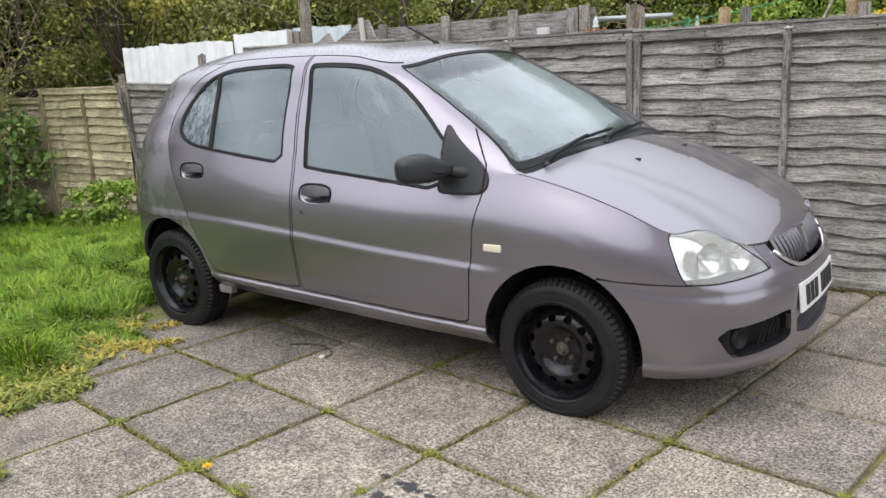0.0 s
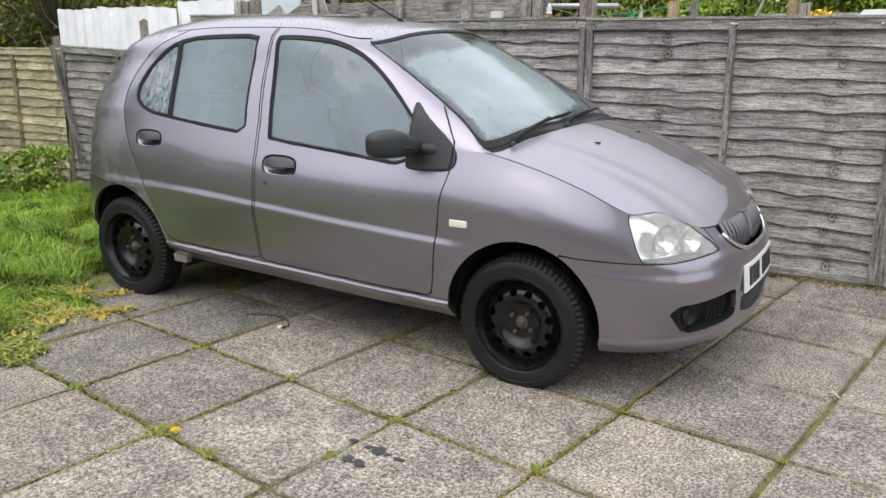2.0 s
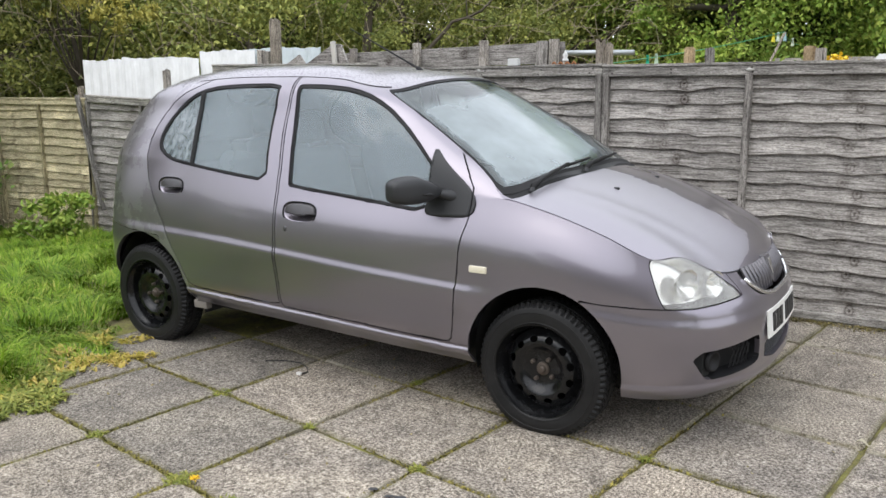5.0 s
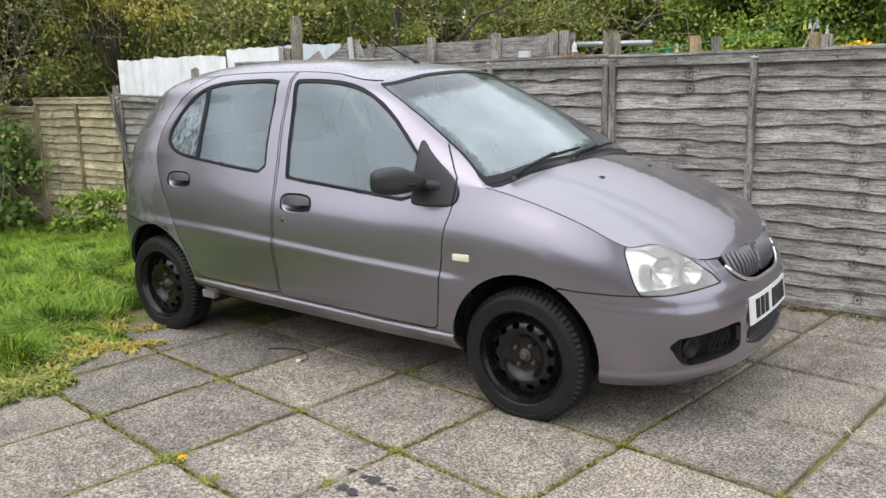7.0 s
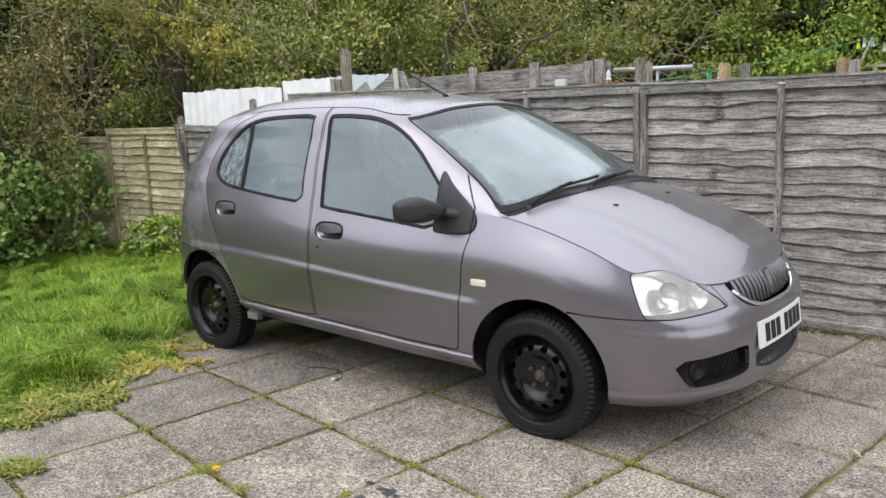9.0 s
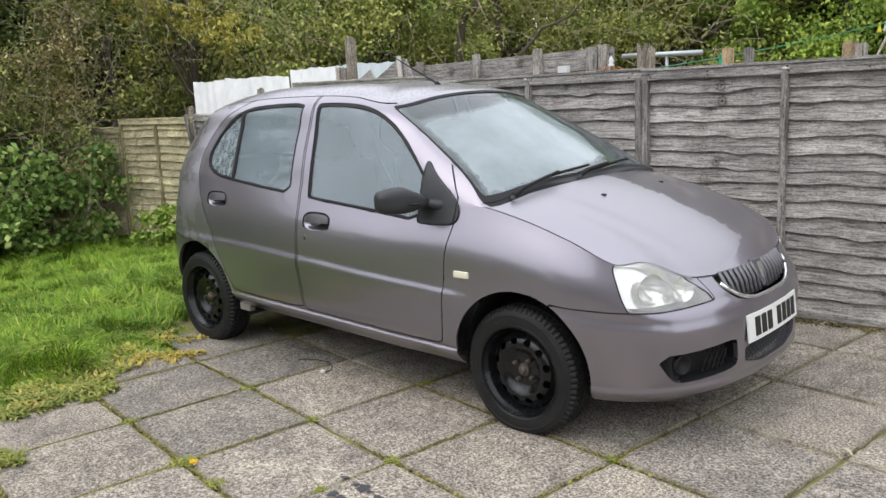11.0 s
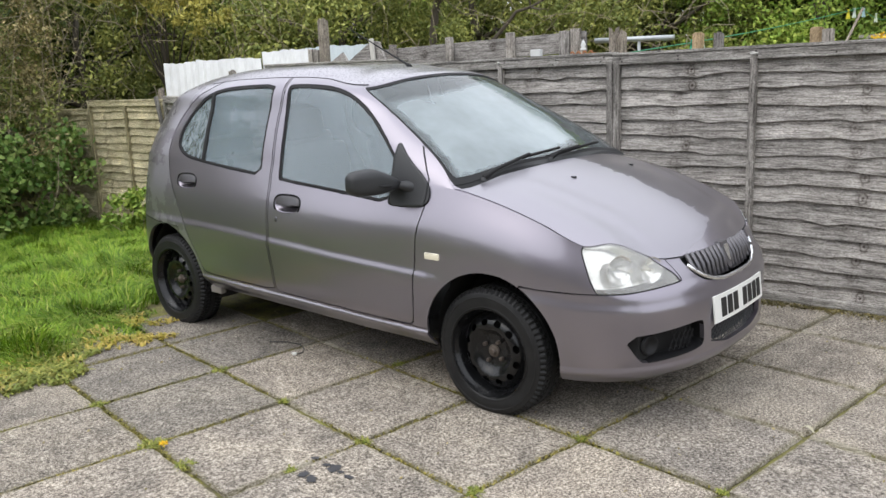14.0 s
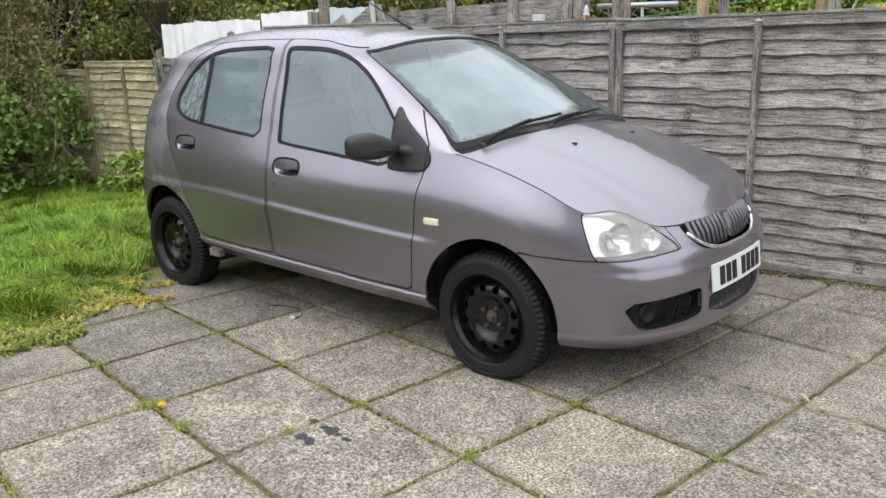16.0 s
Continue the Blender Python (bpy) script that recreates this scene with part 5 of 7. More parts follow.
        V, F = lathe_data([(0.0, 0.0), (0.028, 0.004), (0.034, 0.014), (0.040, 0.014), (0.042, 0.0)], 28)
        part_data("blank_lamp_ring", [m @ Vector(v) for v in V], F, RUBBER, FRONT_BUMPER)
        V, F = [], []
        for a in range(0, 12):
            for sgn in (1, -1):
                pts = []
                for f in np.linspace(0, 1, 4):
                    yy, z = 0.30 + 0.024 * a + 0.045 * sgn * (f - 0.5), 0.312 + 0.108 * f
                    if 0.335 < yy < 0.475:
                        pts.append((nose_x(-yy, z) - 0.03, -yy * sy, z))
                if len(pts) > 1:
                    v, fc = tube_data(pts, 0.0026, 4)
                    F += [tuple(i + len(V) for i in q) for q in fc]
                    V += v
        part_data("recess_mesh", V, F, RUBBER, FRONT_BUMPER, "black lozenge mesh", False)
    # number plate with plain bars
    bm = bmesh.new()
    n = 12
    plate = empty("number_plate")
    plate.parent = CAR
    V, F = [], []
    for k in range(n + 1):
        y = -0.26 + 0.52 * k / n
        x = 1.972 - 0.16 * y * y
        for dx, z in ((0.0, 0.388), (0.004, 0.499)):
            V.append((x - dx * 3, y, z))
            V.append((x - dx * 3 - 0.006, y, z))
    F = []
    for k in range(n):
        a, b = 4 * k, 4 * k + 4
        F += [(a, b, b + 2, a + 2), (a + 1, a + 3, b + 3, b + 1), (a + 2, b + 2, b + 3, a + 3), (a, a + 1, b + 1, b)]
    F += [(0, 2, 3, 1), (4 * n, 4 * n + 1, 4 * n + 3, 4 * n + 2)]
    part_data("plate_board", V, F, WHITE_PLATE, plate, "white plate", False)
    for y0 in (-0.200, -0.143, -0.086, 0.012, 0.069, 0.126, 0.183):
        V = []
        y1 = y0 + 0.042
        for y in (y0, y1):
            x = 1.972 - 0.16 * y * y
            for z in (0.405, 0.482):
                d = 0.012 * (z - 0.388) / 0.111
                V += [(x - d + 0.003, y, z), (x - d - 0.003, y, z)]
        part_data("plate_bar", V, [(0, 4, 6, 2), (0, 2, 3, 1), (4, 5, 7, 6), (2, 6, 7, 3), (0, 1, 5, 4)], BLACK_INK, plate, "", False)


PLASTIC_GREY = mat("grey_painted_plastic", (0.13, 0.125, 0.135), 0.3, 0.5)
build_nose()


def hood_z(x, y):
    d = (HOOD.V[:, 0] - x) ** 2 + (HOOD.V[:, 1] + abs(y)) ** 2
    i = np.argsort(d)[:4]
    return float(np.average(HOOD.V[i, 2], weights=1 / (d[i] + 1e-6)))


def screen_point(y, f):
    """A place on the windscreen: f from 0 at its foot to 1 at its top."""
    a, b = curve(B0, KB, [4.1 - 0.72 * abs(y) / 0.715])[0], curve(B3, KB, [4.1 - 0.72 * abs(y) / 0.715])[0]
    p = a + (b - a) * f
    return Vector((p[0], math.copysign(abs(p[1]), y), p[2]))


def build_scuttle():
    # black cowl between bonnet and screen
    V, F = [], []
    n = 30
    for k in range(n + 1):
        y = -0.70 + 1.40 * k / n
        p = screen_point(y, 0.03)
        q = Vector((1.137 - 0.135 * (y / 0.72) ** 2 + 0.012, y, 0))
        q.z = hood_z(q.x, y) - 0.006
        V += [p + Vector((0.0, 0, 0.004)), (p + q) / 2 + Vector((0, 0, -0.01)), q, q - Vector((0, 0, 0.04))]
    F = [(4 * k + i, 4 * k + 4 + i, 4 * k + 5 + i, 4 * k + 1 + i) for k in range(n) for i in range(3)]
    part_data("scuttle", V, F, PLASTIC, CAR, "black plastic scuttle")
    # wipers
    for y0, y1 in ((-0.56, 0.04), (-0.15, 0.42)):
        w = empty("wiper")
        w.parent = CAR
        a = screen_point(y0, 0.012) + Vector((0.010, 0, 0.016))
        mid = screen_point((y0 + y1) / 2 - 0.02, 0.050) + Vector((0.02, 0, 0.034))
        V, F = tube_data([a, a.lerp(mid, 0.25) + Vector((0, 0, 0.012)), mid], [0.012, 0.0095, 0.0065], 8)
        part_data("wiper_arm", V, F, RUBBER, w)
        pts = [screen_point(mid.y + d, 0.024 + 0.055 * (d + 0.26) / 0.52) + Vector((0.012, 0, 0.022)) for d in np.linspace(-0.27, 0.27, 9)]
        V, F = tube_data(pts, 0.0068, 6)
        part_data("wiper_blade", V, F, RUBBER, w)
        V, F = lathe_data([(0.0, 0.016), (0.010, 0.014), (0.013, 0.0)], 16)
        part_data("wiper_pivot", [(a.x + v[0], a.y + v[2], a.z + v[1] - 0.01) for v in V], F, PLASTIC, w)
    # washer jets
    for y in (-0.262, 0.262):
        z = hood_z(1.30, y)
        bm = bmesh.new()
        box(bm, (1.290, y - 0.008, z - 0.004), (1.312, y + 0.008, z + 0.006), bevel=0.003)
        part("washer_jet", bm, PLASTIC, BONNET, "", True)
    # aerial at the front of the roof
    V, F = tube_data([(0.115, 0, 1.462), (0.10, 0, 1.478), (0.085, 0, 1.486), (-0.35, 0, 1.70)], [0.016, 0.013, 0.006, 0.0022], 8)
    part_data("aerial", V, F, RUBBER, CAR, "thin black roof aerial")
    for sy in (-1, 1):
        pts = []
        for k in range(40):
            t = 1.0 + 2.365 * k / 39
            p = curve(np.array([curve(lv, KB, [t])[0] for lv in (B0, B1, B2, B3, B4, B5)]), LB, [0.508 - 0.04 * max(0.0, (t - 2.9) / 0.465)])[0]
            pts.append((p[0], p[1] * sy, p[2] + 0.001))
        V, F = tube_data(pts, [0.0014 + 0.0018 * max(0.0, (k - 29) / 10) for k in range(40)], 6)
        part_data("roof_gutter", V, F, RUBBER, CAR)


build_scuttle()


def build_cabin():
    for x, ys in ((0.05, (-0.36, 0.36)), (-0.85, (-0.34, 0.34))):
        for y in ys:
            seat = empty("car_seat")
            seat.parent = CAR
            bm = bmesh.new()
            box(bm, (x - 0.24, y - 0.25, 0.34), (x + 0.26, y + 0.25, 0.56), bevel=0.06)
            part("cushion", bm, FABRIC, seat, "", True)
            bm = bmesh.new()
            box(bm, (-0.07, -0.24, 0.0), (0.07, 0.24, 0.58), Matrix.Translation((x - 0.25, y, 0.52)) @ Euler((0, radians(-16), 0)).to_matrix().to_4x4(), 0.055)
            part("backrest", bm, FABRIC, seat, "", True)
            bm = bmesh.new()
            box(bm, (-0.05, -0.13, 0.0), (0.05, 0.13, 0.17), Matrix.Translation((x - 0.43, y, 1.10)) @ Euler((0, radians(-10), 0)).to_matrix().to_4x4(), 0.04)
            part("headrest", bm, FABRIC, seat, "", True)
    bm = bmesh.new()
    box(bm, (0.62, -0.68, 0.62), (1.0, 0.68, 0.90), bevel=0.07)
    part("dashboard", bm, TRIM_GREY, CAR, "grey plastic dashboard", True)
    pts = [(0.50 + 0.06 * math.sin(a), -0.36 + 0.18 * math.cos(a), 0.86 + 0.17 * math.sin(a)) for a in np.linspace(0, 2 * math.pi, 33)]
    V, F = tube_data(pts, 0.014, 8, False)
    sw = part_data("steering_wheel", V, F, RUBBER, CAR, "black steering wheel")
    V, F = tube_data([(0.50, -0.53, 0.86), (0.56, -0.36, 0.84), (0.50, -0.19, 0.86)], 0.02, 8)
    part_data("spoke", V, F, RUBBER, sw)
    V, F = tube_data([(0.52, -0.36, 0.85), (0.72, -0.36, 0.78)], 0.03, 8)
    part_data("column", V, F, RUBBER, sw)
    for sy in (-1, 1):
        pts = []
        for l in np.linspace(0.02, 0.47, 12):
            p = curve(np.array([curve(lv, KB, [3.345])[0] for lv in (B0, B1, B2, B3, B4, B5)]), LB, [l])[0]
            pts.append((p[0] - 0.035, (p[1] + 0.035) * sy, p[2] - 0.02))
        V, F = tube_data(pts, 0.036, 10)
        part_data("pillar_trim", V, F, TRIM_GREY, CAR)
    bm = bmesh.new()
    box(bm, (0.44, -0.11, 1.28), (0.47, 0.11, 1.345), bevel=0.014)
    part("rear_view_mirror", bm, RUBBER, CAR, "", True)
    bm = bmesh.new()
    box(bm, (-1.5, -0.55, 0.70), (-1.1, 0.55, 0.98), bevel=0.05)
    part("parcel_shelf", bm, TRIM_GREY, CAR)


build_cabin()


# ---- fence ----
GREYWOOD = wood_material("silver_grey_weathered_timber", (0.535, 0.515, 0.49), (0.165, 0.155, 0.144))
BATTEN = wood_material("grey_weathered_batten", (0.385, 0.37, 0.35), (0.118, 0.111, 0.104), knots=False, upright=True)
RAIL = wood_material("grey_weathered_rail", (0.50, 0.485, 0.46), (0.15, 0.142, 0.132), knots=False)
YELLOWRAIL = wood_material("yellowed_timber_batten", (0.56, 0.50, 0.32), (0.24, 0.2, 0.12), 0.3, False, True)
YELLOWWOOD = wood_material("yellowed_green_stained_timber", (0.82, 0.74, 0.50), (0.33, 0.28, 0.17), 0.18)
FENCE_Y = 1.575


def board_mesh(length, height, seed, material):
    """A waney-edged lap board: straight top, wavy lower edge, bent a little."""
    r = rng(seed)
    n = 40
    k = [r.uniform(-1, 1) for _ in range(6)]
    knots = [0.27 + r.uniform(-0.12, 0.12), 0.74 + r.uniform(-0.12, 0.12)]
    bm = bmesh.new()
    rows = []
    for i in range(n + 1):
        f = i / n
        x = (f - 0.5) * length
        wave = 0.008 * math.sin(6.3 * f * 1.1 + 3 * k[0]) + 0.004 * math.sin(6.3 * f * 2.7 + 3 * k[1]) + 0.003 * math.sin(6.3 * f * 6.1 + 3 * k[2])
        for q in knots:
            wave -= 0.013 * math.exp(-((f - q) / 0.035) ** 2) * (1 if k[4] > 0 else -0.4)
        warp = 0.006 * k[3] * math.sin(3.1 * f) + 0.0025 * math.sin(6.3 * f * 1.9 + 3 * k[5])
        lo, hi = -height / 2 + wave, height / 2
        rows.append([bm.verts.new(p) for p in ((x, -0.016 + warp, lo - 0.002), (x, -0.030 + warp, lo + 0.003), (x, 0.004 + warp * 0.3, hi), (x, 0.009 + warp * 0.3, hi), (x, -0.010 + warp, lo + 0.003))])
    m = 5
    for i in range(n):
        for j in range(m):
            bm.faces.new((rows[i][j], rows[i + 1][j], rows[i + 1][(j + 1) % m], rows[i][(j + 1) % m]))
    bm.faces.new(rows[0])
    bm.faces.new(rows[-1][::-1])
    bmesh.ops.recalc_face_normals(bm, faces=bm.faces)
    me = bpy.data.meshes.new("board")
    bm.to_mesh(me)
    bm.free()
    me.materials.append(material)
    return me


def stick_mesh(name, lo, hi, material, bevel=0.004):
    bm = bmesh.new()
    box(bm, lo, hi, bevel=bevel)
    me = bpy.data.meshes.new(name)
    bm.to_mesh(me)
    bm.free()
    me.materials.append(material)
    return me


PANEL_W, PANEL_H = 1.83, 1.50
BOARDS = [board_mesh(PANEL_W - 0.02, 0.128, 100 + k, GREYWOOD) for k in range(9)]
YBOARDS = [board_mesh(PANEL_W - 0.02, 0.128, 300 + k, YELLOWWOOD) for k in range(6)]


def nail_mesh():
    bm = bmesh.new()
    bmesh.ops.create_cone(bm, cap_ends=True, segments=8, radius1=0.006, radius2=0.0045, depth=0.004)
    me = bpy.data.meshes.new("nail_head")
    bm.to_mesh(me)
    bm.free()
    me.materials.append(mat("rusted_nail", (0.05, 0.042, 0.038), 0.7, 0.5))
    return me


NAIL = nail_mesh()


def build_panel(seed, boards, timber, rail, label):
    r = rng(seed)
    p = empty("fence_panel")
    tagged(p, label, "fence panel", "lap fence panels along the slabs")
    rows = 15
    for k in range(rows):
        ob = new("board", r.choice(boards))
        ob.parent = p
        z = 0.085 + k * (PANEL_H - 0.155) / (rows - 1) + r.uniform(-0.010, 0.010)
        ob.matrix_local = pose(r.uniform(-0.004, 0.004), 0, z, r.uniform(-1.2, 1.2), r.uniform(-0.35, 0.35), 0)
    for x, w in ((-PANEL_W / 2 + 0.024, 0.044), (0.0, 0.040), (PANEL_W / 2 - 0.024, 0.044)):
        ob = new("batten", stick_mesh("batten", (x - w / 2, -0.058, 0.02), (x + w / 2, -0.019, PANEL_H - 0.05), timber))
        ob.parent = p
    ob = new("top_rail", stick_mesh("top_rail", (-PANEL_W / 2, -0.056, PANEL_H - 0.060), (PANEL_W / 2, -0.016, PANEL_H - 0.003), rail))
    ob.parent = p
    ob = new("capping", stick_mesh("capping", (-PANEL_W / 2, -0.064, PANEL_H - 0.002), (PANEL_W / 2, 0.035, PANEL_H + 0.016), rail))
    ob.parent = p
    for x in (-0.86, -0.45, 0.03, 0.47, 0.84):
        for z in (PANEL_H - 0.018, PANEL_H - 0.044):
            if r.random() < 0.75:
                ob = new("nail_head", NAIL)
                ob.parent = p
                ob.matrix_local = pose(x + r.uniform(-0.02, 0.02), -0.0575, z + r.uniform(-0.006, 0.006), 90)
    ob = new("bottom_rail", stick_mesh("bottom_rail", (-PANEL_W / 2, -0.046, 0.012), (PANEL_W / 2, -0.016, 0.055), rail))
    ob.parent = p
    return p


def build_fence():
    for k, cx in enumerate((5.075, 3.245, 1.415, -0.415, -2.245)):
        p = build_panel(20 + k, BOARDS, BATTEN, RAIL, "silver-grey weathered timber lap fence panel")
        p.matrix_world = pose(cx, FENCE_Y + 0.004 * k, (0.0, 0.004, 0.0, 0.006, 0.058)[k], 0, (0.0, 0.1, 0.0, -0.1, 0.6)[k], 0.0)
    for k, (cx, z, tilt) in enumerate(((-4.70, -0.235, 2.3), (-6.45, -0.235, 0.0), (-8.29, -0.34, 0.0))):
        p = build_panel(40 + k, BOARDS if k == 0 else YBOARDS, BATTEN if k == 0 else YELLOWRAIL, RAIL if k == 0 else YELLOWWOOD, "dark leaning timber lap fence panel" if k == 0 else "yellowish green-stained timber lap fence panel")
        place = pose(cx, 1.95, z, 0, tilt, 0)
        p.matrix_world = place
        if k == 0:
            ob = new("leaning_batten", stick_mesh("leaning_batten", (-0.022, -0.018, 0.0), (0.022, 0.018, 1.27), BATTEN))
            ob.parent = p
            ob.matrix_local = place.inverted() @ pose(-5.345, 1.868, 0.075, 0, -13.6, 0)


build_fence()


# ---- foliage, grass and moss ----
def fast_mesh(name, V, F, material, smooth=False):
    """A mesh from arrays: V points, F polygons that all have as many corners."""
    V, F = np.asarray(V, np.float32), np.asarray(F, np.int32)
    me = bpy.data.meshes.new(name)
    n, k = F.shape
    me.vertices.add(len(V))
    me.vertices.foreach_set("co", V.ravel())
    me.loops.add(n * k)
    me.loops.foreach_set("vertex_index", F.ravel())
    me.polygons.add(n)
    me.polygons.foreach_set("loop_start", np.arange(0, n * k, k, dtype=np.int32))
    me.update(calc_edges=True)
    me.materials.append(material)
    return me


def leaves(rnd, centres, size, droop=0.3, aspect=0.5):
    """Folded pointed leaves, one at each centre, turned at random: points and quads."""
    n = len(centres)
    a = rnd.normal(size=(n, 3))
    a[:, 2] -= droop
    a /= np.linalg.norm(a, axis=1, keepdims=True)
    b = np.cross(a, rnd.normal(size=(n, 3)))
    b /= np.linalg.norm(b, axis=1, keepdims=True) + 1e-9
    c = np.cross(a, b)
    s = (size * rnd.uniform(0.6, 1.35, n))[:, None]
    w = s * aspect * 0.5
    p0 = centres - a * s * 0.5
    p1 = centres + b * w + c * w * 0.35
    p2 = centres + a * s * 0.5
    p3 = centres - b * w + c * w * 0.35
    V = np.stack([p0, p1, p2, p3], 1).reshape(-1, 3)
    i = np.arange(n)[:, None] * 4
    F = np.concatenate([i + [0, 1, 2], i + [0, 2, 3]], 0)
    return V, F


def clump_points(rnd, n, clumps, spread):
    """Points gathered in uneven clumps."""
    k = rnd.integers(0, len(clumps), n)
    r = np.abs(rnd.normal(size=(n, 1))) ** 0.7
    d = rnd.normal(size=(n, 3))
    d /= np.linalg.norm(d, axis=1, keepdims=True)
    return clumps[k] + d * r * spread[k][:, None] * np.array([1.0, 1.0, 0.75])


BARK = mat("grey_brown_bark", (0.09, 0.075, 0.055), 0.9)
GREEN = leaf_material("fresh_green_leaves", (0.15, 0.265, 0.04), (0.27, 0.39, 0.07), (0.42, 0.49, 0.11))
OLIVE = leaf_material("olive_and_yellowing_leaves", (0.125, 0.165, 0.042), (0.27, 0.30, 0.08), (0.43, 0.44, 0.13))
BROWN = leaf_material("withered_brown_leaves", (0.12, 0.10, 0.042), (0.28, 0.23, 0.10), (0.50, 0.42, 0.22))
BRAMBLE = leaf_material("bramble_leaves", (0.08, 0.165, 0.035), (0.19, 0.30, 0.07), (0.38, 0.47, 0.16))
# green darkened to carry the shade of inner and back foliage
SHADY = leaf_material("shade_darkened_leaves", (0.04, 0.07, 0.018), (0.09, 0.13, 0.035), (0.17, 0.20, 0.06))


def build_tree(seed, x, y, height, radius, material, count, size, label, low=0.6, lean=0.0):
    rnd = np.random.default_rng(seed)
    t = empty("tree", (x, y, ground_height(x, y) - 0.03))
    tagged(t, label, "tree", "trees behind the fence")
    top = height * 0.72
    path = [(0, 0, 0)]
    for k in range(1, 7):
        f = k / 6
        path.append((lean * f + rnd.normal() * 0.06, rnd.normal() * 0.06, top * f))
    V, F = tube_data(path, [0.13 * (1 - 0.8 * k / 6) * height / 4 + 0.01 for k in range(7)], 9)
    part_data("trunk", V, F, BARK, t)
    tips = []
    for k in range(9):
        f = rnd.uniform(0.2, 0.95)
        p = np.array(path[min(6, int(f * 6))], float)
        w = rnd.uniform(0, 2 * math.pi)
        r = radius * rnd.uniform(0.5, 0.95)
        q = p + np.array([r * math.cos(w), r * math.sin(w), height * rnd.uniform(0.0, 0.22)])
        m = (p + q) / 2 + rnd.normal(size=3) * 0.12
        V, F = tube_data([p, m, q], [0.05 * height / 4, 0.03 * height / 4, 0.008], 6)
        part_data("limb", V, F, BARK, t)
        tips.append(q)
    nc = 60
    w, rr = rnd.uniform(0, 2 * math.pi, nc), radius * np.sqrt(rnd.uniform(0.05, 1, nc))
    zz = low + (height - low) * rnd.uniform(0, 1, nc) ** 0.9
    taper = np.sqrt(np.clip(1 - ((zz - low) / (height - low) * 1.6 - 0.6) ** 2, 0.12, 1))
    cl = np.stack([rr * np.cos(w) * taper + lean * zz / height, rr * np.sin(w) * taper, zz], 1)
    cl = np.concatenate([cl, np.array(tips)])
    P = clump_points(rnd, int(count * (1.05 if x < -5 else 1.5)), cl, rnd.uniform(0.14, 0.36, len(cl)) * radius / 1.3)
    P[:, 2] = np.maximum(P[:, 2], 0.1)
    V, F = leaves(rnd, P, size * (1.15 if x < -5 else 0.85))
    ob = new("crown", fast_mesh("crown", V, F, material))
    ob.parent = t
    tagged(ob, kind="stuff")
    return t


def build_trees():
    green = "broadleaf tree with fresh green leaves behind the fence"
    olive = "scrubby tree with olive and yellowing leaves"
    spots = [
        (1, -0.9, 10.4, 5.4, 2.3, GREEN, 46000, 0.085, green), (2, 2.3, 10.8, 5.6, 2.4, GREEN, 26000, 0.1, green), (3, 5.2, 11.0, 5.6, 2.4, GREEN, 9000, 0.15, green),
        (4, 8.4, 11.0, 5.8, 2.6, GREEN, 7000, 0.16, green), (5, -3.5, 9.3, 5.0, 2.2, OLIVE, 44000, 0.078, olive), (6, -5.0, 7.0, 4.4, 1.9, OLIVE, 42000, 0.068, olive),
        (7, -5.9, 4.8, 3.7, 1.6, OLIVE, 34000, 0.058, olive), (8, -8.0, 4.3, 4.0, 1.7, OLIVE, 34000, 0.061, olive), (9, -10.4, 3.4, 4.2, 1.9, OLIVE, 30600, 0.068, olive),
        (10, -12.5, 1.0, 4.4, 2.1, OLIVE, 20400, 0.075, olive), (11, 0.8, 13.2, 7.4, 3.2, GREEN, 30000, 0.12, green), (12, -4.2, 12.2, 7.2, 3.2, OLIVE, 30000, 0.115, olive),
        (13, -8.0, 7.0, 4.6, 2.5, GREEN, 20400, 0.082, green), (14, -12.6, 6.0, 4.8, 2.6, OLIVE, 17000, 0.088, olive), (15, 6.4, 13.6, 7.4, 3.4, GREEN, 7000, 0.2, green), (16, -1.6, 13.4, 7.4, 3.0, GREEN, 26000, 0.12, green), (17, -8.2, 11.6, 6.6, 2.6, OLIVE, 32000, 0.11, olive), (18, -6.7, 9.8, 5.2, 1.9, OLIVE, 26000, 0.09, olive),
    ]
    for s in spots:
        build_tree(*s, low=0.35)


build_trees()


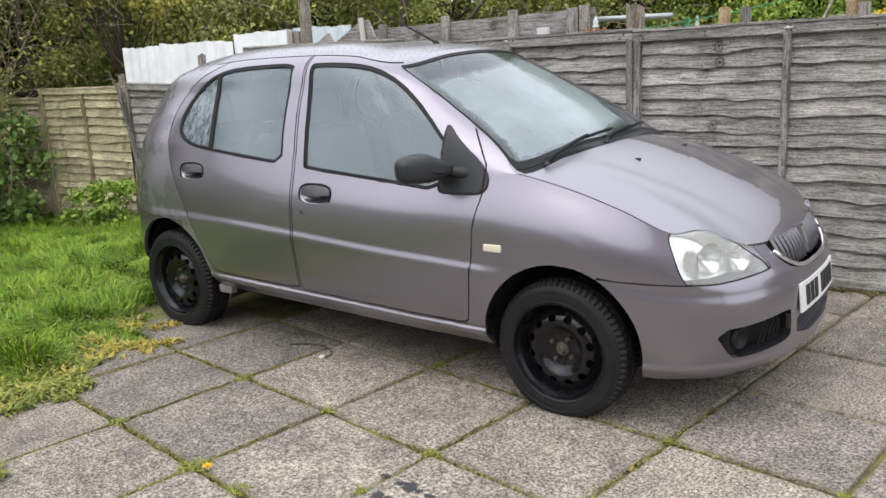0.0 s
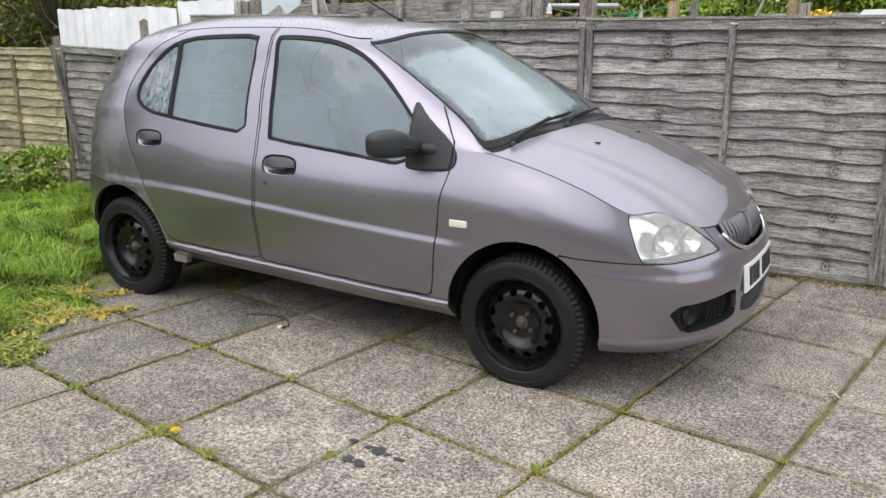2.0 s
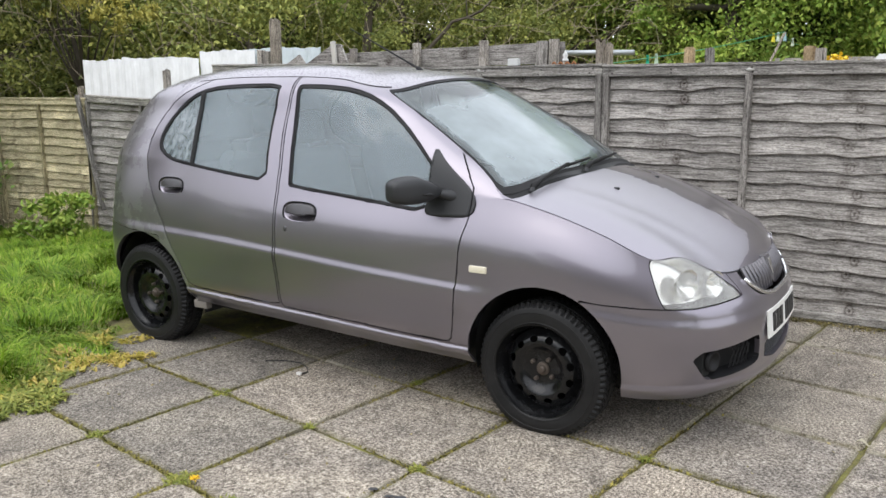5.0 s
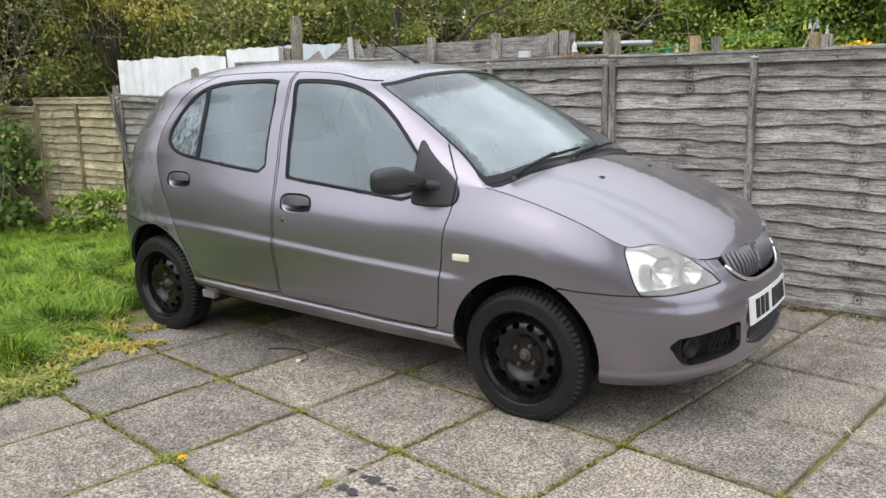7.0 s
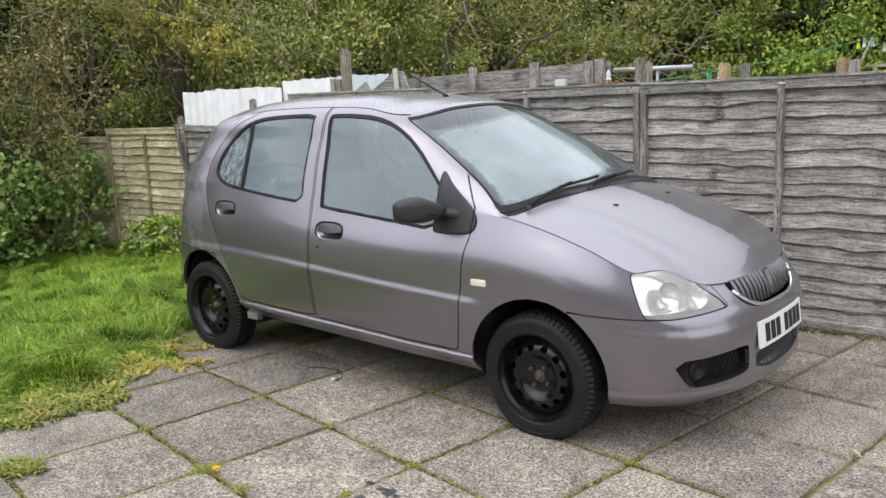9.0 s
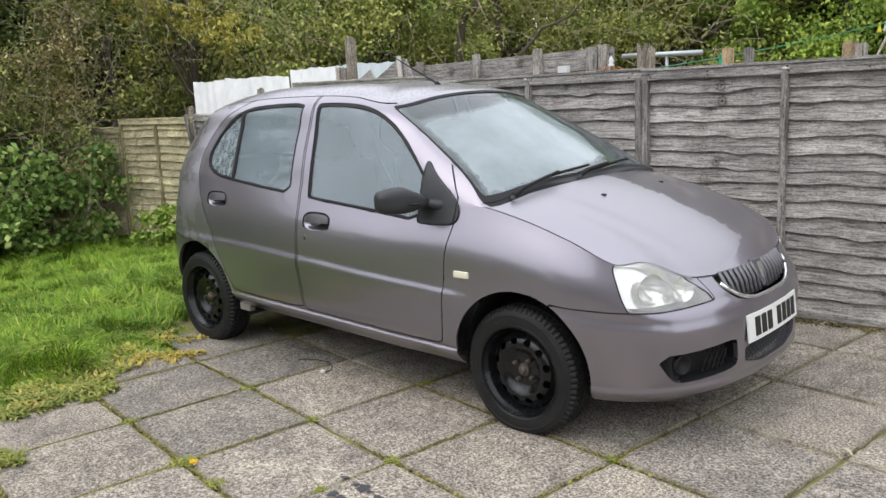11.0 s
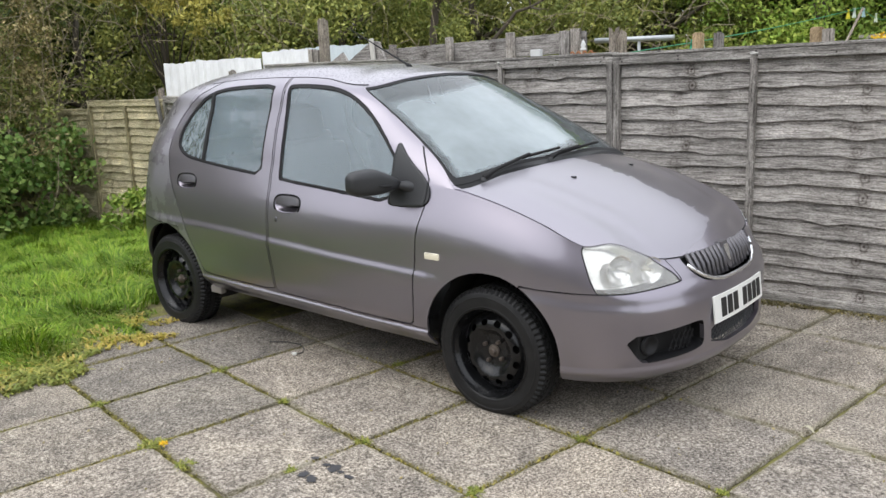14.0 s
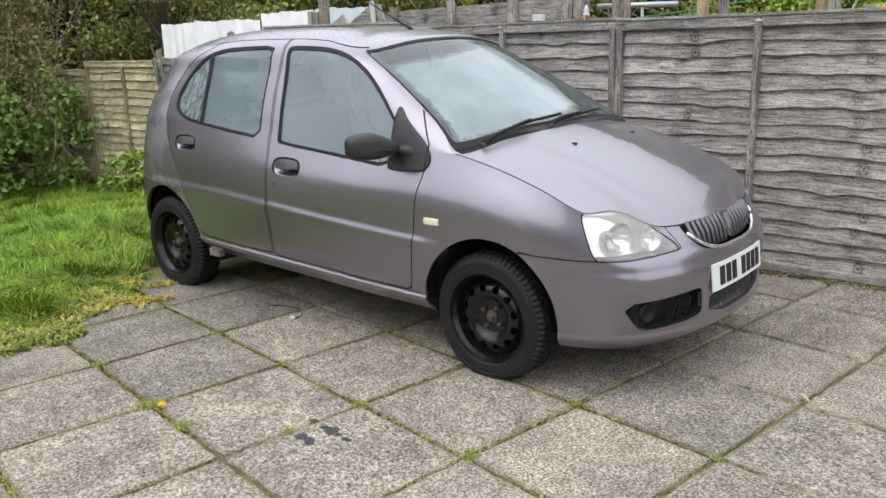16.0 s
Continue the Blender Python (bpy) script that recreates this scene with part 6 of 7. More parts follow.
def build_bare_limbs():
    """Crooked bare limbs before the crowns, pale dry twigs, and sprays of yellowing leaves."""
    rnd = np.random.default_rng(311)
    t = empty("tree", (-4.6, 5.6, ground_height(-4.6, 5.6) - 0.03))
    tagged(t, "crooked dark bare-limbed tree behind the fence", "tree", "trees behind the fence")
    o = Vector(t.location)
    V, F = tube_data([Vector(p) - o for p in ((-4.62, 5.65, -0.1), (-4.6, 5.62, 1.0), (-4.57, 5.6, 1.93), (-4.52, 5.6, 2.27), (-4.46, 5.6, 2.43), (-4.22, 5.6, 2.57), (-4.18, 5.6, 2.72), (-4.25, 5.65, 3.1), (-4.1, 5.7, 3.6))], [0.075, 0.068, 0.06, 0.055, 0.058, 0.055, 0.05, 0.04, 0.015], 9)
    part_data("trunk", V, F, BARK, t)
    for pts, r in ((((-4.5, 5.62, 1.2), (-3.9, 5.9, 1.75), (-3.55, 6.0, 2.10), (-3.43, 6.0, 2.22), (-3.2, 6.0, 2.26), (-2.98, 6.0, 2.34), (-2.7, 6.05, 2.6)), 0.034), (((-3.2, 6.0, 2.26), (-3.05, 5.98, 2.22), (-2.9, 5.95, 2.21)), 0.016), (((-3.2, 6.0, 2.26), (-3.22, 6.0, 2.5), (-3.3, 6.0, 2.8)), 0.012), (((-4.46, 5.6, 2.43), (-4.75, 5.6, 2.6), (-5.1, 5.55, 2.62)), 0.022)):
        V, F = tube_data([Vector(p) - o for p in pts], [r * (1 - 0.7 * k / (len(pts) - 1)) for k in range(len(pts))], 7)
        part_data("limb", V, F, BARK, t)
    # yellowing sprays hang out of the scrub beside the sheets
    t = empty("tree", (-7.6, 3.1, ground_height(-7.6, 3.1) - 0.03))
    tagged(t, "slender tree with hanging sprays of yellowing leaves", "tree", "trees behind the fence")
    o = np.array(t.location)
    V, F = tube_data([(0, 0.3, 0), (0.05, 0.25, 1.4), (-0.1, 0.15, 2.5), (0.1, 0.1, 3.3)], [0.06, 0.05, 0.03, 0.01], 8)
    part_data("trunk", V, F, BARK, t)
    hubs = np.array([(-8.3, 2.9, 2.75), (-7.8, 2.9, 2.5), (-7.0, 2.9, 2.55), (-8.7, 2.9, 2.9), (-6.4, 2.95, 2.2), (-5.9, 2.95, 2.25), (-7.1, 2.9, 2.85), (-7.5, 2.9, 2.75), (-8.0, 2.85, 2.95), (-6.6, 2.9, 2.6), (-7.7, 2.8, 3.2), (-7.0, 2.9, 3.2), (-8.4, 2.8, 3.3)]) - o
    for h in hubs:
        V, F = tube_data([(0, 0.2, 1.6), tuple(h * 0.6 + np.array([0, 0.1, 0.9])), tuple(h + np.array([0, 0, 0.1]))], [0.016, 0.01, 0.004], 5)
        part_data("limb", V, F, BARK, t)
    sub = np.repeat(hubs, 6, 0) + rnd.normal(size=(len(hubs) * 6, 3)) * np.array([0.22, 0.12, 0.16])
    P = clump_points(rnd, 9000, sub, rnd.uniform(0.04, 0.13, len(sub)))
    V, F = leaves(rnd, P, 0.06, 0.9, 0.36)
    ob = new("crown", fast_mesh("crown", V, F, AUTUMN))
    ob.parent = t
    tagged(ob, kind="stuff")
    # dry twigs that stick out of the scrub
    VV, FF = [], []
    for k in range(620):
        x = rnd.uniform(-10.5, -1.2)
        y = float(np.interp(x, [-10.5, -8.0, -5.5, -3.5, -1.2], [2.4, 2.9, 3.6, 6.6, 7.4])) + rnd.normal() * 0.25
        p = np.array([x, y, rnd.uniform(1.2, 3.6)])
        d = rnd.normal(size=3) * np.array([0.45, 0.2, 0.4]) + np.array([0.1, -0.1, 0.05])
        q = p + d * 0.5 + rnd.normal(size=3) * 0.07
        e = q + d * 0.45 + np.array([0, 0, -0.22]) * rnd.uniform(0, 1)
        v, f = tube_data([p, q, e], [0.0058, 0.0042, 0.0018], 4, False)
        FF += [tuple(i + len(VV) for i in g) for g in f]
        VV += v
    ob = part_data("dry_twigs", VV, FF, STALK, None)
    tagged(ob, "thin pale dry twigs in the scrub behind the fence", "twigs", kind="stuff")


STALK = mat("dry_pale_stalk", (0.30, 0.25, 0.17), 0.85)
AUTUMN = leaf_material("yellow_autumn_leaves", (0.19, 0.20, 0.045), (0.36, 0.335, 0.075), (0.52, 0.465, 0.13))
build_bare_limbs()


def build_thicket():
    """Close undergrowth behind the trees."""
    rnd = np.random.default_rng(404)
    n = 420
    cx = rnd.uniform(-15, 9, n)
    cl = np.stack([cx, np.interp(cx, [-15, -9, -4, 9], [6.2, 7.6, 11.6, 12.6]) + rnd.normal(size=n) * 0.5, rnd.uniform(0.0, 1.0, n) * np.where(cx < -8, 4.6, 4.2)], 1)
    P = clump_points(rnd, 110000, cl, rnd.uniform(0.35, 0.7, n))
    P[:, 2] = np.maximum(P[:, 2], 0.0)
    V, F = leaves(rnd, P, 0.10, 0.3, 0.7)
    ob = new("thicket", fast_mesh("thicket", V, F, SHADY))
    tagged(ob, "dense green thicket behind the gardens, shade put into its leaf colour", "thicket", kind="stuff")
    # a closed belt of scrub farther off, round the end of the grass
    n = 900
    a = rnd.uniform(0, 1, n)
    line = np.stack([np.interp(a, [0, 0.30, 0.5, 0.68, 1], [-13.5, -14.0, -12.5, -4, 15]), np.interp(a, [0, 0.30, 0.5, 0.68, 1], [-9, 2, 9, 14.5, 15.5])], 1)
    top = np.interp(a, [0, 0.5, 0.7, 1], [6.5, 6.8, 7.6, 7.6])
    cl = np.column_stack([line + rnd.normal(size=(n, 2)) * 0.45, rnd.uniform(-0.3, 1, n) * top])
    P = clump_points(rnd, 190000, cl, rnd.uniform(0.55, 1.1, n))
    P[:, 2] = np.maximum(P[:, 2], -0.3)
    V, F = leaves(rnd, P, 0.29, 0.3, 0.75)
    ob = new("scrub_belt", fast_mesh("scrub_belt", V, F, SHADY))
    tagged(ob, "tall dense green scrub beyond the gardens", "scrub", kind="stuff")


build_thicket()


def build_bramble():
    """The overgrown hedge at the end of the grass: ivy and bramble below, dry tangled stems above."""
    rnd = np.random.default_rng(77)
    h = empty("overgrown_hedge", (-8.2, 0.6, -0.3))
    tagged(h, "overgrown bramble hedge with dry brown stems and ivy", "hedge")

    def scatter(n, zlo, zhi, inset):
        f = rnd.uniform(0, 1, n)
        x = -7.9 + rnd.normal(size=n) * 0.35 - inset
        y = -6.5 + 8.3 * f
        x += np.where(y > 0.6, (y - 0.6) * 0.25, 0.0) + 0.25 * np.sin(y * 2.1) + 0.18 * np.sin(y * 5.3 + 1)
        z = zlo + (zhi - zlo) * rnd.uniform(0, 1, n)
        x -= 0.45 * np.clip(z - 0.5, 0, 3) ** 1.0 * 0.35
        return np.stack([x + 8.2, y - 0.6, z + 0.3], 1)

    # inner_leaves take the darkened green, for the shade inside the hedge
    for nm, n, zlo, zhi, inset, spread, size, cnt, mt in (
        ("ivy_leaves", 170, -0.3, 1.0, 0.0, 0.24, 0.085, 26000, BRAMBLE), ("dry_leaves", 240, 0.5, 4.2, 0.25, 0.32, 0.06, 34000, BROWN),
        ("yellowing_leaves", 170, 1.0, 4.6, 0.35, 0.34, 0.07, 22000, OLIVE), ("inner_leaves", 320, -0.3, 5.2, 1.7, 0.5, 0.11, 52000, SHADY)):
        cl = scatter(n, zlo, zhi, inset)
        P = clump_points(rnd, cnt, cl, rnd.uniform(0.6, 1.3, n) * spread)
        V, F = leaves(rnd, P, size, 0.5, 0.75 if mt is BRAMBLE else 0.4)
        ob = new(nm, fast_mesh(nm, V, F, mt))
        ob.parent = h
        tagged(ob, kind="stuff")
    VV, FF = [], []
    for k in range(900):
        p = scatter(1, -0.2, 3.4, 0.05)[0]
        d = rnd.normal(size=3) * np.array([0.35, 0.5, 0.55]) + np.array([0.05, 0, 0.25])
        q = p + d * 0.6 + rnd.normal(size=3) * 0.08
        e = q + d * 0.5 + np.array([0, 0, -0.25]) * rnd.uniform(0, 1)
        v, f = tube_data([p, q, e], [0.0042, 0.0032, 0.0016], 4, False)
        FF += [tuple(i + len(VV) for i in g) for g in f]
        VV += v
    ob = part_data("stem_tangle", VV, FF, STALK, h, "tangle of thin dry bramble stems")
    tagged(ob, kind="stuff")


build_bramble()


def grass_material():
    m = mat("long_green_grass", (0.09, 0.2, 0.02), 0.6, 0.0, Specular_IOR_Level=0.2)
    gi = N(m, "NewGeometry")
    c = ramp(m, gi.outputs["Random Per Island"], [(0.0, (0.055, 0.12, 0.010)), (0.45, (0.145, 0.265, 0.018)), (0.85, (0.235, 0.37, 0.032)), (1.0, (0.42, 0.42, 0.12))])
    v = coords(m)
    big = noise_tex(m, v, 1.7, 4)
    c = mix(m, 0.8, c, ramp(m, big, [(0.3, (0.5, 0.58, 0.5)), (0.65, (1.25, 1.17, 1.1))]), "MULTIPLY")
    L(m, c, bsdf(m).inputs["Base Color"])
    return m


GRASS = grass_material()
STRAW = leaf_material("yellowed_dying_weed", (0.30, 0.29, 0.045), (0.50, 0.40, 0.08), (0.60, 0.44, 0.15))
WEED = leaf_material("low_green_weed", (0.13, 0.18, 0.03), (0.25, 0.28, 0.055), (0.40, 0.38, 0.10))
MOSS = leaf_material("yellow_green_moss", (0.115, 0.10, 0.034), (0.20, 0.175, 0.046), (0.33, 0.29, 0.08))


def blades(rnd, base, length, width, lean, heading, up=0.75):
    """Bent three-part blades: points and quads (the tip narrowed to almost nothing)."""
    n = len(base)
    dirv = np.stack([np.cos(heading), np.sin(heading), np.zeros(n)], 1)
    side = np.stack([-np.sin(heading + rnd.normal(size=n) * 0.5), np.cos(heading), np.zeros(n)], 1)
    L_ = length[:, None]
    w = width[:, None]
    V = []
    for f, ww in ((0, 1.0), (0.4, 0.9), (0.75, 0.6), (1.0, 0.08)):
        z = up * (1 - lean)[:, None] * f + lean[:, None] * (0.9 * f - 0.75 * f * f)
        h = lean[:, None] * (0.35 * f + 0.65 * f * f)
        p = base + L_ * (dirv * h + np.array([0, 0, 1.0]) * z)
        V += [p - side * w * ww / 2, p + side * w * ww / 2]
    V = np.stack(V, 1).reshape(-1, 3)
    i = np.arange(n)[:, None] * 8
    F = np.concatenate([i + [0, 1, 3, 2], i + [2, 3, 5, 4], i + [4, 5, 7, 6]], 0)
    return V, F


def grass_edge(y):
    """Where the slabs end and the grass begins."""
    return -0.98 + 0.07 * math.sin(y * 5.0) + 0.05 * math.sin(y * 11.3 + 1.0) + np.interp(y, [-6, -2.0, -1.6, -1.2, -0.9, -0.6, 2], [0.05, -0.02, 0.12, -0.14, -0.40, -0.62, -0.62])


def build_grass():
    rnd = np.random.default_rng(5)
    n = 190000
    x = -0.8 - 8.0 * rnd.uniform(0, 1, n) ** 1.35
    y = rnd.uniform(-6.4, 1.9, n)
    edge = np.array([grass_edge(v) for v in y])
    keep = x < edge - 0.02
    # thinner towards the near end of the garden
    keep &= (y > -3.7 + 0.30 * (3.2 - x)) | (rnd.uniform(0, 1, n) < 0.22)
    # keep the tyre's print clear
    keep &= ~((np.abs(x + 1.2) < 0.32) & (y > -0.82))
    keep &= ~((x > -1.75) & (y > -0.70) & (y < 0.70))
    x, y = x[keep], y[keep]
    n = len(x)
    z = np.array([ground_height(a, 0) for a in x]) - 0.02
    tuft = 0.5 + 0.5 * np.sin(x * 5.1 + 1.7 * np.sin(y * 4.3)) * np.cos(y * 4.7 + 2 * x)
    close = np.clip((np.array([grass_edge(v) for v in y]) - x) / 0.5, 0.15, 1)
    ln = (0.10 + 0.15 * tuft + rnd.normal(size=n) * 0.03).clip(0.04, 0.33) * (0.35 + 0.65 * close)
    ln += 0.25 * np.exp(-((y - 1.55) / 0.3) ** 2) * np.exp(-((x + 3.2) / 1.6) ** 2)
    heading = 2.4 * np.sin(x * 4.3 + 2.6 * np.sin(y * 2.9)) + 2.2 * np.cos(y * 5.1 - 1.9 * np.sin(x * 2.3)) + 1.2 * np.sin(0.7 * x + 1.1 * y) + rnd.normal(size=n) * 0.6
    lean = (0.66 + 0.22 * np.sin(x * 5.7 - y * 4.1) + rnd.normal(size=n) * 0.16).clip(0.15, 0.97)
    V, F = blades(rnd, np.stack([x, y, z], 1), ln, 0.0055 + 0.003 * rnd.uniform(0, 1, n), lean, heading)
    ob = new("grass", fast_mesh("grass", V, F, GRASS))
    tagged(ob, "long bright green grass, uncut and lying over", "grass", kind="stuff")


build_grass()


def build_weeds():
    """Weeds that creep over the slabs' edge, moss in the joints, tufts at the corners."""
    rnd = np.random.default_rng(21)
    # creeping patches: centre, radius, count, material
    for nm, lab, spots, mt in (
        ("creeping_weed", "flat green weed creeping over the slabs", [(-0.93, -1.72, 0.13, 1500), (-1.08, -1.60, 0.16, 1600), (-1.10, -1.85, 0.18, 1600), (-0.98, -2.05, 0.14, 1000), (-1.35, -1.45, 0.13, 800), (-1.52, -1.25, 0.12, 600), (-1.62, -1.02, 0.10, 420), (-0.37, -2.27, 0.055, 320), (-0.42, -2.33, 0.05, 260), (-0.30, -2.27, 0.035, 120)], WEED),
        ("dying_weed", "yellowed dying weed on the slabs", [(-1.05, -1.12, 0.07, 260), (-0.97, -1.02, 0.045, 110), (-1.22, -1.24, 0.075, 300), (-1.12, -1.32, 0.05, 120), (-1.43, -1.18, 0.09, 260), (-1.28, -0.84, 0.06, 150), (-1.42, -0.92, 0.07, 200), (-1.60, -1.05, 0.10, 240), (-1.05, -1.55, 0.05, 120), (-1.25, -1.75, 0.12, 300), (-1.0, -1.9, 0.1, 260)], STRAW)):
        VV, FF, off = [], [], 0
        for cx, cy, r, c in spots:
            k = rnd.integers(0, 14, c)
            hub = rnd.normal(size=(14, 2)) * r * 0.65
            base = np.stack([cx + hub[k, 0] + rnd.normal(size=c) * r * 0.16, cy + hub[k, 1] + rnd.normal(size=c) * r * 0.16, np.full(c, 0.0)], 1)
            V, F = blades(rnd, base, rnd.uniform(0.02, 0.11, c) * rnd.uniform(0.4, 1, c), rnd.uniform(0.004, 0.016, c), rnd.uniform(0.4, 0.97, c), rnd.uniform(0, 6.28, c), 0.55)
            VV.append(V)
            FF.append(F + off)
            off += len(V)
        ob = new(nm, fast_mesh(nm, np.concatenate(VV), np.concatenate(FF), mt))
        tagged(ob, lab, "weed", kind="stuff")
    VV, FF, off = [], [], 0
    count = 0
    for along, across, kmax in ((UX, VX, 1), (VX, UX, 0)):
        for line in range(-8, 13):
            m = 6500
            s = rnd.uniform(-4.5, 7.5, m) * SLAB
            c = line * SLAB + rnd.normal(size=m) * (0.006 + 0.006 * rnd.uniform(0, 1, m))
            p = np.array([G0[:]] * m) + np.outer(s, along[:]) + np.outer(c, across[:])
            thick = 0.5 + 0.5 * np.sin(s * 3.7 + line * 2.1) * np.sin(s * 1.3 + line * 0.7)
            near = np.clip((-p[:, 0] + 2.6) / 2.2, 0.12, 1.0) * np.clip((-p[:, 1] + 0.1) / 0.8, 0.0, 1.0)
            keep = (rnd.uniform(0, 1, m) < thick**1.3 * near) & (p[:, 1] < 0.2) & (p[:, 1] > -4) & (p[:, 0] > -1.1) & (p[:, 0] < 4.5)
            p = p[keep]
            if not len(p):
                continue
            p[:, 2] = -0.009
            k = len(p)
            V, F = blades(rnd, p, rnd.uniform(0.009, 0.026, k), rnd.uniform(0.005, 0.012, k), rnd.uniform(0.3, 0.95, k), rnd.uniform(0, 6.28, k), 0.7)
            VV.append(V)
            FF.append(F + off)
            off += len(V)
    ob = new("joint_moss", fast_mesh("joint_moss", np.concatenate(VV), np.concatenate(FF), MOSS))
    tagged(ob, "yellow-green moss growing in the slab joints", "moss", kind="stuff")
    # tufts at the crossings
    tufts = [(1, 0, 0.055, 260), (2, 1, 0.03, 120), (1, 1, 0.025, 90), (0, 0, 0.035, 120), (3, 2, 0.02, 60), (0, 1, 0.045, 130), (1.45, 0.02, 0.04, 130), (3.0, 1.05, 0.03, 110), (2, 0.45, 0.02, 60), (1, 2.1, 0.03, 80), (3.5, 0.0, 0.02, 60), (4, 2, 0.02, 50)]
    for iu, iv, r, c in tufts:
        p = G0 + SLAB * (iu * UX + iv * VX)
        a, d = rnd.uniform(0, 6.28, c), r * np.sqrt(rnd.uniform(0, 1, c))
        base = np.stack([d * np.cos(a), d * np.sin(a), np.zeros(c)], 1)
        V, F = blades(rnd, base, rnd.uniform(0.015, 0.045, c), rnd.uniform(0.003, 0.007, c), rnd.uniform(0.3, 0.95, c), rnd.uniform(0, 6.28, c), 0.6)
        ob = new("weed_tuft", fast_mesh("weed_tuft", V, F, WEED))
        ob.location = (p.x, p.y, -0.008)
        tagged(ob, "small green weed tuft in a slab joint", "weed", "weed tufts in the joints")


build_weeds()


# ---- behind the fence ----
WHITE_SHEET = mat("chalky_white_corrugated_sheet", (0.67, 0.68, 0.67), 0.6)
BLUE_SHEET = mat("pale_blue_plastic_sheet", (0.46, 0.52, 0.53), 0.5)
PALEWOOD = wood_material("pale_new_timber", (0.62, 0.48, 0.30), (0.36, 0.26, 0.15), knots=False, upright=True)
GREYPOST = wood_material("grey_timber_post", (0.50, 0.47, 0.43), (0.16, 0.148, 0.13), knots=False, upright=True)
OLDWOOD = wood_material("old_splintered_timber", (0.48, 0.43, 0.36), (0.18, 0.16, 0.135), knots=False, upright=True)
PIPE = mat("galvanised_pipe", (0.42, 0.44, 0.45), 0.45, 0.6)


def sheet_dirt(m):
    v = coords(m)
    n = noise_tex(m, v, 3.5, 6, 0.7)
    base = bsdf(m).inputs["Base Color"].default_value[:3]
    L(m, ramp(m, n, [(0.3, tuple(0.78 * c for c in base)), (0.65, base)]), bsdf(m).inputs["Base Color"])


for mm in (WHITE_SHEET, BLUE_SHEET):
    sheet_dirt(mm)


def build_sheet(x0, x1, y, z0, z1a, z1b, material, label, seed):
    r = rng(seed)
    n = int((x1 - x0) / 0.012)
    V, F = [], []
    for i in range(n + 1):
        f = i / n
        x = x0 + (x1 - x0) * f
        yy = y + 0.008 * math.cos(2 * math.pi * x / 0.155) ** 3
        top = z1a + (z1b - z1a) * f + 0.006 * math.sin(9 * f + seed) + 0.004 * math.sin(31 * f) + r.uniform(-0.003, 0.003)
        V += [(x, yy, z0), (x, yy, top), (x, yy + 0.006, top), (x, yy + 0.006, z0)]
    for i in range(n):
        for j in range(3):
            F.append((4 * i + j, 4 * i + 4 + j, 4 * i + 5 + j, 4 * i + 1 + j))
    ob = part_data("corrugated_sheet", V, F, material, None)
    tagged(ob, label, "corrugated sheet", "sheets behind the fence")


build_sheet(-6.14, -5.38, 2.32, 0.0, 1.690, 1.69, WHITE_SHEET, "chalky white corrugated sheet standing behind the fence", 1)
build_sheet(-5.40, -4.18, 2.29, 0.0, 1.705, 1.685, WHITE_SHEET, "chalky white corrugated sheet standing behind the fence", 2)
build_sheet(-4.20, -3.42, 2.33, 0.0, 1.745, 1.745, WHITE_SHEET, "chalky white corrugated sheet standing behind the fence", 3)
build_sheet(-3.52, -2.60, 2.36, 0.0, 1.755, 1.745, BLUE_SHEET, "pale blue sheet standing behind the fence", 4)


def build_post(x, y, w, d, top, material, label, ragged=0.01, lean=0.0, z0=-0.05, seed=0):
    """A sawn post with a worn, slightly uneven top."""
    r = rng(seed)
    bm = bmesh.new()
    n = 5
    cols = []
    ring = [(-1, -1), (-0.3, -1), (0.4, -1), (1, -1), (1, 1), (0.3, 1), (-0.4, 1), (-1, 1)]
    for z in (z0, top * 0.6, top):
        row = []
        for a, b in ring:
            k = r.uniform(-ragged, ragged) if z == top else 0
            row.append(bm.verts.new((x + a * w / 2 + lean * z + r.uniform(-0.002, 0.002), y + b * d / 2, z + k)))
        cols.append(row)
    for lo, hi in zip(cols, cols[1:]):
        for i in range(8):
            j = (i + 1) % 8
            bm.faces.new((lo[i], lo[j], hi[j], hi[i]))
    c = bm.verts.new((x + lean * top, y, top))
    for i in range(8):
        bm.faces.new((cols[-1][i], cols[-1][(i + 1) % 8], c))
    bm.faces.new(cols[0][::-1])
    bmesh.ops.recalc_face_normals(bm, faces=bm.faces)
    ob = part("wooden_post", bm, material, None)
    tagged(ob, label, "post", "posts behind the fence")
    return ob


build_post(-2.815, 2.0, 0.075, 0.07, 1.975, OLDWOOD, "tall weathered wooden post behind the fence", 0.02, seed=1)
build_post(-3.02, 2.02, 0.06, 0.05, 1.715, GREYPOST, "short grey wooden post", 0.01, seed=2)
build_post(-2.94, 2.02, 0.06, 0.05, 1.70, GREYPOST, "short grey wooden post", 0.01, seed=3)
build_post(-4.47, 2.12, 0.065, 0.05, 1.565, GREYPOST, "weathered grey post before the white sheets", 0.012, seed=12)
build_post(-5.93, 2.12, 0.055, 0.05, 1.40, OLDWOOD, "short weathered post behind the yellowed panel", 0.01, seed=13)
build_post(0.415, 1.70, 0.05, 0.06, 1.655, OLDWOOD, "splintered broken wooden post", 0.05, 0.0, seed=4)
build_post(0.462, 1.72, 0.045, 0.06, 1.635, OLDWOOD, "splintered broken wooden post", 0.05, 0.0, seed=5)
build_post(1.02, 1.66, 0.055, 0.05, 1.612, PALEWOOD, "pale new timber post", 0.006, seed=6)
build_post(1.135, 1.70, 0.05, 0.05, 1.605, BATTEN, "dark grey wooden post", 0.008, seed=7)
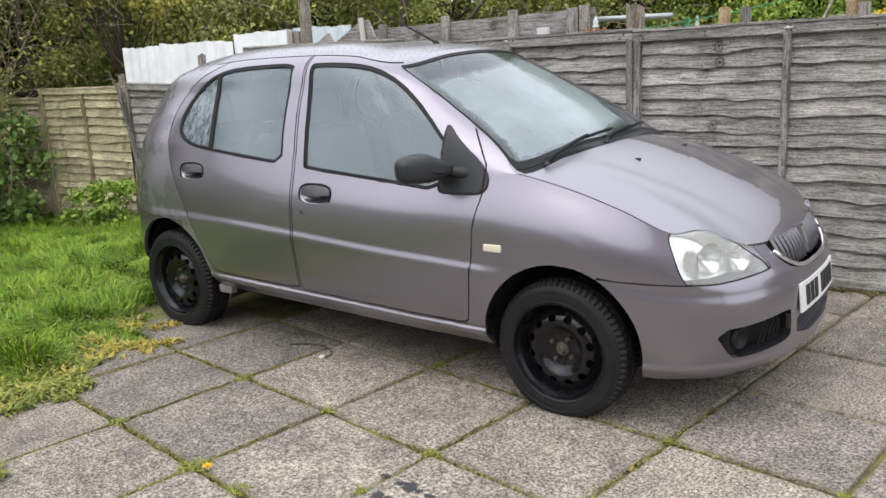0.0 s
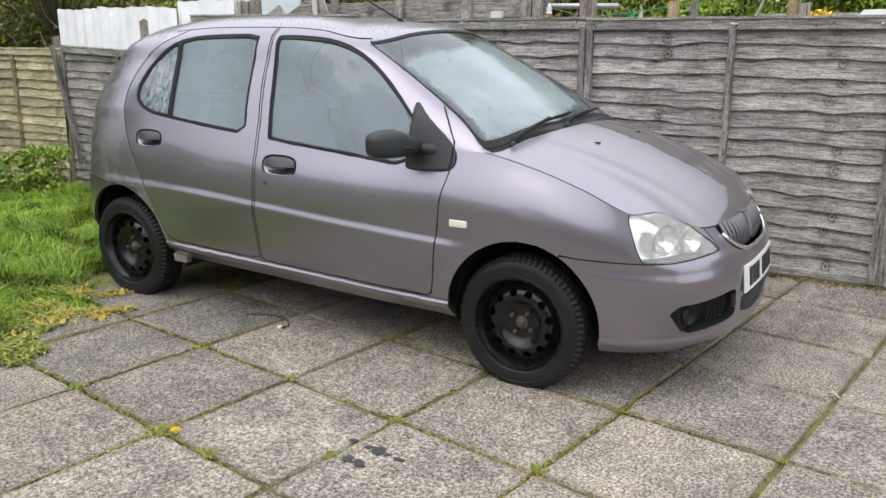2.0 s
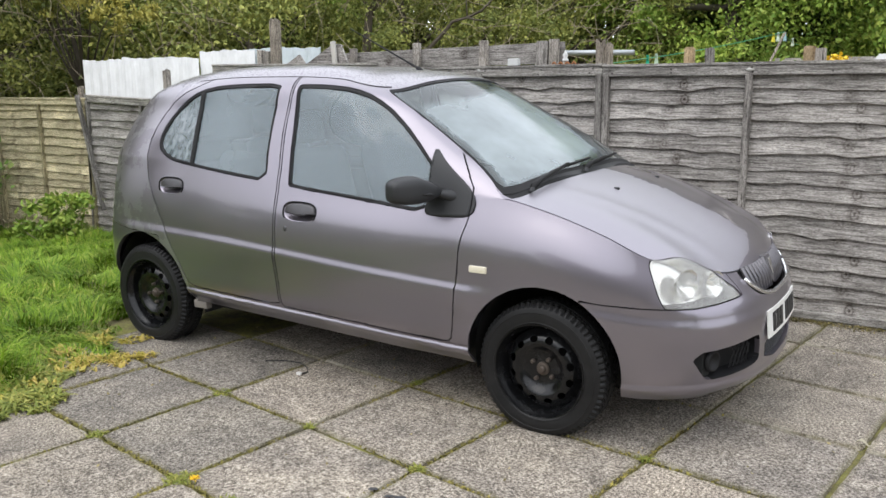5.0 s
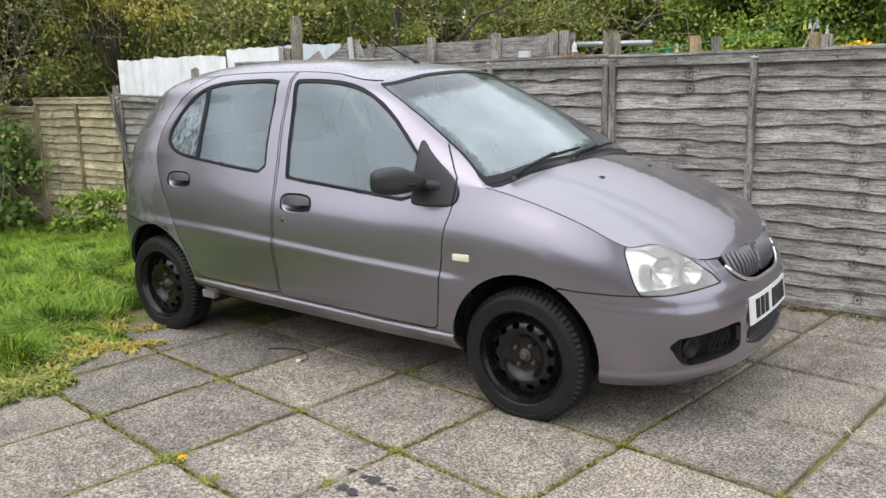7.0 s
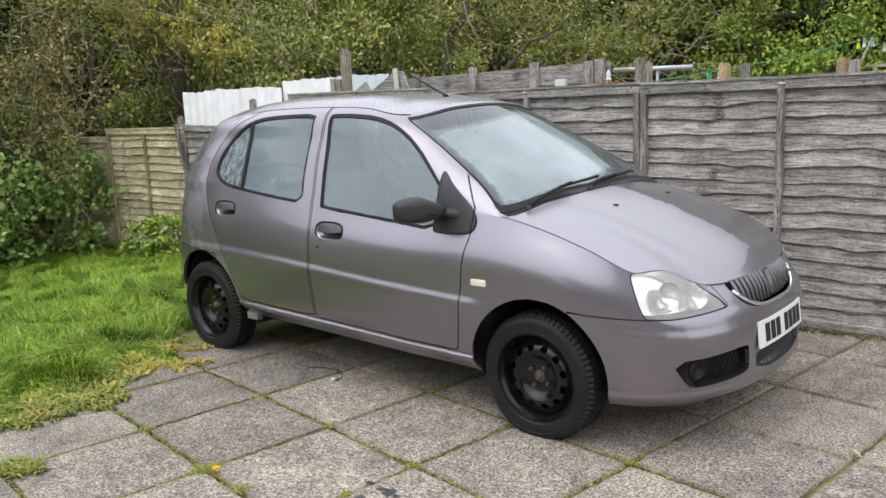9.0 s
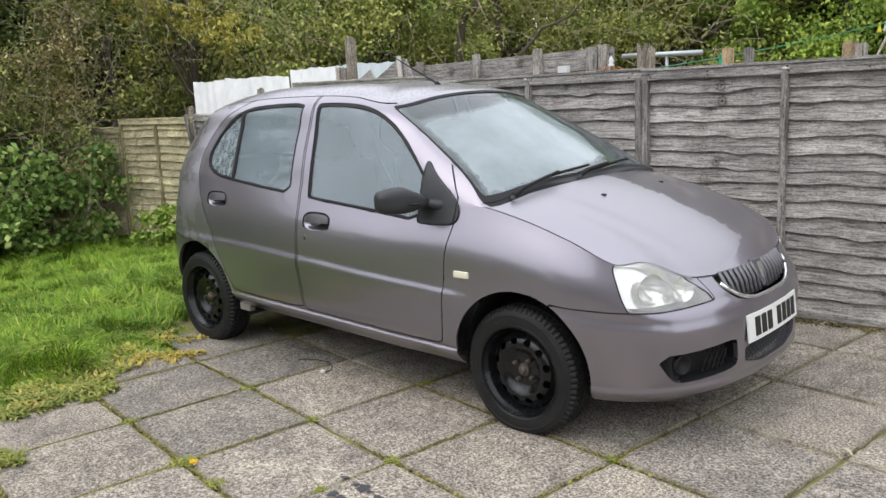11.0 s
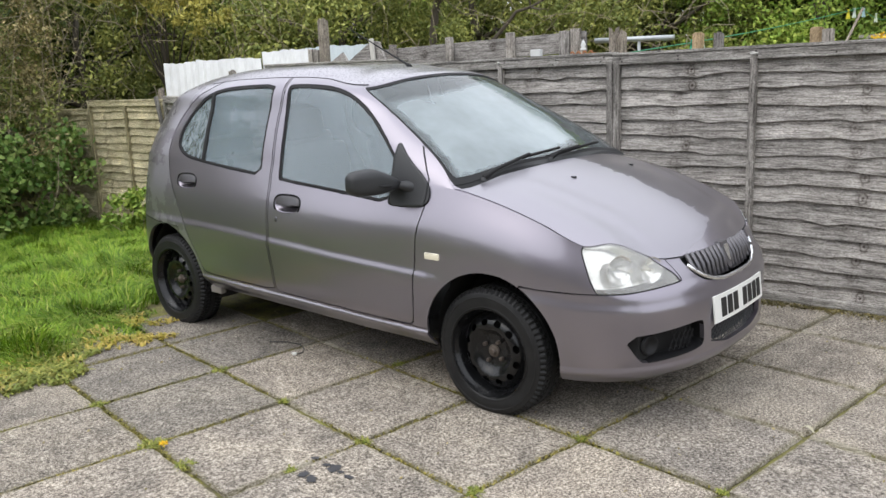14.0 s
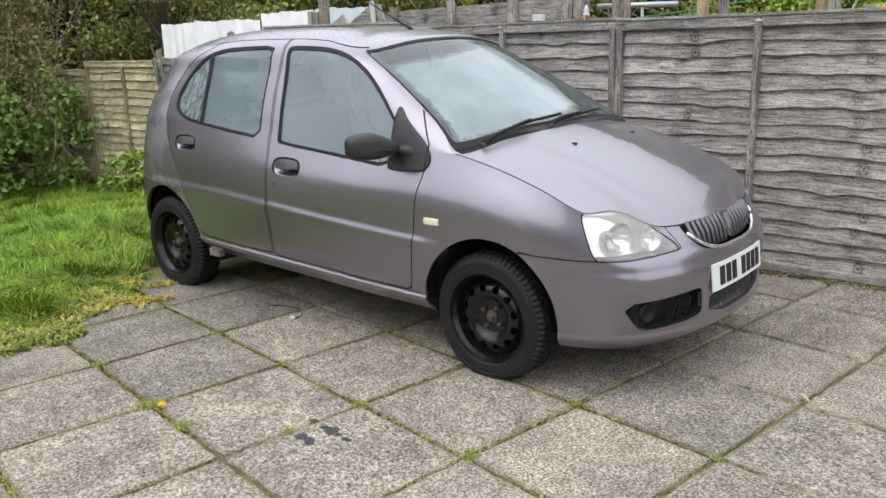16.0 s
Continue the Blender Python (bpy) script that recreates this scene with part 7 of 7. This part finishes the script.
build_post(1.715, 1.68, 0.06, 0.05, 1.605, PALEWOOD, "pale new timber post", 0.008, seed=8)
build_post(1.775, 1.69, 0.055, 0.05, 1.59, GREYPOST, "grey wooden post beside a pale one", 0.004, seed=9)


def build_back_fence():
    p = empty("old_fence")
    tagged(p, "old grey patched board fence behind the lap panels", "fence")
    for k, (z, h) in enumerate(((1.605, 0.15), (1.44, 0.15), (1.28, 0.15), (1.12, 0.15))):
        ob = new("board", stick_mesh("board", (-1.12, 0.0, -h / 2), (1.06, 0.022, h / 2), GREYWOOD, 0.005))
        ob.parent = p
        ob.matrix_local = pose(-1.06, 2.03, z, 0, 0.3 if k else -0.9, 0)
    for x, w, top in ((-1.93, 0.06, 1.70), (-1.28, 0.06, 1.725), (-0.66, 0.065, 1.725), (-0.16, 0.09, 1.705), (-0.07, 0.07, 1.715)):
        ob = new("batten", stick_mesh("batten", (x - w / 2, 1.985, -0.1), (x + w / 2, 2.028, top), GREYPOST if w < 0.08 else BATTEN, 0.006))
        ob.parent = p
    # leaning broken boards
    for nm, lab, pts in (("leaning_board", "broken grey board leaning behind the fence", [(-2.42, 1.50), (-1.98, 1.735), (-1.90, 1.725), (-1.80, 1.50)]), ("leaning_board", "broken grey board leaning behind the fence", [(-2.66, 1.50), (-2.36, 1.655), (-2.24, 1.50)])):
        bm = bmesh.new()
        fr = [bm.verts.new((x, 1.80, z)) for x, z in pts] 
        lowp = [bm.verts.new((pts[-1][0], 1.80, -0.03)), bm.verts.new((pts[0][0], 1.80, -0.03))]
        f = bm.faces.new(fr + lowp)
        ext = bmesh.ops.extrude_face_region(bm, geom=[f])
        vs = [v for v in ext["geom"] if isinstance(v, bmesh.types.BMVert)]
        bmesh.ops.translate(bm, vec=(0, 0.022, 0), verts=vs)
        bmesh.ops.recalc_face_normals(bm, faces=bm.faces)
        tagged(part(nm, bm, GREYWOOD, None), lab, "board")
    bm = bmesh.new()
    box(bm, (-0.02, -0.012, 0), (0.02, 0.012, 1.78), Matrix.Translation((-1.79, 1.775, -0.02)) @ Euler((0, radians(-5.5), 0)).to_matrix().to_4x4(), 0.004)
    tagged(part("pale_strip", bm, mat("pale_grey_strip", (0.55, 0.53, 0.48), 0.8), None), "pale thin batten leaning on the broken boards", "batten")


build_back_fence()


def build_garden_bits():
    V, F = tube_data([(-0.79, 3.53, 1.676), (-0.40, 3.535, 1.670), (-0.02, 3.54, 1.663)], 0.0235, 16)
    pipe = part_data("metal_pipe", V, F, PIPE, None)
    tagged(pipe, "grey galvanised pipe lying on a stand", "pipe")
    V, F = tube_data([(-0.35, 3.535, -0.05), (-0.35, 3.535, 1.655)], 0.014, 10)
    part_data("stand", V, F, PIPE, pipe)
    # white finial on a rust-brown ornament
    V, F = lathe_data([(0.0, 0.075), (0.010, 0.055), (0.020, 0.035), (0.012, 0.018), (0.022, 0.010), (0.022, 0.0)], 14)
    fin = part_data("finial", [(v[0] + 0.105, 1.82 + v[2], 1.555 + v[1]) for v in V], F, WHITE_SHEET, None)
    tagged(fin, "small white pointed finial on a garden ornament", "finial")
    V, F = tube_data([(0.105, 1.82, -0.05), (0.105, 1.82, 1.556)], 0.018, 8)
    part_data("stem", V, F, OLDWOOD, fin)
    rust = mat("rusty_orange_iron", (0.32, 0.13, 0.05), 0.8)
    pts = []
    for k in range(33):
        a = k / 32
        pts.append((0.02 + 0.20 * a, 1.79, 1.533 + 0.012 * math.sin(a * 25)))
    V, F = tube_data(pts, 0.006, 6)
    part_data("scroll", V, F, rust, fin, "rusty scrolled ironwork")
    bm = bmesh.new()
    box(bm, (-0.375, 1.86, -0.05), (-0.29, 1.90, 1.58), bevel=0.004)
    tagged(part("white_post", bm, WHITE_SHEET, None), "white painted post top behind the fence", "post")
    # washing line with pegs
    a, b = Vector((-0.15, 3.0, 1.545)), Vector((0.43, 7.65, 2.015))
    line = mat("green_plastic_line", (0.05, 0.28, 0.14), 0.5)
    c = Vector((0.33, 9.4, 1.93))
    prop_top = Vector((0.436, 7.7, 2.02))
    pts = [a.lerp(b, f) - Vector((0, 0, 0.03 * math.sin(math.pi * f))) for f in np.linspace(0, 1, 14)] + [b.lerp(c, f) - Vector((0, 0, 0.05 * math.sin(math.pi * f))) for f in np.linspace(0.1, 1, 10)]
    V, F = tube_data(pts, 0.005, 5)
    ob = part_data("washing_line", V, F, line, None)
    tagged(ob, "thin green plastic washing line", "washing line")
    V, F = tube_data([(-0.45, 7.7, -0.05), (0.17, 7.7, 1.4), prop_top], 0.015, 8)
    tagged(part_data("line_prop", V, F, OLDWOOD, None), "grey wooden prop under the washing line", "prop")
    for col, y in (((0.02, 0.40, 0.24), 3.94), ((0.55, 0.70, 0.55), 4.12), ((0.75, 0.68, 0.05), 7.28), ((0.62, 0.72, 0.62), 7.45), ((0.40, 0.60, 0.66), 7.78), ((0.66, 0.72, 0.58), 8.55)):
        f = (y - a.y) / (b.y - a.y)
        at = a.lerp(b, f) if f <= 1 else b.lerp(c, (y - b.y) / (c.y - b.y))
        bm = bmesh.new()
        for sgn in (-1, 1):
            box(bm, (-0.009, -0.006, -0.085), (0.009, 0.006, 0.025), Matrix.Translation(at - Vector((0, 0, 0.015))) @ Euler((0, radians(9 * sgn), 0)).to_matrix().to_4x4(), 0.003)
        tagged(part("clothes_peg", bm, mat("peg_plastic", col, 0.4), None), "small plastic clothes peg on the line", "peg", "pegs on the washing line")
    # white roof edge and rail farther off
    bm = bmesh.new()
    vs = [bm.verts.new(p) for p in ((1.72, 4.2, 1.48), (1.84, 4.25, 1.625), (5.5, 4.25, 1.635), (5.5, 4.2, 1.48), (1.72, 6.0, 1.48), (1.84, 5.95, 1.625), (5.5, 5.95, 1.635), (5.5, 6.0, 1.48))]
    for f in ((0, 3, 2, 1), (4, 5, 6, 7), (1, 2, 6, 5), (0, 1, 5, 4), (3, 7, 6, 2), (0, 4, 7, 3)):
        bm.faces.new([vs[i] for i in f])
    bmesh.ops.recalc_face_normals(bm, faces=bm.faces)
    roof_ob = part("shed_roof", bm, WHITE_SHEET, None)
    shed = tagged(roof_ob, "flat white shed roof beyond the fence", "shed")
    bm = bmesh.new()
    box(bm, (1.95, 4.35, -0.05), (5.3, 5.85, 1.49), bevel=0.01)
    part("shed_wall", bm, OLDWOOD, roof_ob)
    bm = bmesh.new()
    box(bm, (0.10, 8.9, 1.69), (1.35, 8.94, 1.73), bevel=0.004)
    rail = part("garden_rail", bm, GREYWOOD, None)
    tagged(rail, "low grey rail in the next garden", "rail")
    for x in (0.2, 1.25):
        bm = bmesh.new()
        box(bm, (x - 0.03, 8.895, -0.05), (x + 0.03, 8.945, 1.69), bevel=0.004)
        part("rail_post", bm, GREYWOOD, rail)
    rnd = np.random.default_rng(3)
    P = np.array([1.50, 4.3, 1.585]) + rnd.normal(size=(110, 3)) * np.array([0.055, 0.05, 0.022])
    V, F = leaves(rnd, P, 0.034, 0.0, 0.8)
    fl = new("yellow_flowers", fast_mesh("yellow_flowers", V, F, mat("yellow_petals", (0.75, 0.5, 0.02), 0.6)))
    tagged(fl, "yellow flowers on a tall plant behind the fence", "flowers", kind="stuff")
    V, F = tube_data([(1.50, 4.3, -0.05), (1.50, 4.3, 1.575)], 0.015, 6)
    part_data("stem", V, F, BARK, fl)


build_garden_bits()


def build_behind():
    """What stands behind the camera and shows only in the paint and glass: a hedge, a conifer."""
    lab = "dark garden hedge bush across the yard"
    for k, (x, y, h, r) in enumerate(((-14, -10, 2.6, 1.9), (-11.5, -12, 2.5, 2.0), (-9, -13, 2.4, 2.2), (-6.5, -14.5, 2.6, 2.2), (-4, -15, 2.5, 2.2), (11, -12.5, 2.6, 2.2), (13, -10, 2.7, 2.2), (14.5, -7, 2.8, 2.2))):
        rnd = np.random.default_rng(500 + k)
        t = empty("garden_bush", (x, y, -0.05))
        tagged(t, lab, "bush", "bushes across the yard")
        V, F = tube_data([(0, 0, 0), (0.1, 0, h * 0.5)], [0.09, 0.03], 7)
        part_data("stem", V, F, BARK, t)
        cl = np.stack([rnd.normal(size=40) * r * 0.55, rnd.normal(size=40) * 0.5, rnd.uniform(0.2, h, 40)], 1)
        P = clump_points(rnd, 3500, cl, rnd.uniform(0.3, 0.6, 40))
        P[:, 2] = np.maximum(P[:, 2], 0.05)
        V, F = leaves(rnd, P, 0.24)
        ob = new("crown", fast_mesh("crown", V, F, BRAMBLE))
        ob.parent = t
        tagged(ob, kind="stuff")
    t = empty("conifer", (-8.9, -5.3, -0.05))
    tagged(t, "dark narrow conifer across the yard", "tree")
    rnd = np.random.default_rng(91)
    V, F = tube_data([(0, 0, 0), (0, 0, 3.0)], [0.12, 0.02], 8)
    part_data("trunk", V, F, BARK, t)
    z = rnd.uniform(0.3, 3.1, 5000)
    a = rnd.uniform(0, 6.28, 5000)
    rr = (3.2 - z) * 0.36 * np.sqrt(rnd.uniform(0, 1, 5000)) * (0.7 + 0.3 * np.sin(a * 5 + z * 9))
    P = np.stack([rr * np.cos(a), rr * np.sin(a), z - rr * 0.2], 1)
    V, F = leaves(rnd, P, 0.16, 0.5, 0.3)
    ob = new("crown", fast_mesh("crown", V, F, BRAMBLE))
    ob.parent = t
    tagged(ob, kind="stuff")


build_behind()


def build_house_blocker():
    """A plain house, added unseen behind the camera to close the yard and block low sky."""
    h = empty("house", (4.5, -14.0, -0.05))
    tagged(h, "plain rendered house across the yard, added unseen to block low sky", "house")
    bm = bmesh.new()
    box(bm, (-5.5, -3.0, 0.0), (6.5, 3.0, 2.9), bevel=0.02)
    render_mat = mat("dull_pebble_render", (0.23, 0.22, 0.20), 0.95)
    v = coords(render_mat)
    L(render_mat, ramp(render_mat, noise_tex(render_mat, v, 2.0, 6, 0.7), [(0.3, (0.17, 0.165, 0.15)), (0.7, (0.28, 0.27, 0.25))]), bsdf(render_mat).inputs["Base Color"])
    bump(render_mat, noise_tex(render_mat, v, 60, 3), 0.5, 0.01)
    part("wall", bm, render_mat, h)
    V = [(-5.9, -3.4, 2.87), (6.9, -3.4, 2.87), (6.9, 3.4, 2.87), (-5.9, 3.4, 2.87), (-5.9, 0, 5.0), (6.9, 0, 5.0)]
    part_data("roof", V, [(3, 2, 5, 4), (1, 0, 4, 5), (0, 3, 4), (2, 1, 5), (0, 1, 2, 3)], mat("grey_roof_tile", (0.12, 0.11, 0.10), 0.9), h, "", False)


build_house_blocker()


# ---- small things on the slabs ----
def build_small():
    wire = mat("thin_black_wire", (0.02, 0.02, 0.02), 0.6)
    pts = [(-0.39, -0.71, 0.006), (-0.30, -0.66, 0.008), (-0.20, -0.655, 0.012), (-0.12, -0.69, 0.010), (-0.085, -0.735, 0.007), (-0.105, -0.765, 0.006)]
    V, F = tube_data(pts, 0.0028, 6)
    ob = part_data("wire_end", V, F, wire, None)
    tagged(ob, "short bent black wire lying on a slab", "wire")
    bm = bmesh.new()
    box(bm, (-0.125, -0.775, 0.0), (-0.10, -0.755, 0.012), bevel=0.003)
    part("wire_cap", bm, WHITE_PLATE, ob, "small white cap")
    # a curled pale leaf on a joint
    leafm = mat("pale_dead_leaf", (0.40, 0.37, 0.27), 0.8)
    V, F = [], []
    n = 8
    for k in range(n + 1):
        f = k / n
        w = 0.011 * math.sin(math.pi * f) + 0.001
        for j in (-1, 0, 1):
            V.append((2.30 + 0.055 * f - 0.02 * j * w, -0.215 + j * w + 0.01 * math.sin(4 * f), 0.006 + 0.008 * math.sin(5 * f) + 0.006 * abs(j)))
    F = [(3 * k + j, 3 * k + 3 + j, 3 * k + 4 + j, 3 * k + 1 + j) for k in range(n) for j in range(2)]
    ob = part_data("dead_leaf", V, F, leafm, None)
    tagged(ob, "pale curled dead leaf on a slab joint", "leaf")
    # dandelion head
    rnd = np.random.default_rng(8)
    p = G0 + SLAB * (1.12 * UX + 0.03 * VX)
    P = np.array([p.x, p.y, 0.022]) + rnd.normal(size=(60, 3)) * np.array([0.007, 0.007, 0.003])
    V, F = leaves(rnd, P, 0.012, 0.0, 0.5)
    ob = new("dandelion", fast_mesh("dandelion", V, F, mat("dandelion_yellow", (0.85, 0.55, 0.02), 0.6)))
    tagged(ob, "small yellow dandelion head in a joint", "flower")
    V, F = tube_data([(p.x, p.y, -0.02), (p.x, p.y, 0.022)], 0.002, 5)
    part_data("stem", V, F, WEED, ob)
    # old oil drips, raised a hair above the slab
    oil = mat("dark_oil_stain", (0.045, 0.045, 0.048), 0.6)
    r = rng(31)
    for k, (x, y, a) in enumerate(((0.917, -1.514, 0.012), (1.04, -1.529, 0.024), (1.134, -1.543, 0.014), (0.983, -1.628, 0.018), (1.034, -1.635, 0.020), (0.996, -1.526, 0.012), (1.082, -1.535, 0.010))):
        bm = bmesh.new()
        ph = [r.uniform(0, 6.28) for _ in range(3)]
        ring = []
        for i in range(18):
            w = 2 * math.pi * i / 18
            rr = a * (1 + 0.25 * math.sin(2 * w + ph[0]) + 0.16 * math.sin(5 * w + ph[1]))
            ring.append(bm.verts.new((x + rr * math.cos(w) * 1.3, y + rr * math.sin(w), 0.0045)))
        bm.faces.new(ring)
        tagged(part("oil_stain", bm, oil, None), "dark dried oil drip on a slab", "stain", "oil drips on the slab")
    # brown litter blown under the fence and along the joints
    P = np.stack([rnd.uniform(-0.6, 4.5, 500), 1.50 + rnd.normal(size=500) * 0.03, np.full(500, 0.008)], 1)
    P2 = np.stack([rnd.uniform(-1.1, 3.6, 260), rnd.uniform(-2.6, 1.4, 260), np.full(260, 0.007)], 1)
    V, F = leaves(rnd, np.concatenate([P, P2]), 0.016, 0.0, 0.6)
    V[:, 2] = np.clip(V[:, 2], 0.004, 0.02)
    ob = new("leaf_litter", fast_mesh("leaf_litter", V, F, BROWN))
    tagged(ob, "scraps of brown leaf litter on the slabs", "litter", kind="stuff")


build_small()


def build_splashes():
    """Dried pale splashes on the fence's top rail."""
    dried = mat("chalky_dried_splash", (0.50, 0.49, 0.46), 0.9)
    for k, (x, z, w, h) in enumerate(((1.423, 1.472, 0.026, 0.010), (-0.42, 1.490, 0.016, 0.010), (2.2, 1.47, 0.010, 0.007))):
        r = rng(70 + k)
        rim = []
        for i in range(14):
            a = 2 * math.pi * i / 14
            q = r.uniform(0.6, 1.1)
            rim.append((x + w * q * math.cos(a), z + h * q * math.sin(a)))
        y = FENCE_Y - 0.0585
        V = [(px, y, pz) for px, pz in rim] + [(px, y + 0.004, pz) for px, pz in rim] + [(x, y - 0.002, z)]
        F = [(i, (i + 1) % 14, 28) for i in range(14)] + [(i, i + 14, (i + 1) % 14 + 14, (i + 1) % 14) for i in range(14)]
        ob = part_data("dried_splash", V, F, dried, None)
        tagged(ob, "pale dried splash on the fence's top rail", "splash", "splashes on the fence")


build_splashes()


def build_fence_foot():
    """Moss, dirt and small weeds along the foot of the fence, and a green shrub behind the car."""
    rnd = np.random.default_rng(63)
    n = 9000
    x = rnd.uniform(-1.4, 5.6, n)
    y = FENCE_Y - 0.035 - np.abs(rnd.normal(size=n)) * (0.025 + 0.03 * (0.5 + 0.5 * np.sin(x * 3.3) * np.sin(x * 7.1)))
    V, F = blades(rnd, np.stack([x, y, np.full(n, -0.004)], 1), rnd.uniform(0.008, 0.04, n), rnd.uniform(0.006, 0.016, n), rnd.uniform(0.3, 0.95, n), rnd.uniform(0, 6.28, n), 0.6)
    ob = new("fence_foot_moss", fast_mesh("fence_foot_moss", V, F, FOOT))
    tagged(ob, "brown and olive moss and litter along the fence's foot", "moss", kind="stuff")
    t = empty("nettle_clump", (-5.5, 1.42, ground_height(-5.5, 1.4) - 0.02))
    tagged(t, "leafy green weed clump growing against the fence", "weed")
    cl = np.stack([rnd.normal(size=26) * 0.24, rnd.normal(size=26) * 0.07, rnd.uniform(0.06, 0.52, 26)], 1)
    for p in cl[:12]:
        V, F = tube_data([(p[0] * 0.4, p[1] * 0.4, 0), (p[0] * 0.8, p[1] * 0.8, p[2] * 0.6), tuple(p)], [0.005, 0.004, 0.002], 5)
        part_data("stem", V, F, STALK, t)
    P = clump_points(rnd, 1700, cl, np.full(26, 0.085))
    P[:, 2] = np.maximum(P[:, 2], 0.02)
    V, F = leaves(rnd, P, 0.062, 0.3, 0.6)
    ob = new("foliage", fast_mesh("foliage", V, F, GREEN))
    ob.parent = t
    tagged(ob, kind="stuff")


FOOT = leaf_material("brown_olive_moss", (0.07, 0.06, 0.03), (0.14, 0.115, 0.05), (0.22, 0.20, 0.07))
build_fence_foot()


# ---- paving slabs, last in the file ----
def slab_mesh(seed, material=None):
    r = rng(seed)
    h = SLAB / 2 - 0.007 - r.uniform(0, 0.004)
    bm = bmesh.new()
    k = 14
    ring = []
    side = []
    for s in range(4):
        for i in range(k):
            f = -1 + 2 * i / k
            p = {0: (f, -1), 1: (1, f), 2: (-f, 1), 3: (-1, -f)}[s]
            side.append(p)
    def loop(inset, z, jit):
        out = []
        for px, py in side:
            j = r.uniform(-jit, jit)
            out.append(bm.verts.new((px * (h - inset + j), py * (h - inset + j), z)))
        return out
    a = loop(0.0, -0.05, 0.0015)
    b = loop(0.001, -0.010, 0.003)
    c = loop(0.006, 0.0, 0.0045)
    for lo, hi in ((a, b), (b, c)):
        for i in range(len(lo)):
            i2 = (i + 1) % len(lo)
            bm.faces.new((lo[i], lo[i2], hi[i2], hi[i]))
    bm.faces.new(c)
    me = bpy.data.meshes.new("slab")
    bm.to_mesh(me)
    bm.free()
    me.materials.append(material or SLABM)
    return me


def build_paving():
    base = empty("paving")
    tagged(base, "square grey concrete paving slabs with mossy joints", "paving", kind="structure")
    meshes = [slab_mesh(50 + k) for k in range(6)]
    dull = [slab_mesh(80 + k, DARKER_SLABM) for k in range(3)]
    r = rng(9)
    for iu in range(-2, 10):
        for iv in range(-7, 7):
            c = G0 + SLAB * ((iu + 0.5) * UX + (iv + 0.5) * VX)
            if c.y > 1.62:
                continue
            if iu == -2 and not (iv in (0, 1)):
                continue
            if c.x < -1.5:
                continue
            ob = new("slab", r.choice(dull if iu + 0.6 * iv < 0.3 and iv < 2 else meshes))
            ob.parent = base
            ob.matrix_local = pose(c.x, c.y, r.uniform(-0.003, 0.003), r.uniform(-0.35, 0.35), r.uniform(-0.35, 0.35), math.degrees(ANG) + 90 * r.randrange(4) + r.uniform(-0.3, 0.3))


build_paving()
